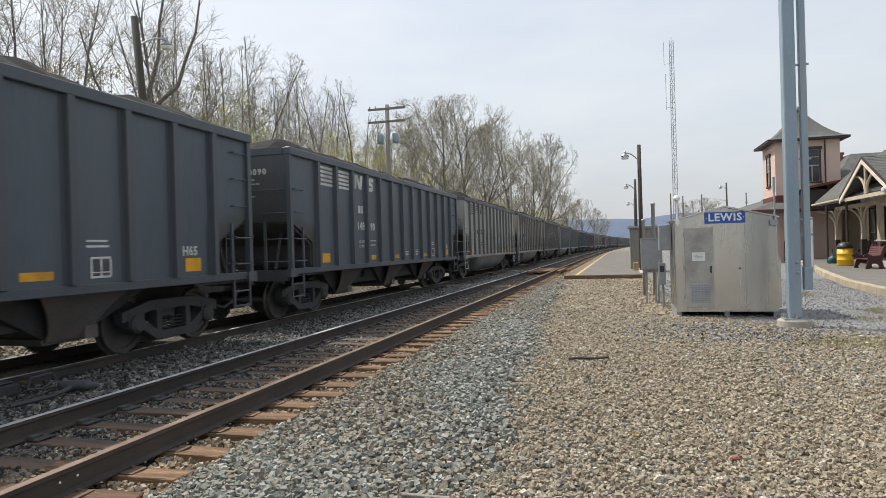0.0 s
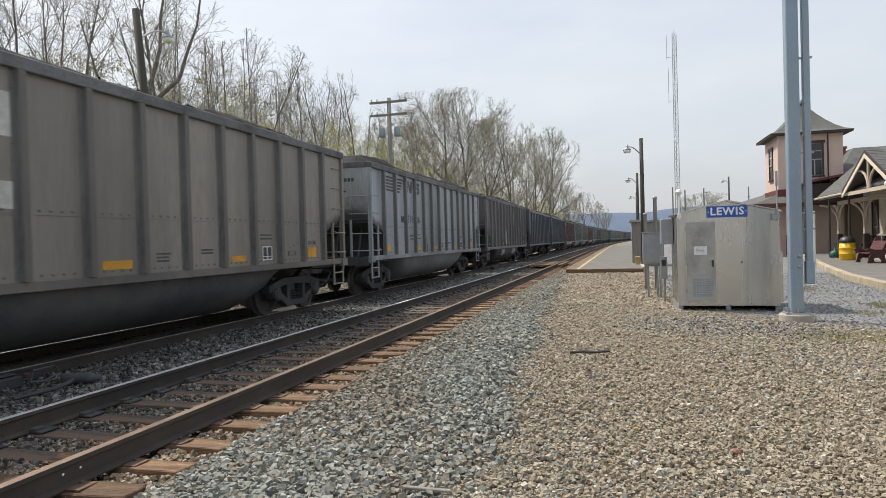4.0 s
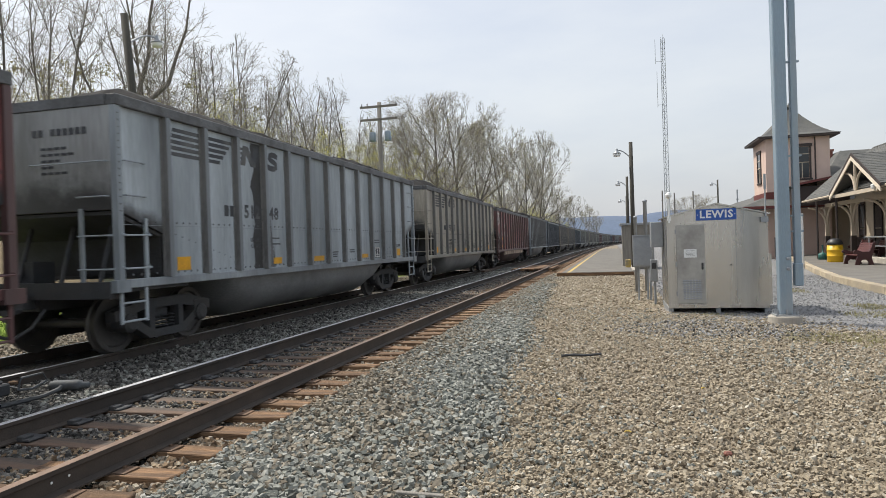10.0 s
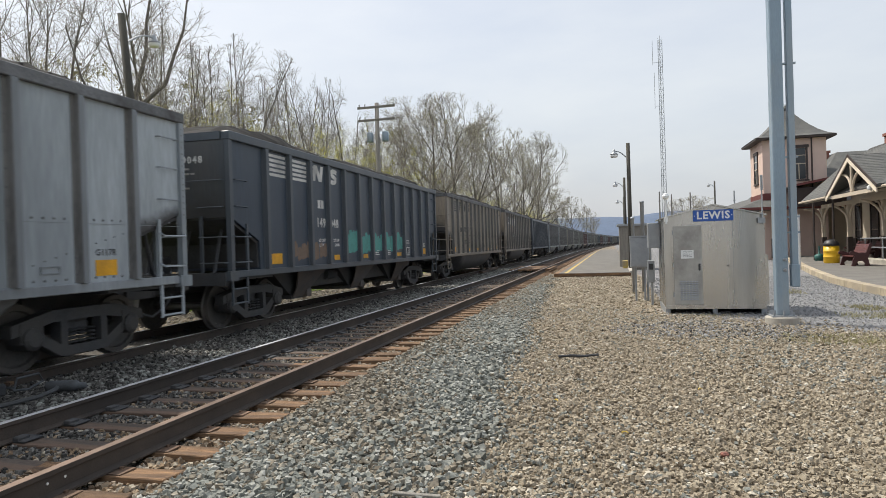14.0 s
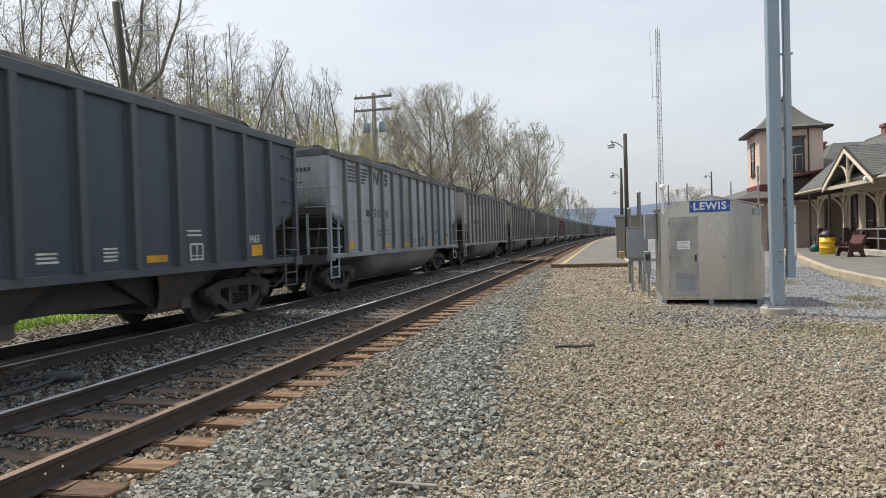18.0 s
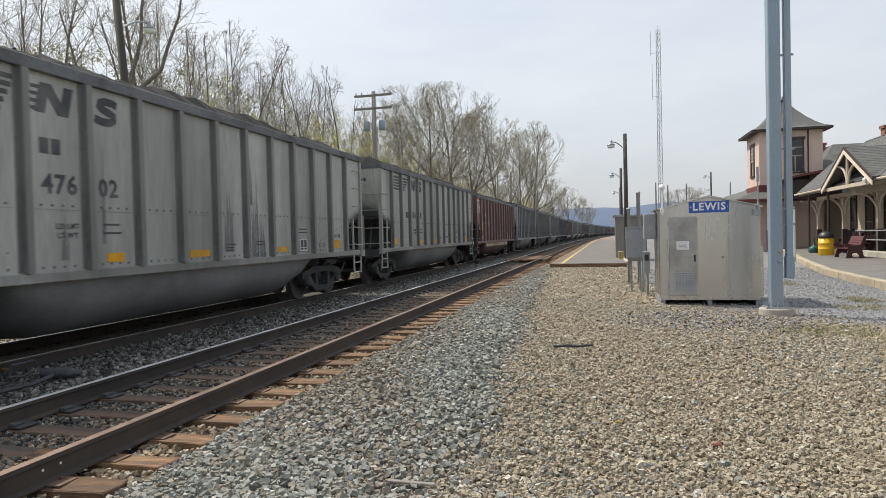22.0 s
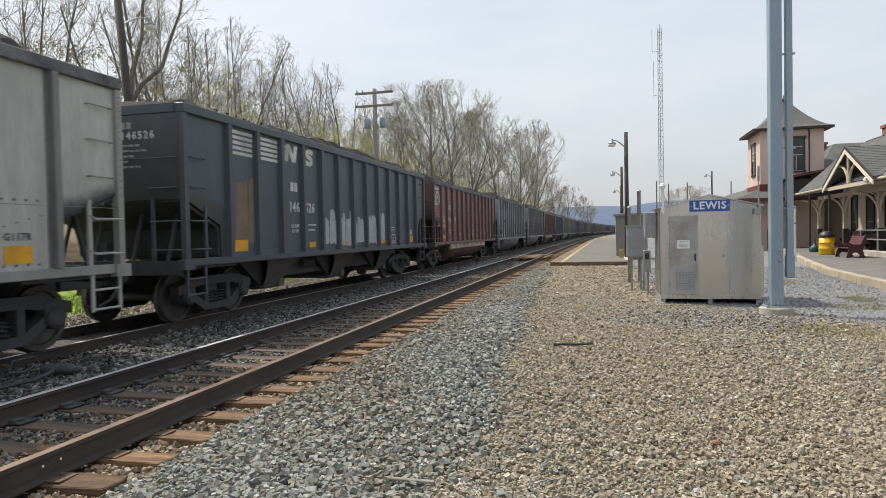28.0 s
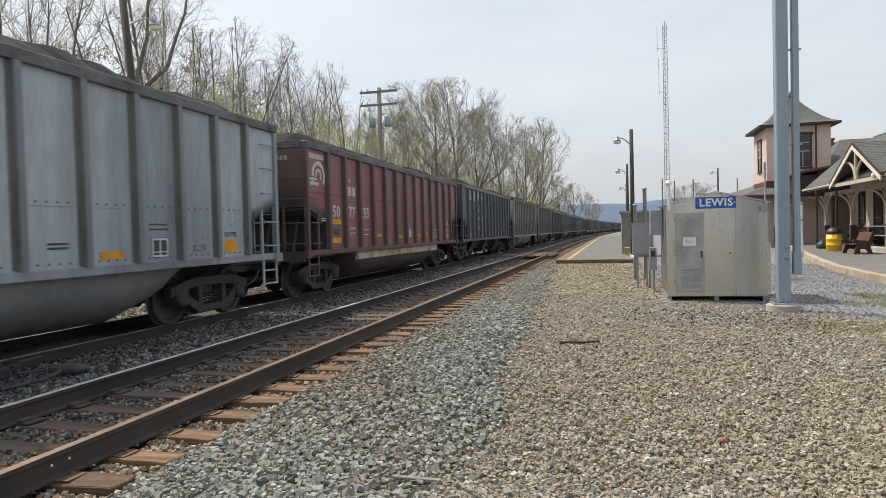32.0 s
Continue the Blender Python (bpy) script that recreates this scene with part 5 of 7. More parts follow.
def scrawl(car, y, z, w, hh, mat, seed, lean=0.0):
    """A loose sprayed line of loops, on the side or on a sheet that leans in below it."""
    rr = random.Random(seed)
    pts = []
    n = 26
    for k in range(n):
        u = k / (n - 1)
        pts.append((1.5495, y + w * u + 0.07 * math.sin(k * 1.9), z + hh * (0.5 + 0.5 * math.sin(k * 1.25 + seed)) * rr.uniform(0.7, 1.0)))
    bm = bmesh.new()
    for p, q in zip(pts, pts[1:]):
        d = Vector((0, q[1] - p[1], q[2] - p[2])).normalized() * 0.014
        nrm = Vector((0, -d.z, d.y))
        a, b = Vector(p), Vector(q)
        quad = [a - d - nrm, b + d - nrm, b + d + nrm, a - d + nrm]
        if lean:
            for v in quad:
                v.x = 1.026 + lean * (v.z - 0.40)
        bm.faces.new([bm.verts.new(v) for v in quad])
    return part("graffiti", bm, mat, car, "thin sprayed scrawl")


# car, rib, distance past the rib, half width, from, to
STREAKS = ((16, 8, 0.45, 0.36, 1.16, 2.35), (16, 7, 0.5, 0.22, 1.16, 2.0), (16, 9, 0.3, 0.12, 1.3, 2.7), (16, 4, 0.5, 0.2, 1.16, 1.9), (15, 6, 0.5, 0.25, 1.16, 2.2), (15, 9, 0.4, 0.16, 1.16, 2.5), (2, 7, 0.70, 0.22, 1.16, 2.6), (2, 7, 0.62, 0.16, 2.0, 3.55), (18, 7, 0.40, 0.42, 1.16, 2.45), (18, 7, 0.30, 0.06, 2.4, 3.35), (18, 7, 0.5, 0.04, 2.4, 3.1), (5, 4, 0.4, 0.12, 1.16, 2.3), (10, 3, 0.2, 0.2, 1.18, 2.6), (13, 6, 0.4, 0.1, 1.16, 2.2),
           (21, 6, 0.42, 0.14, 1.30, 3.3), (24, 6, 0.45, 0.22, 1.16, 3.45), (24, 7, 0.5, 0.26, 1.16, 2.6), (21, 3, 0.3, 0.03, 1.5, 3.3), (21, 7, 0.42, 0.34, 1.16, 2.9), (21, 7, 0.20, 0.10, 2.2, 3.6), (21, 2, 0.6, 0.05, 1.3, 2.2),  (29, 7, 0.4, 0.12, 1.16, 2.35), (30, 2, 0.4, 0.1, 1.2, 2.3), (3, 8, 0.4, 0.09, 1.2, 2.1))
# kind, paint, number, how far this coupling stands off the even spacing
TRAIN = [
    ("hopper", "black", "148211", 0.10), ("hopper", "black", "148090", 0.15), ("tub", "stone", "513332", 0.07), ("tub", "beige", "517410", -0.06),
    ("tub", "taupe", "466514", -0.22), ("tub", "silver", "511206", -0.06), ("plain", "brown", "507730", 0.14), ("hopper", "black", "146915", 0.20),
    ("hopper", "black", "149146", -0.02), ("red", "red", "507647", 0.00), ("tub", "silver", "512348", 0.44), ("tub", "beige", "497515", 0.43),
    ("red", "red", "507960", 0.06), ("tub", "silver", "514474", 0.11), ("hopper", "black", "149048", -0.25), ("tub", "tan", "481522", 0.14),
    ("tub", "tan", "488382", 0.14), ("hopper", "black", "146912", -0.09), ("tub", "silver", "515320", 0.20), ("tub", "stone", "526490", 0.20),
    ("tub", "beige", "500387", 0.39), ("tub", "stone", "476102", 0.27), ("tub", "stone", "506608", 0.26), ("red", "red", "507915", -0.19),
    ("tub", "silver", "476416", 0.14), ("tub", "taupe", "503218", 0.09), ("tub", "stone", "498877", 0.34), ("hopper", "black", "146526", 0.09),
    ("red", "red", "507419", 0.06), ("tub", "silver", "481578", 0.11), ("tub", "silver", "510333", 0.31), ("red", "red", "507733", 0.01),
    ("hopper", "black", "147730", 0.00), ("tub", "beige", "502266", 0.14), ("tub", "taupe", "499120", 0.14), ("hopper", "black", "146338", 0.00),
    ("plain", "brown", "507112", 0.14), ("hopper", "black", "148677", 0.00), ("tub", "taupe", "492351", 0.14), ("hopper", "black", "149870", 0.00),
    ("red", "red", "507268", 0.20), ("plain", "brown", "507845", 0.14), ("red", "red", "507551", 0.20), ("tub", "taupe", "486213", 0.14),
    ("hopper", "black", "146780", 0.00), ("red", "red", "507309", 0.20), ("plain", "brown", "507004", 0.14), ("tub", "taupe", "490218", 0.14),
    ("hopper", "black", "148102", 0.00), ("hopper", "black", "149233", 0.00), ("tub", "taupe", "484731", 0.14), ("red", "red", "507688", 0.20),
    ("plain", "brown", "507470", 0.14), ("hopper", "black", "147119", 0.00), ("tub", "taupe", "487045", 0.14), ("hopper", "black", "146204", 0.00),
]
LOOKS = {"tan": "dusty tan ribbed coal gondola, heaped with coal", "stone": "stone-grey ribbed coal gondola with sooty ends",
         "black": "black steel hopper car heaped with coal, white stencils", "red": "oxide-red coal gondola with sooty ribs and belly tub",
         "silver": "pale grey ribbed coal gondola with sooty ends", "beige": "dusty beige-grey ribbed coal gondola, heaped with coal",
         "taupe": "grimy taupe ribbed coal gondola, heaped with coal", "brown": "dark brown coal gondola with worn pale ribs"}
CARS = []
front = -3.735
for k, (kind, paint, number, off) in enumerate(TRAIN):
    car = rail_car(kind, paint, number, LOOKS[paint], k)
    CARS.append((car, front + off + BODY[kind] / 2))
    front += CAR_LEN[kind]
    ribs = rib_places(kind)
    if k == 27:
        spray(car, ribs[4] + 0.1, ribs[8] + 0.4, 1.2, 2.2, M_GRAFW, 5, "white graffiti tag")
        spray(car, ribs[0] + 0.2, ribs[1] - 0.25, 1.3, 2.8, M_GRAFO, 6, "tan sprayed patch")
    if k == 16:
        bm = bmesh.new()
        for a in ((0.26, 3.02, 0.62, 3.06), (0.26, 3.34, 0.62, 3.38), (0.26, 3.06, 0.30, 3.34), (0.58, 3.06, 0.62, 3.34)):
            flat(bm, ribs[-1] + a[0], a[1], ribs[-1] + a[2], a[3])
        mark(car, "placard_frame", bm, M_WHITE, "white-edged placard frame")
    if k == 8:
        for j, yy in enumerate((-3.55, 0.0, 3.55)):
            scrawl(car, yy - 0.34, 0.66, 0.68, 0.3, M_GRAFW, 70 + j, 0.5833)
    if k == 10:
        band(car, ribs[3] - 0.25, 0.2, 1.17, 3.64, 5)
    if k == 14:
        spray(car, ribs[4] + 0.1, ribs[9], 1.35, 2.05, M_GRAFT, 7, "teal graffiti tag")
        spray(car, ribs[1] + 0.1, ribs[3] - 0.1, 1.25, 1.75, M_GRAFO, 8, "tan sprayed patch")
    if k == 6:
        bm = bmesh.new()
        flat(bm, ribs[4] + 0.10, 1.28, ribs[5] - 0.10, 2.06)
        mark(car, "patch", bm, M_GRAFW, "pale grey painted patch")
    for car_no, rib, off, w, z0, z1 in STREAKS:
        if k == car_no:
            streak(car, ribs[rib] + off, w, z0, z1, k)
    if k in (2, 11, 20, 26):
        for j, rib in enumerate(((3, 6), (2, 5, 7), (4,), (1, 7))[(2, 11, 20, 26).index(k)]):
            scrawl(car, ribs[rib] + 0.2, 1.35 + 0.12 * (j % 2), 0.8, 0.34, M_GRAFW if k == 2 else M_DARKLET, k * 9 + j)
    if k in (4, 16):
        for a, b, z0, z1 in ((0, 0, 2.93, 3.42), (1, 1, 2.93, 3.42), (2, 2, 2.02, 2.34), (3, 3, 2.02, 2.34), (2, 2, 2.86, 3.38), (3, 3, 2.86, 3.38)):
            bm = bmesh.new()
            flat(bm, ribs[a] + 0.10, z0, ribs[b + 1] - 0.10, z1, 1.5425)
            mark(car, "repaint_panel", bm, M_WHITE, "white repainted panel behind the lettering")



# ---- signal shed and its fittings ----
SX0, SX1, SY0, SY1 = 1.19, 3.27, 15.58, 17.55
shed = thing("signal_shed", (2.23, 15.58, 0), "aluminium railway signal shed with a blue name sign", "shed")


def shed_walls(bm):
    w, d = (SX1 - SX0) / 2, SY1 - SY0
    prism(bm, [(-w, 0.14), (w, 0.14), (w, 2.18), (0, 2.43), (-w, 2.18)], "y", 0, d)


part("shell", (lambda b: (shed_walls(b), b)[1])(bmesh.new()), M_ALU, shed)
bm = bmesh.new()
for s in (-1, 1):
    prism(bm, [(0, 2.435), (s * 1.10, 2.17), (s * 1.10, 2.20), (0, 2.47)], "y", -0.06, SY1 - SY0 + 0.06)
part("roof", bm, M_ALU, shed)
for x in (-1.0, 0.0, 1.0):
    bm = bmesh.new()
    box(bm, x - 0.05, 0.03, 0.0, x + 0.05, 1.9, 0.14)
    part("skid", bm, M_GALV, shed)
bm = bmesh.new()
box(bm, -1.05, -0.02, 0.12, 1.05, 0.05, 0.20)
part("base_rail", bm, M_ALU, shed)
for x in (-1.04, -0.83, 0.87, 1.04):
    bm = bmesh.new()
    box(bm, x - 0.012, -0.006, 0.2, x + 0.012, 0.01, 2.16 if abs(x) < 0.95 else 2.15)
    part("seam_strip", bm, M_ALU, shed)
bm = bmesh.new()
box(bm, 0.397, -0.004, 0.2, 0.403, 0.01, 2.28)
part("seam_strip", bm, M_GALV, shed)
door = part("door", (lambda b: (box(b, -0.86, -0.03, 0.22, -0.25, 0.01, 2.0), b)[1])(bmesh.new()), M_DOOR, shed, "closed grey steel door", None, 0.008)
bm = bmesh.new()
for a in ((-0.89, 0.2, -0.86, 2.0), (-0.25, 0.2, -0.22, 2.0), (-0.89, 2.0, -0.22, 2.04)):
    box(bm, a[0], -0.022, a[1], a[2], 0.01, a[3])
part("door_frame", bm, M_ALU, shed)
for k in range(6):
    bm = bmesh.new()
    for j in range(9):
        z = 0.32 + j * 0.05
        prism(bm, [(-0.032, z), (-0.05, z + 0.008), (-0.032, z + 0.035)], "x", -0.73 + k * 0.066, -0.73 + k * 0.066 + 0.05)
    part("louvre", bm, M_GALV, door)
bm = bmesh.new()
box(bm, -0.335, -0.06, 1.0, -0.295, -0.03, 1.14)
tube(bm, (-0.315, -0.08, 1.1), (-0.315, -0.08, 0.98), 0.012)
part("handle", bm, M_STEELDARK, door)
for z in (0.45, 1.12, 1.85):
    bm = bmesh.new()
    tube(bm, (-0.87, -0.035, z - 0.05), (-0.87, -0.035, z + 0.05), 0.013)
    part("hinge", bm, M_GALV, door)
bm = bmesh.new()
box(bm, -0.70, -0.034, 1.26, -0.43, -0.03, 1.45)
notice = part("notice", bm, M_SIGNW, door, "white paper notice")
bm = bmesh.new()
for k in range(5):
    box(bm, -0.66, -0.0355, 1.30 + k * 0.028, -0.47 - 0.03 * (k % 2), -0.034, 1.305 + k * 0.028)
part("printed_lines", bm, M_DARKLET, notice)
bm = bmesh.new()
lathe(bm, [(0.02, 0), (0.02, 0.02)], 8)
part("vent_plug", bm, M_STEELDARK, shed, "", pose(0.28, -0.0, 1.08, 90, 0, 0))
sign = part("name_sign", (lambda b: (box(b, -0.42, -0.03, 2.085, 0.42, -0.004, 2.335), b)[1])(bmesh.new()), M_SIGN, shed, "blue enamel sign with white letters", None, 0.004)
part("letters", lettering("LEWIS", 0.17, M_SIGNW), M_SIGNW, sign, "", pose(0, -0.032, 2.21, 90, 0, 0))
for x in (-0.385, 0.385):
    bm = bmesh.new()
    lathe(bm, [(0.012, 0), (0.012, 0.006)], 8)
    part("sign_bolt", bm, M_SIGNW, sign, "", pose(x, -0.03, 2.21, 90, 0, 0))
bm = bmesh.new()
tube(bm, (-1.0, -0.1, 2.06), (-1.0, -0.1, 2.62), 0.022)
lathe(bm, [(0.03, 2.6), (0.065, 2.64), (0.075, 2.68), (0.05, 2.73), (0.01, 2.75)], 14, "z", -1.0, -0.1)
box(bm, -1.04, -0.11, 2.1, -0.96, 0.02, 2.2)
part("dome_antenna", bm, M_SIGNW, shed, "white dome antenna on a short mast")
bm = bmesh.new()
tube(bm, (1.0, -0.06, 1.98), (1.0, -0.06, 3.0), 0.016)
tube(bm, (1.0, -0.06, 2.72), (1.0, -0.06, 3.05), 0.028)
box(bm, 0.9, -0.1, 2.0, 1.05, 0.02, 2.12)
part("whip_antenna", bm, M_GALV, shed)
bm = bmesh.new()
box(bm, 1.045, 0.05, 0.2, 1.12, 0.55, 1.3)
part("side_cover", bm, M_ALU, shed)

# meter and relay boxes beside the shed
relay = thing("relay_box", (0.78, 19.0, 0), "grey metal relay box on two posts", "utility box")
bm = bmesh.new()
box(bm, -0.26, -0.18, 0.95, 0.24, 0.18, 1.80)
part("cabinet", bm, M_GALV, relay, "", None, 0.012)
bm = bmesh.new()
box(bm, -0.235, -0.195, 0.98, 0.215, -0.18, 1.77)
part("door", bm, M_GALV, relay, "", None, 0.006)
bm = bmesh.new()
box(bm, -0.27, -0.2, 1.79, 0.25, 0.2, 1.83)
part("lid", bm, M_GALV, relay)
for x in (-0.12, 0.12):
    bm = bmesh.new()
    tube(bm, (x, 0, 0), (x, 0, 1.0), 0.028)
    part("leg", bm, M_GALV, relay)
bm = bmesh.new()
pipe(bm, [(0.2, 0, 0), (0.2, 0, 0.9), (0.3, -0.05, 1.0), (0.3, -0.05, 1.1)], 0.03)
part("conduit", bm, M_GALV, relay)
jbox = thing("junction_box", (0.98, 17.4, 0), "small dark meter box on a conduit", "utility box")
bm = bmesh.new()
box(bm, -0.085, -0.1, 0.62, 0.085, 0.08, 1.18)
part("case", bm, M_GALV, jbox, "", None, 0.01)
bm = bmesh.new()
box(bm, -0.05, -0.115, 0.95, 0.05, -0.1, 1.1)
part("meter_window", bm, M_STEELDARK, jbox)
bm = bmesh.new()
tube(bm, (0.02, 0, 0), (0.02, 0, 0.64), 0.03)
part("conduit", bm, M_GALV, jbox)
bm = bmesh.new()
tube(bm, (0.0, 0, 1.15), (0.0, 0.02, 2.1), 0.022)
part("conduit", bm, M_GALV, jbox)
wallbox = thing("wall_box", (1.02, 17.0, 1.5), "grey metal box fixed to the shed's side", "utility box")
bm = bmesh.new()
box(bm, -0.12, -0.3, 0, 0.16, 0.3, 0.62)
part("case", bm, M_GALV, wallbox, "", None, 0.012)
for (x, y, h, r) in ((0.70, 21.8, 2.42, 0.055), (1.02, 22.1, 2.95, 0.06)):
    bm = bmesh.new()
    lathe(bm, [(r, 0), (r, h - 0.03), (r * 1.25, h - 0.02), (r * 1.1, h + 0.03), (0.01, h + 0.05)], 12)
    solo("steel_post", bm, M_GALV, "pale galvanised steel post standing in the gravel", "post", (x, y, 0), "steel posts", smooth=True)

# ---- tall blue-grey pole ----
mast = thing("steel_mast", (3.17, 13.8, 0), "tall blue-grey steel mast on a concrete footing", "mast")
bm = bmesh.new()
lathe(bm, [(0.30, -0.1), (0.30, 0.13), (0.285, 0.15)], 28)
part("footing", bm, M_CONC, mast)
bm = bmesh.new()
box(bm, -0.21, -0.21, 0.15, 0.21, 0.21, 0.18)
for a in range(2):
    box(bm, -0.012 if a % 2 else -0.19, -0.19 if a % 2 else -0.012, 0.18, 0.012 if a % 2 else 0.19, 0.19 if a % 2 else 0.012, 0.265 + 0.005 * a)
part("base_plate", bm, M_GALV, mast)
for sx in (-0.17, 0.17):
    for sy in (-0.17, 0.17):
        bm = bmesh.new()
        tube(bm, (sx, sy, 0.15), (sx, sy, 0.25), 0.02, None, 6)
        part("anchor_bolt", bm, M_GALV, mast)
bm = bmesh.new()
box(bm, -0.11, -0.12, 0.18, 0.11, 0.12, 10.5)
part("column", bm, M_BLUEPOLE, mast, "", None, 0.015)
bm = bmesh.new()
box(bm, 0.19, -0.05, 0.95, 0.31, 0.09, 10.5)
part("second_column", bm, M_BLUEPOLE, mast, "", None, 0.01)
bm = bmesh.new()
box(bm, 0.175, -0.065, 0.72, 0.325, 0.1, 1.15)
part("cover_plate", bm, M_BLUEPOLE, mast, "", None, 0.01)
for z in (1.75, 2.05, 3.2, 5.0, 7.0):
    bm = bmesh.new()
    box(bm, 0.1, -0.02, z, 0.36, 0.02, z + 0.035)
    part("bracket", bm, M_BLUEPOLE, mast)
for z in (1.05, 1.25):
    bm = bmesh.new()
    lathe(bm, [(0.035, 0), (0.035, 0.02), (0.02, 0.04)], 8)
    part("bolt_cap", bm, M_GALV, mast, "", pose(0.05, -0.12, z, 90, 0, 0))

# ---- platform ----
plat = thing("platform", (0, 0, 0), "low asphalt station platform with a yellow safety line", "platform", "", "structure")


def strip(bm, x0, x1, y0, y1, z0, z1, n=10):
    for k in range(n):
        a, b = y0 + (y1 - y0) * k / n, y0 + (y1 - y0) * (k + 1) / n
        v = [bm.verts.new(p) for p in ((x0 + bend(a), a, z0), (x1 + bend(a), a, z0), (x1 + bend(b), b, z0), (x0 + bend(b), b, z0),
                                       (x0 + bend(a), a, z1), (x1 + bend(a), a, z1), (x1 + bend(b), b, z1), (x0 + bend(b), b, z1))]
        for f in ((4, 5, 6, 7), (0, 1, 5, 4), (1, 2, 6, 5), (2, 3, 7, 6), (3, 0, 4, 7)):
            bm.faces.new([v[i] for i in f])


bm = bmesh.new()
strip(bm, -2.5, 0.85, 32.3, 125, 0, 0.20)
part("surface", bm, M_ASPH, plat)
bm = bmesh.new()
strip(bm, -2.72, -2.5, 32.2, 125, 0, 0.205)
part("edge_timber", bm, M_TIE, plat, "weathered brown timber edge of the platform")
bm = bmesh.new()
strip(bm, -2.72, 0.9, 32.02, 32.18, 0, 0.19, 1)
part("edge_timber", bm, M_TIE, plat)
bm = bmesh.new()
strip(bm, -2.24, -2.10, 32.4, 125, 0.2, 0.205)
part("yellow_line", bm, M_YLINE, plat)
for k in range(5):
    bm = bmesh.new()
    box(bm, 0.86, 33 + 1.3 * k, 0, 1.06, 34.2 + 1.3 * k, 0.24)
    part("kerb_block", bm, M_CONC, plat, "", None, 0.015)
bm = bmesh.new()
box(bm, 0.62, 37.0, 0.2, 0.9, 37.5, 0.62)
solo("kerb_marker", bm, M_YLINE, "yellow painted concrete block on the platform", "kerb", None, bevel=0.015)
hut = thing("platform_hut", (1.35, 39.0, 0.0), "grey equipment hut at the platform's end", "hut")
bm = bmesh.new()
box(bm, -0.85, 0, 0, 0.85, 2.2, 2.55)
part("cabin", bm, M_GREYWOOD, hut, "", None, 0.01)
bm = bmesh.new()
box(bm, -0.97, -0.12, 2.55, 0.97, 2.3, 2.68)
part("roof", bm, M_GALV, hut, "", None, 0.01)
bm = bmesh.new()
box(bm, -0.25, -0.03, 1.35, 0.05, 0, 1.75)
part("sign", bm, M_SIGN, hut, "small blue sign")

# grade crossing of planks over both lines
cross = thing("plank_crossing", (0, 0, 0), "weathered plank crossing laid over the tracks", "crossing", "", "structure")
for c, z in ((C1, RAIL1), (C2, RAIL2)):
    for j, x in enumerate((-0.52, -0.26, 0.0, 0.26, 0.52, -1.05, 1.05)):
        bm = bmesh.new()
        box(bm, c + x - 0.115, 37.0 + 0.1 * (j % 2), z - 0.1, c + x + 0.115, 42.5, z - 0.004)
        part("plank", bm, M_TIE if c == C1 else M_TIEDARK, cross)

# ---- platform lamps ----


def lamp_pole(x, y, h, lean, group, side=-1, mat=None, z0=0.0, label="dark wooden lamp pole with a bell-shaped street light", turn=0, reach=0.62, size=0.85):
    mat = mat or M_POLEWOOD
    lp = thing("lamp_pole", pose(x, y, z0, 0, 0, turn) @ pose(0, 0, 0, 0, lean, 0), label, "street lamp", group)
    bm = bmesh.new()
    tube(bm, (0, 0, -0.2), (0, 0, h), 0.13, 0.10, 10)
    part("pole", bm, mat, lp, "", None, 0, True)
    bm = bmesh.new()
    pts = [(0, 0, h - 0.75)] + [(side * (0.12 + reach * k / 6), 0, h - 0.75 + 0.34 * math.sin(math.pi * 0.6 * k / 6)) for k in range(7)]
    pipe(bm, pts, 0.03, 6)
    part("arm", bm, M_GALV, lp)
    bm = bmesh.new()
    e = pts[-1]
    lathe(bm, [(a * size, e[2] + b * size) for a, b in ((0.05, 0.16), (0.09, 0.06), (0.1, -0.05), (0.24, -0.14), (0.25, -0.2))], 14, "z", e[0], 0)
    head = part("lamp_head", bm, M_GALV, lp, "", None, 0, True)
    bm = bmesh.new()
    lathe(bm, [(a * size, e[2] + b * size) for a, b in ((0.2, -0.36), (0.23, -0.28), (0.235, -0.2))], 14, "z", e[0], 0)
    part("lens", bm, M_SIGNW, head, "milky lamp lens", None, 0, True)
    return lp


lamp_pole(1.06, 36.7, 7.0, 0, "platform lamps")
lamp_pole(1.25, 56.5, 7.0, 0, "platform lamps")
lamp_pole(1.65, 80.0, 6.9, 0, "platform lamps")
lamp_pole(13.2, 90.0, 9.1, 0, "street lamps")

# ---- poles on the far side ----
lamp_pole(-13.0, 16.2, 8.1, 6.0, "line poles", -1, None, 0.4, "leaning dark wooden pole with a lamp arm", -90, 1.15, 0.72)
lamp_pole(-12.0, 74.0, 8.3, 0, "line poles", 1, M_GREYWOOD, 0.2, "grey wooden pole with a lamp arm")
up = thing("utility_pole", (-13.0, 35.9, 0.2), "grey wooden utility pole with two crossarms and transformers", "utility pole")
bm = bmesh.new()
tube(bm, (0, 0, -0.3), (0, 0, 10.0), 0.17, 0.12, 10)
part("pole", bm, M_GREYWOOD, up, "", None, 0, True)
for z, w in ((9.75, 1.15), (9.0, 1.15)):
    bm = bmesh.new()
    box(bm, -w, -0.16, z - 0.06, w, -0.05, z + 0.06)
    arm = part("crossarm", bm, M_GREYWOOD, up)
    for x in (-w + 0.1, -w + 0.45, w - 0.45, w - 0.1):
        bm = bmesh.new()
        lathe(bm, [(0.02, z + 0.06), (0.05, z + 0.1), (0.03, z + 0.14), (0.05, z + 0.18), (0.015, z + 0.22)], 8, "z", x, -0.1)
        part("insulator", bm, M_GALV, arm)
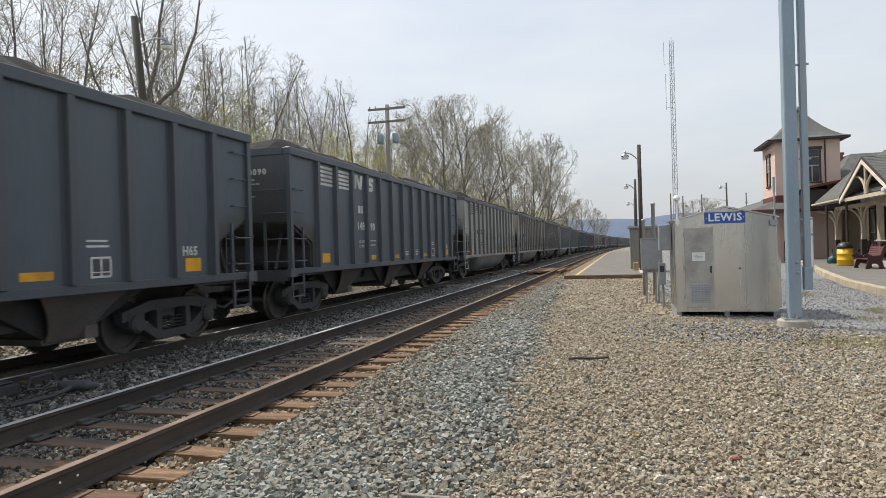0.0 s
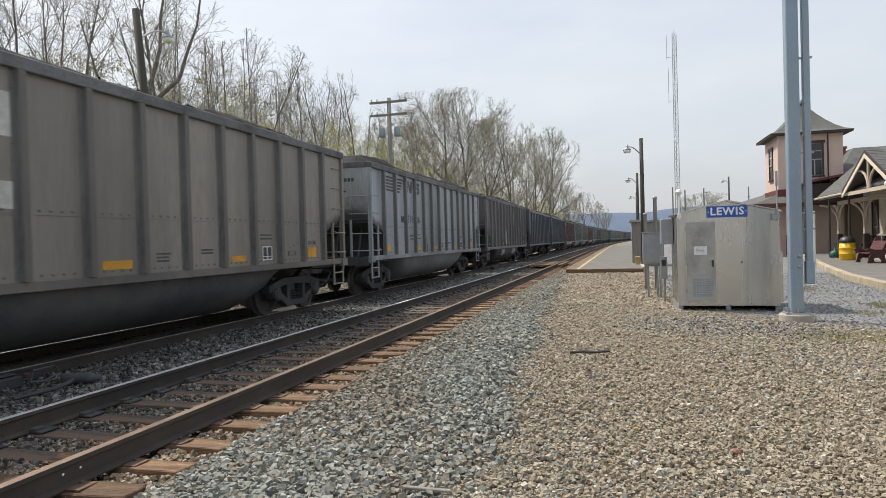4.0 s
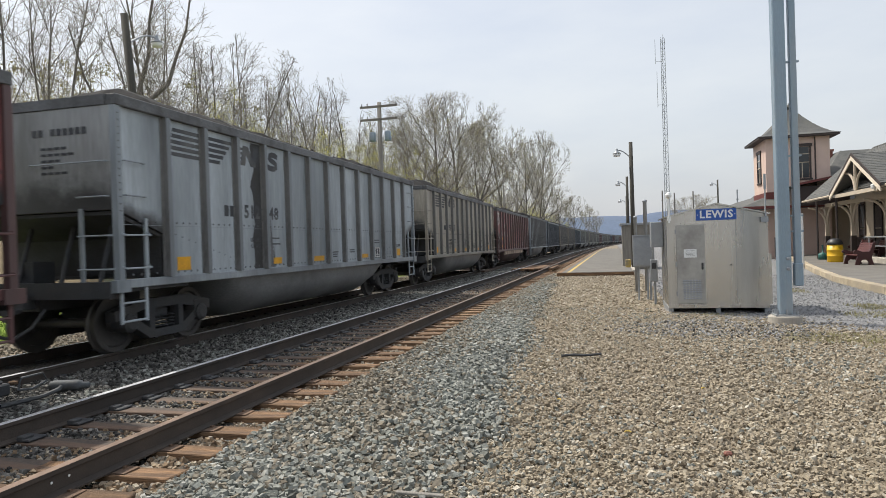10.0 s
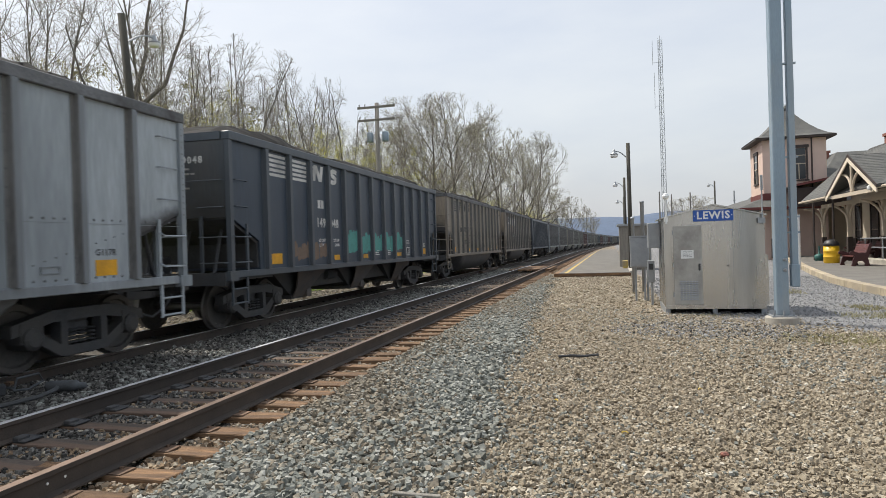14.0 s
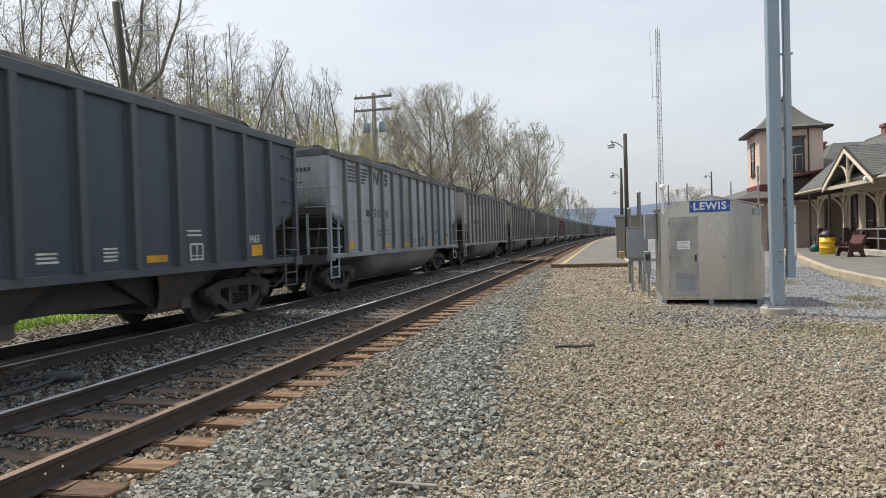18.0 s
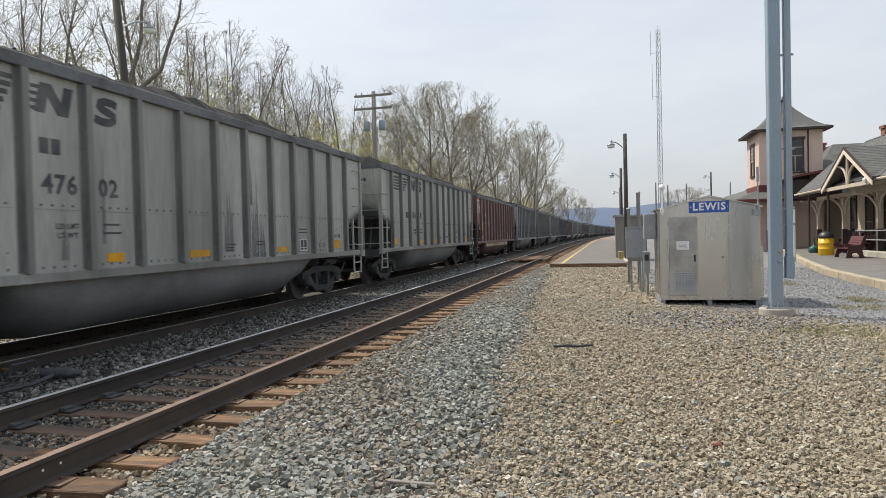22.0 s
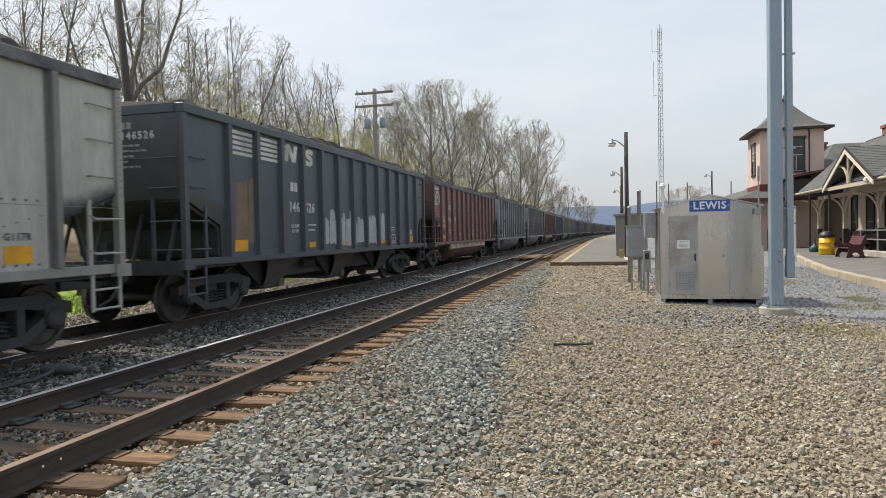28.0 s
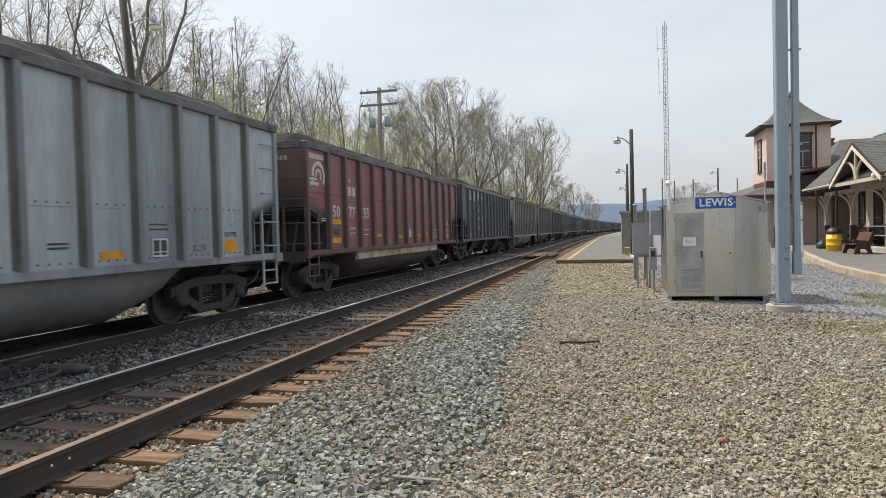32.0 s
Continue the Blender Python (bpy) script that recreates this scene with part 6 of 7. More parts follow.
for x in (-0.42, 0.52):
    bm = bmesh.new()
    lathe(bm, [(0.18, 7.72), (0.2, 7.75), (0.2, 8.22), (0.16, 8.28), (0.05, 8.31)], 14, "z", x, -0.1)
    part("transformer", bm, M_BLUEPOLE, up, "", None, 0, True)
bm = bmesh.new()
tube(bm, (-13, 92, 0), (-13, 92, 10.5), 0.15, 0.11, 8)
box(bm, -14.0, 91.8, 9.9, -12.0, 91.9, 10.0)
solo("utility_pole", bm, M_GREYWOOD, "grey wooden utility pole with one crossarm", "utility pole")
for x in (-1.05, -0.7, 0.7, 1.05):
    pts = []
    for k in range(13):
        u = k / 12
        pts.append((-13 + x, 35.8 + (91.8 - 35.8) * u, 9.82 + 0.25 * u - 1.0 * 4 * u * (1 - u) * 0.35))
    bm = bmesh.new()
    pipe(bm, pts, 0.008, 3)
    solo("overhead_wire", bm, M_STEELDARK, "thin overhead wire between the poles", "wire", None, "overhead wires")

# ---- radio mast and small masts ----
TX, TY = 7.0, 90.0
rm = thing("radio_mast", (TX, TY, 0), "tall slender lattice radio mast with whip antennas", "radio mast")
corners = [(0.36 * math.cos(a), 0.36 * math.sin(a)) for a in (math.pi / 2, math.pi * 7 / 6, math.pi * 11 / 6)]
for cx, cy in corners:
    bm = bmesh.new()
    tube(bm, (cx, cy, 0), (cx * 0.8, cy * 0.8, 27.9), 0.035, None, 6)
    part("leg", bm, M_GALV, rm)
bm = bmesh.new()
z = 0.4
while z < 27.6:
    s = 1 - 0.2 * z / 27.9
    for k in range(3):
        a, b = corners[k], corners[(k + 1) % 3]
        tube(bm, (a[0] * s, a[1] * s, z), (b[0] * s, b[1] * s, z), 0.016, None, 4, False)
        tube(bm, (a[0] * s, a[1] * s, z), (b[0] * s, b[1] * s, z + 0.75), 0.016, None, 4, False)
    z += 0.75
tagged(part("lattice", bm, M_GALV, rm), kind="stuff")
for z0, z1, off in ((24.7, 27.9, -0.95), (19.0, 23.7, -0.8), (27.0, 28.5, 0.0)):
    bm = bmesh.new()
    tube(bm, (off, 0, z0), (off, 0, z1), 0.03, None, 5)
    if off:
        tube(bm, (off, 0, z0 + 0.3), (0, 0, z0 + 0.3), 0.025, None, 5)
    part("whip_antenna", bm, M_GALV, rm)
for x, y, h in ((6.4, 90, 8.05), (7.9, 90, 7.65), (10.2, 90, 7.75), (15.5, 90, 7.7)):
    bm = bmesh.new()
    tube(bm, (0, 0, 0), (0, 0, h), 0.11, 0.08, 8)
    box(bm, -0.14, -0.05, h - 1.3, 0.14, 0.05, h - 1.2)
    solo("street_pole", bm, M_GALV if x > 15 else M_GREYWOOD, "slim pole standing in the lot behind the shed", "pole", (x, y, 0), "slim poles")

# ---- station ----
st = thing("station_building", (0, 0, 0), "old cream and maroon railway station with a square tower", "station")


def hip_roof(bm, x0, x1, y0, y1, z0, z1, inset_x, inset_y, thick=0.14):
    """A hipped roof: eave rectangle and a smaller top one."""
    e = [(x0, y0), (x1, y0), (x1, y1), (x0, y1)]
    tpt = [(x0 + inset_x, y0 + inset_y), (x1 - inset_x, y0 + inset_y), (x1 - inset_x, y1 - inset_y), (x0 + inset_x, y1 - inset_y)]
    lo = [bm.verts.new((*p, z0 - thick)) for p in e]
    a = [bm.verts.new((*p, z0)) for p in e]
    b = [bm.verts.new((*p, z1)) for p in tpt]
    bm.faces.new(lo[::-1])
    bm.faces.new(b)
    for k in range(4):
        bm.faces.new((lo[k], lo[(k + 1) % 4], a[(k + 1) % 4], a[k]))
        bm.faces.new((a[k], a[(k + 1) % 4], b[(k + 1) % 4], b[k]))


# tower
TX0, TX1, TY0, TY1 = 10.95, 15.15, 52.0, 56.2
bm = bmesh.new()
box(bm, TX0, TY0, 0, TX1, TY1, 8.9)
tower = part("tower", bm, M_PINKWALL, st, "square pale pink stucco tower")
bm = bmesh.new()
n = 5
rings = []
for k in range(n + 1):
    u = k / n
    z = 8.86 + 2.2 * (u ** 1.55)
    w = (1 - u) * 2.68 + 0.28 * u
    rings.append([bm.verts.new(((TX0 + TX1) / 2 + sx * w, (TY0 + TY1) / 2 + sy * w, z)) for sx, sy in ((-1, -1), (1, -1), (1, 1), (-1, 1))])
for p, q in zip(rings, rings[1:]):
    for k in range(4):
        bm.faces.new((p[k], p[(k + 1) % 4], q[(k + 1) % 4], q[k]))
bm.faces.new(rings[0][::-1])
bm.faces.new(rings[-1])
part("tower_roof", bm, M_SLATE, st, "flared slate tower roof")
bm = bmesh.new()
w = 2.64
box(bm, 13.05 - w, 54.1 - w, 8.72, 13.05 + w, 54.1 + w, 8.85)
part("tower_cornice", bm, M_DARKTRIM, st)
bm = bmesh.new()
lathe(bm, [(0.22, 11.0), (0.3, 11.06), (0.12, 11.12), (0.2, 11.3), (0.05, 11.5), (0.01, 11.65)], 10, "z", 13.05, 54.1)
part("finial", bm, M_SLATE, st)
bm = bmesh.new()
box(bm, TX0 - 0.06, TY0 - 0.06, 4.2, TX1 + 0.06, TY1 + 0.06, 4.85)
part("tower_band", bm, M_MAROON, st, "maroon band round the tower's foot")
bm = bmesh.new()
box(bm, TX1 - 1.0, TY0 - 0.08, 4.9, TX1 - 0.92, TY0, 8.7)
part("downpipe", bm, M_DARKTRIM, st)


def sash(parent, x, y, z, w, h, face):
    """A tall sash window in a wall facing -y (face 'y') or -x (face 'x')."""
    turn = pose(x, y, z, 0, 0, 0 if face == "y" else -90)
    bm = bmesh.new()
    for a in ((-w / 2 - 0.12, -0.07, -0.1, -w / 2, 0.06, h + 0.1), (w / 2, -0.07, -0.1, w / 2 + 0.12, 0.06, h + 0.1), (-w / 2 - 0.2, -0.1, h, w / 2 + 0.2, 0.06, h + 0.2), (-w / 2 - 0.18, -0.1, -0.12, w / 2 + 0.18, 0.06, 0)):
        box(bm, *a)
    win = part("window", bm, M_DARKTRIM, parent, "tall dark-framed sash window", turn)
    for k in range(2):
        bm = bmesh.new()
        box(bm, -w / 2 + 0.03, -0.02 - 0.02 * k, 0.04 + k * h / 2, w / 2 - 0.03, 0.0 - 0.02 * k, (k + 1) * h / 2 - 0.04)
        part("pane", bm, M_GLASS, win)
    bm = bmesh.new()
    box(bm, -w / 2, -0.05, h / 2 - 0.03, w / 2, 0.02, h / 2 + 0.03)
    box(bm, -0.03, -0.048, 0.03, 0.03, 0.018, h / 2 - 0.03)
    box(bm, -w / 2, -0.048, h * 0.75, w / 2, 0.018, h * 0.75 + 0.05)
    part("sash_bar", bm, M_CREAMWALL, win)
    return win


sash(st, 13.33, TY0, 5.75, 0.95, 2.3, "y")
sash(st, TX0, 54.1, 5.7, 1.0, 2.2, "x")
# main block behind the tower
bm = bmesh.new()
box(bm, 11.5, 53.0, 0, 24, 84, 3.6)
part("main_wall", bm, M_CREAMWALL, st)
bm = bmesh.new()
hip_roof(bm, 8.9, 26, 50.5, 87, 3.75, 5.6, 5.0, 4.5)
part("main_roof", bm, M_SLATE, st)
bm = bmesh.new()
hip_roof(bm, 14.6, 30, 53.5, 84, 5.0, 8.3, 3.2, 5.0)
part("upper_roof", bm, M_SLATE, st)
bm = bmesh.new()
box(bm, 8.8, 50.4, 3.6, 26.1, 50.52, 3.8)
box(bm, 8.8, 50.4, 3.6, 8.92, 87, 3.8)
part("gutter", bm, M_MAROON, st, "maroon gutter")
# nearer wing: a porch roof along the track, broken by one broad gable that faces the line
WX, EX, EZ, PITCH = 16.0, 11.75, 3.86, 0.665      # wall, eave, eave height, slope of the roof


def roof_z(x):
    return EZ + PITCH * (x - EX)


bm = bmesh.new()
box(bm, WX, 20.0, 0, 26, 50.0, 4.6)
part("wing_wall", bm, M_CREAMWALL, st, "cream boarded wall under the porch")
bm = bmesh.new()
box(bm, WX - 0.03, 20.0, 0.2, WX, 50.0, 1.42)
part("wainscot", bm, M_DARKTRIM, st, "dark wainscot along the wall")
bm = bmesh.new()
box(bm, WX - 0.06, 20.0, 1.42, WX - 0.0, 50.0, 1.5)
part("dado_rail", bm, M_CREAMWALL, st)
for k, (y, w, tall) in enumerate(((48.6, 0.9, True), (45.9, 1.1, True), (43.2, 0.75, False), (40.6, 1.15, True), (37.8, 0.9, False), (34.6, 1.1, True), (31.0, 1.0, True))):
    bm = bmesh.new()
    for a in ((-w / 2 - 0.1, 0.3 if tall else 1.5, -w / 2, 3.6), (w / 2, 0.3 if tall else 1.5, w / 2 + 0.1, 3.6), (-w / 2 - 0.1, 3.6, w / 2 + 0.1, 3.74), (-w / 2, 0.2 if tall else 1.5, w / 2, 0.3 if tall else 1.6)):
        box(bm, WX - 0.09, y + a[0], a[1], WX - 0.031, y + a[2], a[3])
    opening = part("door" if tall else "window", bm, M_DARKTRIM, st, "tall dark-framed door" if tall else "dark-framed window")
    for j in range(2):
        bm = bmesh.new()
        z0 = (0.3 if tall else 1.6) + j * (1.65 if tall else 1.0)
        box(bm, WX - 0.06, y - w / 2 + 0.02, z0 + 0.03, WX - 0.034, y + w / 2 - 0.02, z0 + (1.62 if tall else 0.97))
        part("pane", bm, M_GLASS, opening)
bm = bmesh.new()
RX = 17.0
v = [bm.verts.new(p) for p in ((EX, 20, EZ), (EX, 45.6, EZ), (15.5, 50.2, roof_z(15.5)), (RX, 49.4, roof_z(RX)), (RX, 20, roof_z(RX)))]
w = [bm.verts.new(p.co - Vector((0, 0, 0.16))) for p in v]
bm.faces.new(v)
bm.faces.new(w[::-1])
for k in range(5):
    bm.faces.new((v[k], w[k], w[(k + 1) % 5], v[(k + 1) % 5]))
part("porch_roof", bm, M_SLATE, st, "grey slate roof over the porch")
bm = bmesh.new()
prism(bm, [(RX, roof_z(RX)), (RX, roof_z(RX) - 0.16), (24.4, 3.2), (24.4, 3.36)], "y", 20, 49.4)
part("rear_roof", bm, M_SLATE, st)
bm = bmesh.new()
prism(bm, [(RX - 0.14, roof_z(RX) - 0.05), (RX, roof_z(RX) + 0.05), (RX + 0.14, roof_z(RX) - 0.05)], "y", 20, 49.3)
part("ridge_cap", bm, M_SLATE, st)
# courses of slate, each standing a little proud of the one above
for k in range(24):
    x0 = EX + 0.2175 * k
    bm = bmesh.new()
    far = min(49.4, 45.5 + (x0 - EX) * 1.2)
    prism(bm, [(x0 - 0.02, roof_z(x0 - 0.02) + 0.006), (x0 - 0.02, roof_z(x0 - 0.02) + 0.022), (x0 + 0.2175, roof_z(x0 + 0.2175) + 0.008), (x0 + 0.2175, roof_z(x0 + 0.2175) + 0.002)], "y", 20, far)
    part("slate_course", bm, M_SLATE, st)
bm = bmesh.new()
pipe(bm, [(EX - 0.07, 45.7, EZ - 0.10), (EX - 0.07, 40.35, EZ - 0.08)], 0.065)
part("gutter", bm, M_CREAMWALL, st, "cream gutter along the eave")
bm = bmesh.new()
pipe(bm, [(EX - 0.07, 33.25, EZ - 0.08), (EX - 0.07, 20.2, EZ - 0.10)], 0.065)
part("gutter", bm, M_CREAMWALL, st, "cream gutter along the eave")
# soffit boards and the beam on the posts
bm = bmesh.new()
prism(bm, [(EX + 0.05, EZ - 0.17), (EX + 0.05, EZ - 0.21), (WX, roof_z(WX) - 0.45), (WX, roof_z(WX) - 0.41)], "y", 20.1, 45.2)
part("soffit", bm, M_CREAMWALL, st, "cream boarded soffit")
bm = bmesh.new()
box(bm, 12.82, 20.1, 3.34, 12.98, 45.3, 3.56)
part("porch_beam", bm, M_CREAMWALL, st)
# the gable
GY, GH, GX0, GZ0, GZ1 = 36.0, 3.36, 11.45, 3.74, 5.44
GM = (GZ1 - GZ0) / GH
for s_ in (-1, 1):
    bm = bmesh.new()
    xe = EX + (GZ1 - EZ) / PITCH + 0.1
    a = [bm.verts.new(p) for p in ((GX0, GY, GZ1), (xe, GY, GZ1), (EX + 0.02, GY + s_ * GH, GZ0 + 0.05), (GX0, GY + s_ * GH, GZ0))]
    b = [bm.verts.new(p.co + Vector((0, 0, 0.13))) for p in a]
    bm.faces.new(a)
    bm.faces.new(b[::-1])
    for k in range(4):
        bm.faces.new((a[k], b[k], b[(k + 1) % 4], a[(k + 1) % 4]))
    part("gable_roof", bm, M_SLATE, st)
    for k in range(18):
        y0, y1 = GH * k / 18 - 0.02, GH * (k + 1) / 18
        bm = bmesh.new()
        xr = EX + (GZ1 - GM * y1 - EZ) / PITCH
        prism(bm, [(GY + s_ * y0, GZ1 + 0.134 - GM * y0), (GY + s_ * y1, GZ1 + 0.136 - GM * y1), (GY + s_ * y1, GZ1 + 0.152 - GM * y1), (GY + s_ * y0, GZ1 + 0.138 - GM * y0)], "x", GX0 - 0.01, max(GX0 + 0.3, xr + 0.1))
        part("slate_course", bm, M_SLATE, st)
    bm = bmesh.new()
    prism(bm, [(GY, GZ1 + 0.02), (GY + s_ * (GH + 0.12), GZ0 - 0.04), (GY + s_ * (GH + 0.12), GZ0 - 0.24), (GY, GZ1 - 0.18)], "x", GX0 - 0.06, GX0 - 0.004)
    part("barge_board", bm, M_PALECREAM, st, "pale cream barge board")
    bm = bmesh.new()
    prism(bm, [(GY, GZ1 + 0.19), (GY + s_ * (GH + 0.14), GZ0 + 0.13), (GY + s_ * (GH + 0.14), GZ0 - 0.03), (GY, GZ1 + 0.03)], "x", GX0 - 0.05, GX0 - 0.011)
    part("verge_edge", bm, M_DARKTRIM, st, "dark slate edge of the gable")
bm = bmesh.new()
prism(bm, [(GY - GH + 0.45, GZ0 - 0.0), (GY + GH - 0.45, GZ0 - 0.0), (GY, GZ1 - 0.22)], "x", 12.9, 12.98)
part("gable_wall", bm, M_CREAMWALL, st, "cream boarded gable end")
bm = bmesh.new()
box(bm, GX0 + 0.05, GY - GH + 0.5, 3.58, GX0 + 0.2, GY + GH - 0.5, 3.76)
tube(bm, (GX0 + 0.12, GY, 3.7), (GX0 + 0.12, GY, 5.35), 0.08)
for s_ in (-1, 1):
    pipe(bm, [(GX0 + 0.12, GY + s_ * (0.1 + 1.3 * (1 - math.cos(math.pi / 2 * k / 6))), 3.8 + 0.95 * math.sin(math.pi / 2 * k / 6)) for k in range(7)], 0.06)
part("gable_truss", bm, M_CREAMWALL, st)
bm = bmesh.new()
lathe(bm, [(0.05, 0.0), (0.10, 0.06), (0.10, 0.18), (0.03, 0.24)], 10)
part("porch_lamp", bm, M_SIGNW, st, "white flood lamp under the gable", (GX0 - 0.02, GY - GH + 0.75, 3.66))
# low roof with maroon edges at the foot of the tower
bm = bmesh.new()
prism(bm, [(12.0, 5.02), (15.6, 5.66), (15.6, 5.74), (12.0, 5.10)], "y", 49.4, 52.0)
part("lower_roof", bm, M_SLATE, st)
bm = bmesh.new()
prism(bm, [(11.95, 5.0), (15.65, 5.66), (15.65, 5.82), (11.95, 5.16)], "y", 49.28, 49.4)
part("fascia", bm, M_MAROON, st, "maroon roof edge")
bm = bmesh.new()
box(bm, 12.2, 49.6, 3.7, 15.6, 52.0, 5.0)
part("attic_wall", bm, M_DARKTRIM, st)
for x, y in ((11.72, 42.9), (11.72, 39.4), (9.6, 52.0)):
    bm = bmesh.new()
    tube(bm, (x, y, 0.15), (x, y, 3.6), 0.06)
    part("downpipe", bm, M_DARKTRIM, st)


def porch_post(x, y, brace=True):
    bm = bmesh.new()
    box(bm, x - 0.1, y - 0.1, 0.15, x + 0.1, y + 0.1, 3.34)
    post = part("porch_post", bm, M_CREAMWALL, st)
    bm = bmesh.new()
    box(bm, x - 0.13, y - 0.13, 0.14, x + 0.13, y + 0.13, 1.55)
    part("foot", bm, M_DARKTRIM, post, "dark painted foot of the post")
    for ex, ey in ((0, -1), (0, 1), (-1, 0)) if brace else ():
        bm = bmesh.new()
        pts = [(x + ex * (0.08 + 0.95 * (1 - math.cos(math.pi / 2 * k / 6))), y + ey * (0.08 + 0.95 * (1 - math.cos(math.pi / 2 * k / 6))), 2.35 + 0.98 * math.sin(math.pi / 2 * k / 6)) for k in range(7)]
        pipe(bm, pts, 0.06, 6)
        part("bracket", bm, M_CREAMWALL, post)


for x, y in ((12.9, 40.7), (12.9, 35.9), (12.9, 31.1), (12.9, 45.2)):
    porch_post(x, y)
porch_post(11.2, 50.5, False)
for x, y, z in ((17.3, 46.4, 7.95), (17.2, 60.0, 8.6)):
    bm = bmesh.new()
    box(bm, x - 0.4, y - 0.3, 4.5, x + 0.4, y + 0.3, z)
    box(bm, x - 0.48, y - 0.38, z - 0.18, x + 0.48, y + 0.38, z)
    part("chimney", bm, M_BRICK, st, "red brick chimney")
bm = bmesh.new()
box(bm, WX - 0.13, 35.4, 1.95, WX - 0.05, 37.0, 2.5)
part("wall_sign", bm, M_MAROON, st, "maroon sign board")

# pavement round the station
pav = thing("pavement", (0, 0, 0), "concrete and asphalt pavement round the station", "pavement", "", "structure")
kerb = [(7.02, 12.0), (7.0, 18.5), (7.1, 21.5), (7.4, 25.5), (8.3, 31.0), (9.3, 36.5), (10.6, 43.0), (12.6, 56.0)]
bm = bmesh.new()
outl = [(x + 0.28, y) for x, y in kerb] + [(60, 56.0), (60, 12.0)]
prism(bm, outl, "z", -0.05, 0.218)
part("slab", bm, M_ASPH, pav)
for (xa, ya), (xb, yb) in zip(kerb, kerb[1:]):
    n = max(2, int((yb - ya) / 1.6))
    for k in range(n):
        u0, u1 = k / n, (k + 1) / n - 0.008
        bm = bmesh.new()
        ax, ay, bx, by = xa + (xb - xa) * u0, ya + (yb - ya) * u0, xa + (xb - xa) * u1, ya + (yb - ya) * u1
        prism(bm, [(ax, ay), (ax + 0.28, ay), (bx + 0.28, by), (bx, by)], "z", -0.05, 0.222)
        part("kerb_stone", bm, M_KERB, pav, "", None, 0.012)

# platform furniture
bn = thing("litter_bin", (11.1, 37.75, 0.218), "yellow plastic drum bin with a black lid", "litter bin")
bm = bmesh.new()
lathe(bm, [(0.34, 0), (0.37, 0.05), (0.37, 0.3), (0.39, 0.32), (0.37, 0.34), (0.37, 0.6), (0.39, 0.62), (0.37, 0.64), (0.36, 0.9)], 20)
part("drum", bm, M_BIN, bn, "", None, 0, True)
bm = bmesh.new()
lathe(bm, [(0.38, 0.9), (0.37, 1.0), (0.28, 1.15), (0.14, 1.22), (0.02, 1.23)], 20)
part("lid", bm, M_BLACKP, bn, "", None, 0, True)
ash = thing("ash_stand", (11.6, 41.6, 0.218), "green litter stand with a slim neck", "litter bin")
bm = bmesh.new()
lathe(bm, [(0.24, 0), (0.25, 0.3), (0.18, 0.36), (0.04, 0.42), (0.04, 0.8), (0.07, 0.84)], 14)
part("body", bm, M_GREENP, ash, "", None, 0, True)


def bench(x, y, turn):
    b = thing("bench", pose(x, y, 0.218, 0, 0, turn), "dark maroon slatted bench with scrolled cast ends", "bench", "benches by the station")
    for k in range(5):
        bm = bmesh.new()
        box(bm, -0.75, 0.02 + 0.1 * k, 0.43, 0.75, 0.1 + 0.1 * k, 0.465)
        part("seat_slat", bm, M_BENCHW, b)
    for k in range(5):
        bm = bmesh.new()
        z = 0.52 + 0.1 * k
        prism(bm, [(0.50 + 0.04 * k, z), (0.53 + 0.04 * k, z), (0.565 + 0.04 * k, z + 0.085), (0.535 + 0.04 * k, z + 0.085)], "x", -0.75, 0.75)
        part("back_slat", bm, M_BENCHW, b)
    # each end is one flat casting: foot, leg, arm with a scroll, and the back's rising post
    side = [(-0.06, 0.0), (0.14, 0.0), (0.12, 0.12), (0.24, 0.24), (0.40, 0.24), (0.50, 0.12), (0.48, 0.0), (0.72, 0.0), (0.66, 0.16), (0.62, 0.34),
            (0.70, 0.62), (0.80, 0.98), (0.76, 1.06), (0.69, 1.02), (0.58, 0.68), (0.50, 0.60), (0.24, 0.60), (0.08, 0.68), (-0.04, 0.69), (-0.12, 0.62),
            (-0.10, 0.54), (0.02, 0.52), (0.08, 0.44), (0.02, 0.30)]
    for sx in (-0.76, 0.76):
        bm = bmesh.new()
        prism(bm, side, "x", sx - 0.04, sx + 0.04)
        part("end_frame", bm, M_CASTIRON, b)


bench(10.72, 34.3, -90)
bench(14.6, 43.0, -90)
bench(14.6, 46.0, -90)
bm = bmesh.new()
tube(bm, (0, 0, 0), (0, 0, 2.75), 0.09, None, 12)
solo("sign_post", bm, M_SIGNW, "white round post by the kerb", "post", (9.12, 36.0, 0.0))
rl = thing("hand_rail", (0, 0, 0.46), "grey pipe railing along the station terrace", "railing")
for y in (37.4, 35.2, 33.0, 30.8, 28.6):
    bm = bmesh.new()
    tube(bm, (12.55, y, 0), (12.55, y, 1.0), 0.03)
    part("post", bm, M_GALV, rl)
for z in (0.55, 1.0):
    bm = bmesh.new()
    tube(bm, (12.55, 38.0, z), (12.55, 26, z), 0.028)
    part("rail", bm, M_GALV, rl)
bm = bmesh.new()
pipe(bm, [(-0.02, 0, 0), (0.0, 0, 0.45), (0.1, -0.12, 0.62), (0.3, -0.4, 0.66)], 0.03)
part("hand_loop", bm, M_SIGNW, rl, "pale bent handrail end", (12.0, 32.2, -0.24))
bm = bmesh.new()
box(bm, 12.2, 20.0, 0.14, 12.8, 37.9, 0.46)
solo("low_wall", bm, M_CONC, "low concrete step wall by the station", "wall", None, bevel=0.02)

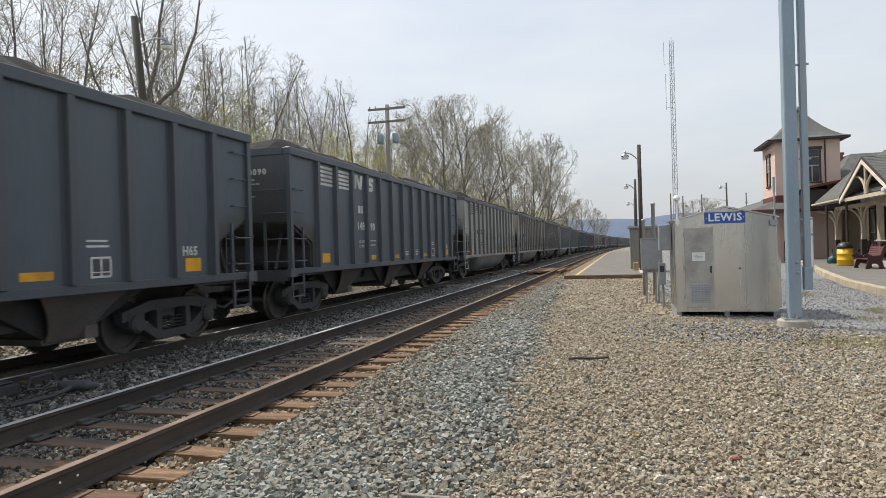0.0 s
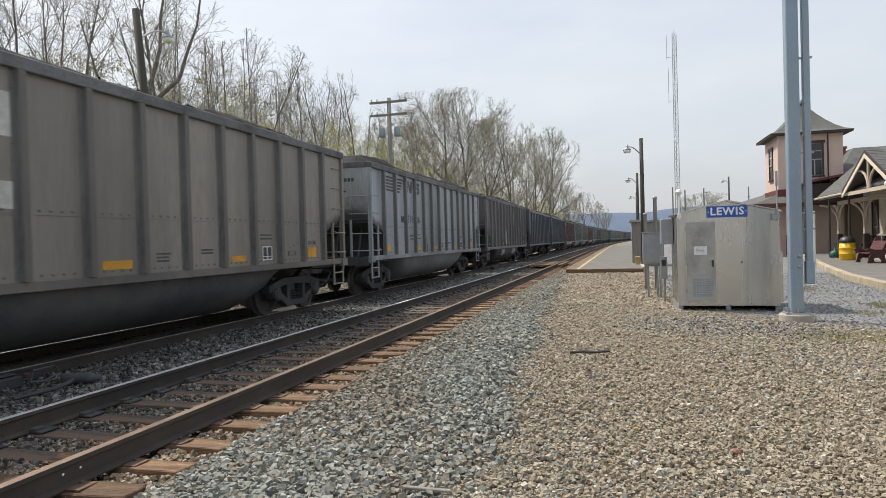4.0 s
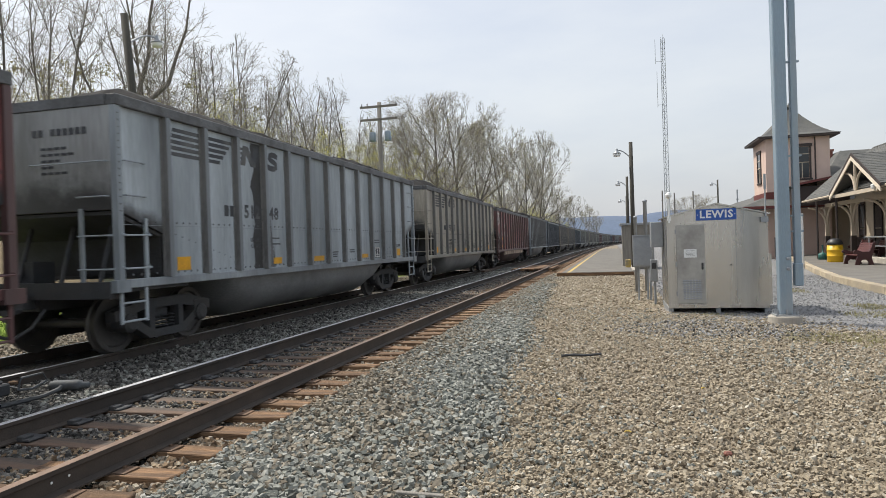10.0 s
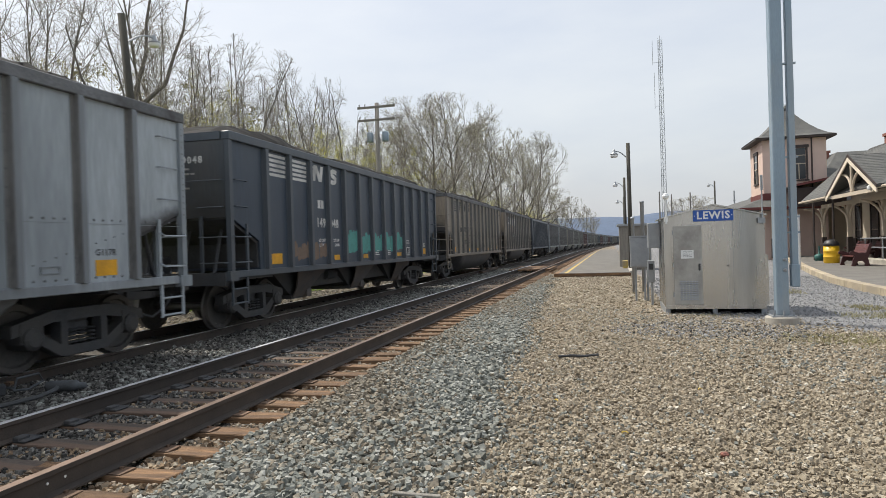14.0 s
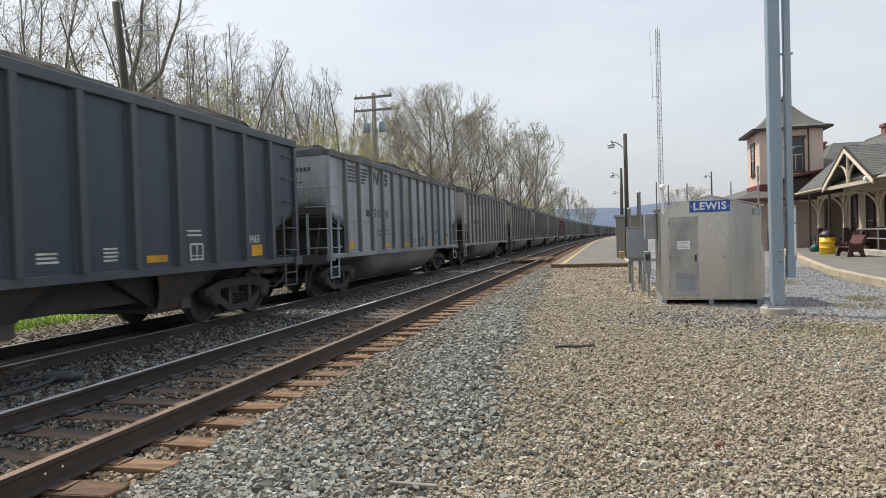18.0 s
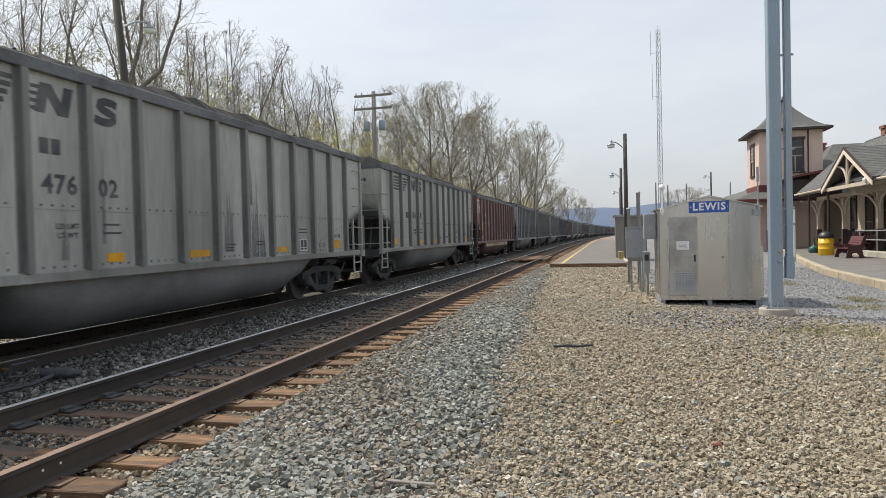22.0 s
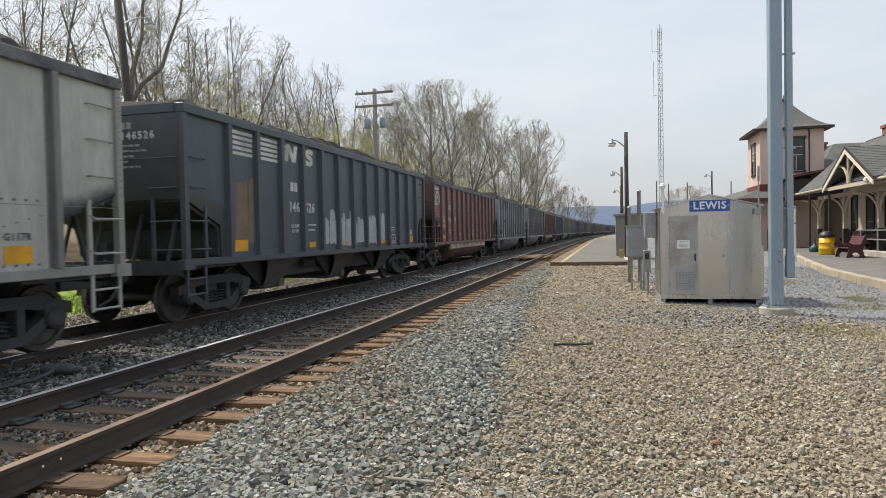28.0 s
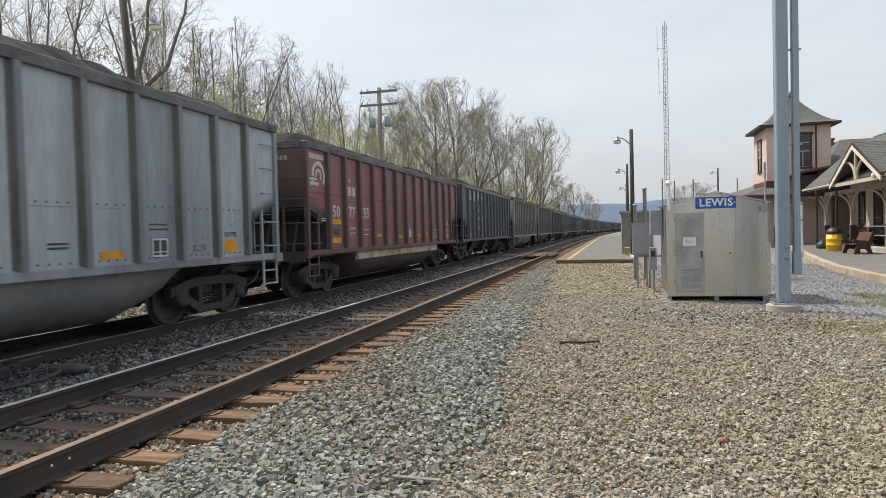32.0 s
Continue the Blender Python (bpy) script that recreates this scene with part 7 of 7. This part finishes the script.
# ---- small things ----
bm = bmesh.new()
pipe(bm, [(-0.78, 9.55, 0.05), (-0.6, 9.6, 0.06), (-0.42, 9.62, 0.05), (-0.22, 9.7, 0.06)], 0.02, 6)
solo("iron_bar", bm, M_STEELDARK, "dark rusty bar lying on the gravel", "scrap metal")
sw = thing("switch_gear", (-6.9, 6.3, 0.04), "grimy trackside switch gear with a loop handle", "switch machine")
bm = bmesh.new()
box(bm, -0.62, -0.45, 0, -0.3, 0.05, 0.15)
box(bm, -0.58, -0.40, 0.15, -0.34, 0.0, 0.19)
part("case", bm, M_STEELDARK, sw, "", None, 0.02)
bm = bmesh.new()
lathe(bm, [(0.02, 0), (0.055, 0.01), (0.055, 0.04), (0.02, 0.05)], 12)
part("cap", bm, M_TIE, sw, "rust-orange cap", (-0.44, 0.2, 0.09))
bm = bmesh.new()
pipe(bm, [(-0.44, 0.1, 0.09), (-0.22, 0.08, 0.08), (-0.2, 0.1, 0.2), (-0.12, 0.34, 0.22), (-0.1, 0.38, 0.12), (-0.14, 0.2, 0.05), (-0.22, 0.06, 0.06)], 0.016, 6)
part("loop_handle", bm, M_WORNSTEEL, sw, "worn grey loop handle")
bm = bmesh.new()
lathe(bm, [(0.03, 0.0), (0.06, 0.02), (0.07, 0.06), (0.07, 0.34), (0.06, 0.39), (0.04, 0.40), (0.04, 0.47), (0.025, 0.49)], 14, "x", 0, 0)
part("cylinder", bm, M_WORNSTEEL, sw, "blue-grey throw cylinder", pose(0.1, 0.22, 0.08, 0, 0, 17), 0, True)
bm = bmesh.new()
pipe(bm, [(0.30, -0.62, 0.04), (0.36, -0.4, 0.05), (0.42, -0.18, 0.06), (0.46, 0.0, 0.10), (0.47, 0.04, 0.13)], 0.026, 7)
part("hose", bm, M_WORNSTEEL, sw)

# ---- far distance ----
# the ridge's blue is distance haze mixed into its base colour
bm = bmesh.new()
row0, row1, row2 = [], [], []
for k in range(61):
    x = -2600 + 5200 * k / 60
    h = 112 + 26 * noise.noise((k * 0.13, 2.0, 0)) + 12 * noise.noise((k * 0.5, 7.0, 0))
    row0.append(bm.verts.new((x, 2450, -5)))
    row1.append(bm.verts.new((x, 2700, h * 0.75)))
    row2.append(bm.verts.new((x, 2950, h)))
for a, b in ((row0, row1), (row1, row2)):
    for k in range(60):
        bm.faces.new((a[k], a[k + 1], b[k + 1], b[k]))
tagged(new("backdrop", meshed("backdrop", bm, M_HILL, 0, True)), "low wooded ridge with distance haze put into its blue colour", "hill", "", "structure")
fb = thing("far_building", (8.5, 330, 0), "long white building far down the line", "building")
bm = bmesh.new()
box(bm, -2.4, 0, 0, 3.5, 8, 2.9)
part("wall", bm, M_FARWHITE, fb)
bm = bmesh.new()
box(bm, -2.6, -0.2, 2.9, 3.7, 8.2, 3.2)
part("roof", bm, M_GALV, fb)


# ---- trees ----
def tree_meshes(seed, height, form, levels, buds, stems=()):
    """Bare spring tree inside a rounded outline: limbs in one mesh, twigs in another, first buds in a third."""
    rr = random.Random(seed)
    V, F, TV, TF, LV, LF = [], [], [], [], [], []
    broad = form == "broad"
    cz, rx, rz = (0.55 * height, 0.40 * height, 0.45 * height) if broad else (0.60 * height, (0.21 if form == "upright" else 0.30) * height, 0.42 * height)
    thin = (0.05, 0.028, 0.015, 0.0105, 0.0085) if broad else (0.05, 0.02, 0.0105, 0.007, 0.0055)
    turn = [0.0]

    def seg(p, q, r0, r1, n, vs, fs):
        d = (q - p).normalized()
        u = d.orthogonal().normalized()
        w = d.cross(u)
        b = len(vs)
        for c, r in ((p, r0), (q, r1)):
            for k in range(n):
                a = 2 * math.pi * k / n
                vs.append(c + (u * math.cos(a) + w * math.sin(a)) * r)
        for k in range(n):
            fs.append((b + k, b + (k + 1) % n, b + n + (k + 1) % n, b + n + k))

    def outside(p):
        return ((p.x * p.x + p.y * p.y) / (rx * rx)) ** 1.25 + abs((p.z - cz) / rz) ** 2.5 > 1 + 0.25 * noise.noise((p.x * 0.5, p.y * 0.5, p.z * 0.5 + seed))

    def branch(p, d, length, r, lev, u):
        """A child of a limb of this level, set round it by a steady turn."""
        turn[0] += 2.4 + rr.uniform(-0.5, 0.5)
        side = d.orthogonal().normalized()
        side.rotate(Matrix.Rotation(turn[0], 3, d))
        lo, hi = ((0.5, 1.2), (0.45, 0.9), (0.45, 0.9), (0.45, 0.95))[lev] if broad else ((0.4, 0.8), (0.45, 0.85), (0.5, 1.0), (0.5, 1.1))[lev]
        a = rr.uniform(lo, hi) * (1.15 - 0.55 * u if lev == 0 else 1)
        k = ((0.66 - 0.36 * u) if broad else (0.40 - 0.26 * u)) if lev == 0 else 0.58 - 0.22 * u
        limb(p, d * math.cos(a) + side * math.sin(a), length * k * rr.uniform(0.75, 1.15), max(r * (0.56 if broad else 0.42), thin[lev + 1]), lev + 1)

    def limb(p, d, length, r, lev):
        steps = ((9, 6, 4, 3, 2) if broad else (10, 5, 4, 3, 1))[lev]
        wild = (0.05, 0.12, 0.15, 0.17, 0.12)[lev]
        last = max(r * (0.2, 0.3, 0.4, 0.5, 0.5)[lev], thin[4] * 0.7)
        small = lev >= 3
        d = d.normalized()
        for s in range(steps):
            d = (d + Vector((rr.gauss(0, wild), rr.gauss(0, wild), ((0.02, 0.06, 0.08, 0.11, 0.10) if broad else (0.03, 0.07, 0.05, 0.04, 0.02))[lev] + rr.gauss(0, 0.05)))).normalized()
            q = p + d * length / steps
            if outside(q) and q.z > (0.25 if lev else 0.8) * height:
                break
            ra, rb = r + (last - r) * s / steps, r + (last - r) * (s + 1) / steps
            seg(p, q, ra, rb, (7, 5, 4, 3, 3)[lev], TV if small else V, TF if small else F)
            p = q
            u = (s + 1) / steps
            if lev >= levels or (lev == 0 and u < (0.13 if broad else 0.34)) or (lev == 1 and s == 0):
                continue
            for _ in range(((2, rr.choice((1, 2, 2)), 2, rr.choice((1, 2, 2)), 0) if broad else (rr.choice((1, 2)), rr.choice((1, 2)), rr.choice((1, 1, 2)), rr.choice((1, 1, 2)), 0))[lev]):
                branch(p, d, length, rb, lev, u)
        if lev >= 3 and buds and rr.random() < buds:
            for _ in range(2):
                c = p + Vector((rr.gauss(0, 0.12), rr.gauss(0, 0.12), rr.gauss(0, 0.12)))
                b = len(LV)
                n1, n2 = Vector((rr.gauss(0, 1), rr.gauss(0, 1), rr.gauss(0, 1))).normalized() * 0.04, Vector((rr.gauss(0, 1), rr.gauss(0, 1), rr.gauss(0, 1))).normalized() * 0.04
                LV.extend((c - n1, c + n2, c + n1))
                LF.append((b, b + 1, b + 2))

    if stems:       # an old tree with known bends: each stem is a row of points, thinning as it goes
        for pts, r0, r1 in stems:
            pts = [Vector(p) for p in pts]
            n = len(pts) - 1
            for k, (p, q) in enumerate(zip(pts, pts[1:])):
                ra, rb = r0 + (r1 - r0) * k / n, r0 + (r1 - r0) * (k + 1) / n
                seg(p, q, ra, rb, 8, V, F)
                for _ in range(2 if r0 < 0.2 else 0):
                    branch(p.lerp(q, rr.random()), (q - p).normalized(), 3.4, 0.03, 1, k / n)
    else:
        limb(Vector((0, 0, -0.2)), Vector((rr.gauss(0, 0.05), rr.gauss(0, 0.05), 1)), height * (0.85 if broad else 0.99), height * (0.0125 if broad else 0.0062), 0)
    out = []
    for nm, vs, fs, mt in (("trunk", V, F, M_BARK), ("crown", TV, TF, M_TWIG), ("foliage", LV, LF, M_BUD)):
        if fs:
            me = bpy.data.meshes.new(nm)
            me.from_pydata(vs, [], fs)
            me.materials.append(mt)
            out.append((nm, me))
    return out, max(v.z for v in (TV or V))


# stems of the old tree: metres along its spread, and up
OLD = (([(0, 0, -0.3), (0.05, 0, 3.0), (0, 0, 6.1)], 0.21, 0.14), ([(0, 0, 6.0), (0.4, 0, 6.75), (1.0, 0, 7.35), (1.25, 0, 8.2), (1.6, 0.1, 9.2), (1.8, 0.2, 10.6)], 0.085, 0.025),
       ([(0, 0, 6.0), (0.15, 0.1, 7.2), (0.45, 0.15, 8.3), (0.5, 0.2, 9.4), (0.8, 0.3, 11.2)], 0.09, 0.025), ([(0, 0, 5.0), (-0.8, 0.2, 6.0), (-1.4, 0.2, 7.4), (-1.8, 0.2, 9.0)], 0.06, 0.02))
TREES = [tree_meshes(100 + k, *row) for k, row in enumerate((
    (13, "upright", 4, 0.0), (14, "upright", 4, 0.0), (12, "open", 4, 0.0), (13, "upright", 3, 0.0), (14, "upright", 3, 0.25), (12, "upright", 3, 0.6),
    (14, "broad", 4, 0.40), (14, "broad", 4, 0.30), (12, "open", 4, 0.0, OLD), (13, "upright", 4, 0.0)))]


def plant(k, x, y, h, label, wide=1.0):
    meshes, top = TREES[k]
    s = h / top
    t = thing("tree", pose(x, y, ground_height(x, y) - 0.1, 0, 0, rng.uniform(0, 360)) @ Matrix.Diagonal((s * wide, s * wide, s, 1)), label, "tree", "trees on the bank")
    for nm, me in meshes:
        part(nm, me, None, t)


BARE, GREENING = "bare grey deciduous tree on the bank", "bare tree with first yellow-green buds"
y = 7.0
while y < 260:
    for lane in range(1 if y < 12 else 2 if y < 22 else 3):
        x = (-16.8 if y < 48 else -20.0) - lane * 3.3 + rng.uniform(-1.7, 1.7)
        k = rng.choice((0, 1, 9, 2)) if y < 40 else rng.choice((0, 1, 2)) if lane < 3 and y < 48 else rng.choice((3, 4, 5))
        plant(k, x + bend(y), y + rng.uniform(-1.2, 1.2), ((12.4 + lane * 0.5 + (0.7 if y > 27 else 0)) * (0.9 if y > 24 and x > -18.4 else 1) if y < 48 else 11.5 + lane) * rng.uniform(0.86, 1.08), GREENING if k in (4, 5) else BARE)
    y += (3.1 if y < 24 else 2.0) + y * 0.03
ROUND = "broad bare tree with a rounded crown near the track"
for j, (x, y, h, wide) in enumerate(((-16.6, 52, 13.4, 1), (-16.1, 58, 16.3, 1), (-15.3, 66, 18.0, 1), (-15.0, 76, 16.5, 0.85), (-13.5, 86, 19.2, 0.88), (-12.9, 97, 17.5, 0.8), (-12.2, 108, 20.7, 0.75), (-13.1, 126, 17.7, 0.6), (-11.8, 150, 14.0, 0.8), (-11.8, 185, 14.8, 0.8), (-11.8, 230, 14.3, 0.8), (-12.0, 280, 12.6, 0.8))):
    plant(6 + j % 2, x + bend(y), y, h, ROUND, wide)
old = TREES[8]
t = thing("tree", pose(-14.6, 17.6, -0.1, 0, 0, 40), "old tree with thick bent limbs behind the lamp pole", "tree", "trees on the bank")
for nm, me in old[0]:
    part(nm, me, None, t)
plant(7, 11.9, 118, 9.0, "small bare tree behind the shed")
plant(7, 15.0, 120, 9.4, "small bare tree behind the shed")


def shrub_mesh(seed, per=34, size=0.042, mat=None):
    """A young tree of the undergrowth: slender stems, and small leaves in loose sprays round them."""
    rr = random.Random(seed)
    V, F = [], []
    bm = bmesh.new()
    for _ in range(9):
        a, lean, hh = rr.uniform(0, 2 * math.pi), rr.uniform(0.2, 1.6), rr.uniform(5.5, 9.5)
        p0, p1 = Vector((0.4 * math.cos(a), 0.4 * math.sin(a), -0.1)), Vector((lean * math.cos(a), lean * math.sin(a), hh))
        tube(bm, p0, p1, 0.035, 0.006, 4, False)
        for _s in range(13):
            u = rr.uniform(0.35, 1.0)
            q = p0.lerp(p1, u)
            b = rr.uniform(0, 2 * math.pi)
            tip = q + Vector((math.cos(b), math.sin(b), rr.uniform(0.2, 0.9))) * rr.uniform(0.4, 1.3) * (1.25 - u)
            tube(bm, q, tip, 0.010, 0.005, 3, False)
            for _k in range(per):
                c = q.lerp(tip, rr.uniform(0.2, 1.1)) + Vector((rr.gauss(0, 0.13), rr.gauss(0, 0.13), rr.gauss(0, 0.1)))
                b0 = len(V)
                for _j in range(3):
                    V.append(c + Vector((rr.gauss(0, 1), rr.gauss(0, 1), rr.gauss(0, 1))).normalized() * size)
                F.append((b0, b0 + 1, b0 + 2))
    me = bpy.data.meshes.new("foliage")
    me.from_pydata(V, [], F)
    me.materials.append(mat or M_SHRUB)
    return me, meshed("stems", bm, M_TWIG)


SHRUBS = [shrub_mesh(60 + k, 26) for k in range(3)]
BRUSH = [shrub_mesh(70 + k, 16, 0.085, M_OLIVE) for k in range(3)]
y = 25.0
while y < 190:
    for lane in range(5 if y < 60 else 4):
        if lane > 2 and y > 110:
            continue
        x = -15.6 - lane * 3.0 + rng.uniform(-1.2, 1.2)
        back = lane > 2 or (lane == 2 and rng.random() < 0.5)
        leaves, stems = (BRUSH if back else SHRUBS)[rng.randrange(3)]
        t = thing("shrub", pose(x + bend(y), y + rng.uniform(-1, 1), ground_height(x, y) - 0.05, 0, 0, rng.uniform(0, 360)) @ Matrix.Scale(rng.uniform(0.75, 1.12) + 0.06 * lane, 4),
                  "olive-brown brush just coming into leaf" if back else "slender young tree with fresh yellow-green spring leaves", "shrub", "shrubs on the bank")
        part("foliage", leaves, None, t)
        part("stem_clump", stems, None, t)
    y += 2.3 + y * 0.03


# ---- litter and weeds on the gravel ----
def tufts(name, spots, label, seed):
    """Small weeds: many thin blades as one mesh."""
    rr = random.Random(seed)
    V, F = [], []
    for x0, y0, x1, y1, n in spots:
        for _ in range(n):
            bx, by = x0 + (x1 - x0) * rr.random() + rr.gauss(0, 0.06), y0 + (y1 - y0) * rr.random() + rr.gauss(0, 0.08)
            for _j in range(4):
                a, ln = rr.uniform(0, 6.28), rr.uniform(0.02, 0.075)
                d = Vector((math.cos(a), math.sin(a), 0))
                w = Vector((-d.y, d.x, 0)) * 0.006
                p = Vector((bx, by, 0.0))
                b = len(V)
                V.extend((p - w, p + w, p + d * ln * 0.6 + Vector((0, 0, ln))))
                F.append((b, b + 1, b + 2))
    me = bpy.data.meshes.new(name)
    me.from_pydata(V, [], F)
    me.materials.append(M_OLIVE)
    return tagged(new(name, me), label, "weeds", "", "stuff")


def turf_blades(seed):
    """Mown grass behind the far line, as one mesh of blades."""
    rr = np.random.RandomState(seed)
    n = 26000
    x, y = -11.9 - 4.6 * rr.uniform(0, 1, n) ** 1.4, 5 + 27 * rr.uniform(0, 1, n)
    a, ln = rr.uniform(0, 6.28, n), rr.uniform(0.04, 0.10, n)
    g = np.stack([x, y, np.full(n, 0.0)], -1)
    w = np.stack([np.cos(a), np.sin(a), np.zeros(n)], -1) * 0.012
    tip = g + np.stack([np.sin(a) * ln * 0.5, -np.cos(a) * ln * 0.5, ln], -1)
    me = bpy.data.meshes.new("grass")
    me.from_pydata(np.stack([g - w, g + w, tip], 1).reshape(-1, 3).tolist(), [], np.arange(3 * n).reshape(-1, 3).tolist())
    me.materials.append(M_GRASS)
    return tagged(new("grass", me), "bright green mown grass behind the far track", "grass", "", "stuff")


turf_blades(31)
tufts("weeds", ((2.7, 11.2, 4.1, 12.2, 520), (5.1, 20.8, 5.5, 22.6, 160), (5.3, 16.1, 5.9, 17.3, 260), (1.6, 14.9, 2.6, 15.3, 60), (3.4, 10.8, 4.4, 11.6, 120), (4.6, 14.6, 5.6, 15.6, 220)), "small yellow-green weeds in the gravel", 4)
bm = bmesh.new()
box(bm, -0.16, -0.018, 0, 0.16, 0.018, 0.018)
solo("wood_slat", bm, M_GREYWOOD, "splintered grey wood slat lying on the ballast", "wood scrap", pose(-1.29, 4.10, 0.055, 0, 3, 6), bevel=0.004)
bm = bmesh.new()
box(bm, -0.032, -0.024, 0, 0.032, 0.024, 0.034)
solo("brick_piece", bm, M_BRICK, "broken bit of red brick in the gravel", "brick", pose(0.8, 5.36, 0.02, 6, 4, 30), bevel=0.012)
for x, y in ((0.07, 5.8), (-0.6, 6.9), (0.9, 7.6)):
    bm = bmesh.new()
    pipe(bm, [(-0.025, 0, 0.0), (-0.01, 0.006, 0.01), (0.012, 0.0, 0.012), (0.03, -0.008, 0.003)], 0.007, 5)
    solo("dry_leaf", bm, M_YLINE, "curled dry yellow leaf on the gravel", "leaf", pose(x, y, 0.045, 0, 0, 70 * x), "dry leaves")
for y in (3.61, 3.76):
    bm = bmesh.new()
    lathe(bm, [(0.010, 0), (0.010, 0.003), (0.005, 0.004)], 8, "x", 0, 0)
    part("chalk_mark", bm, M_SIGNW, near_line, "white paint dab on the rail web", (C1 + GAUGE / 2 + 0.013, y, 0.16))

def motions():
    for car, y0 in CARS:
        rows = []
        for t in range(33):
            y = y0 - run(t)
            rows.append((t, pose(C2 + bend(y), y, RAIL2, 0, 0, heading(y))))
        walk(car, rows)
    # all wheels turn alike: one cycle of keys for each place in a truck
    first = {}
    for w, sy in WHEELS:
        if sy not in first:
            walk(w, [(k / 30, pose(0, sy, WR, math.degrees(run(k / 30) / WR) % 360)) for k in range(961)])
            first[sy] = w.animation_data
        else:
            w.rotation_mode = "QUATERNION"
            w.animation_data_create()
            w.animation_data.action = first[sy].action
            w.animation_data.action_slot = first[sy].action_slot


motions()
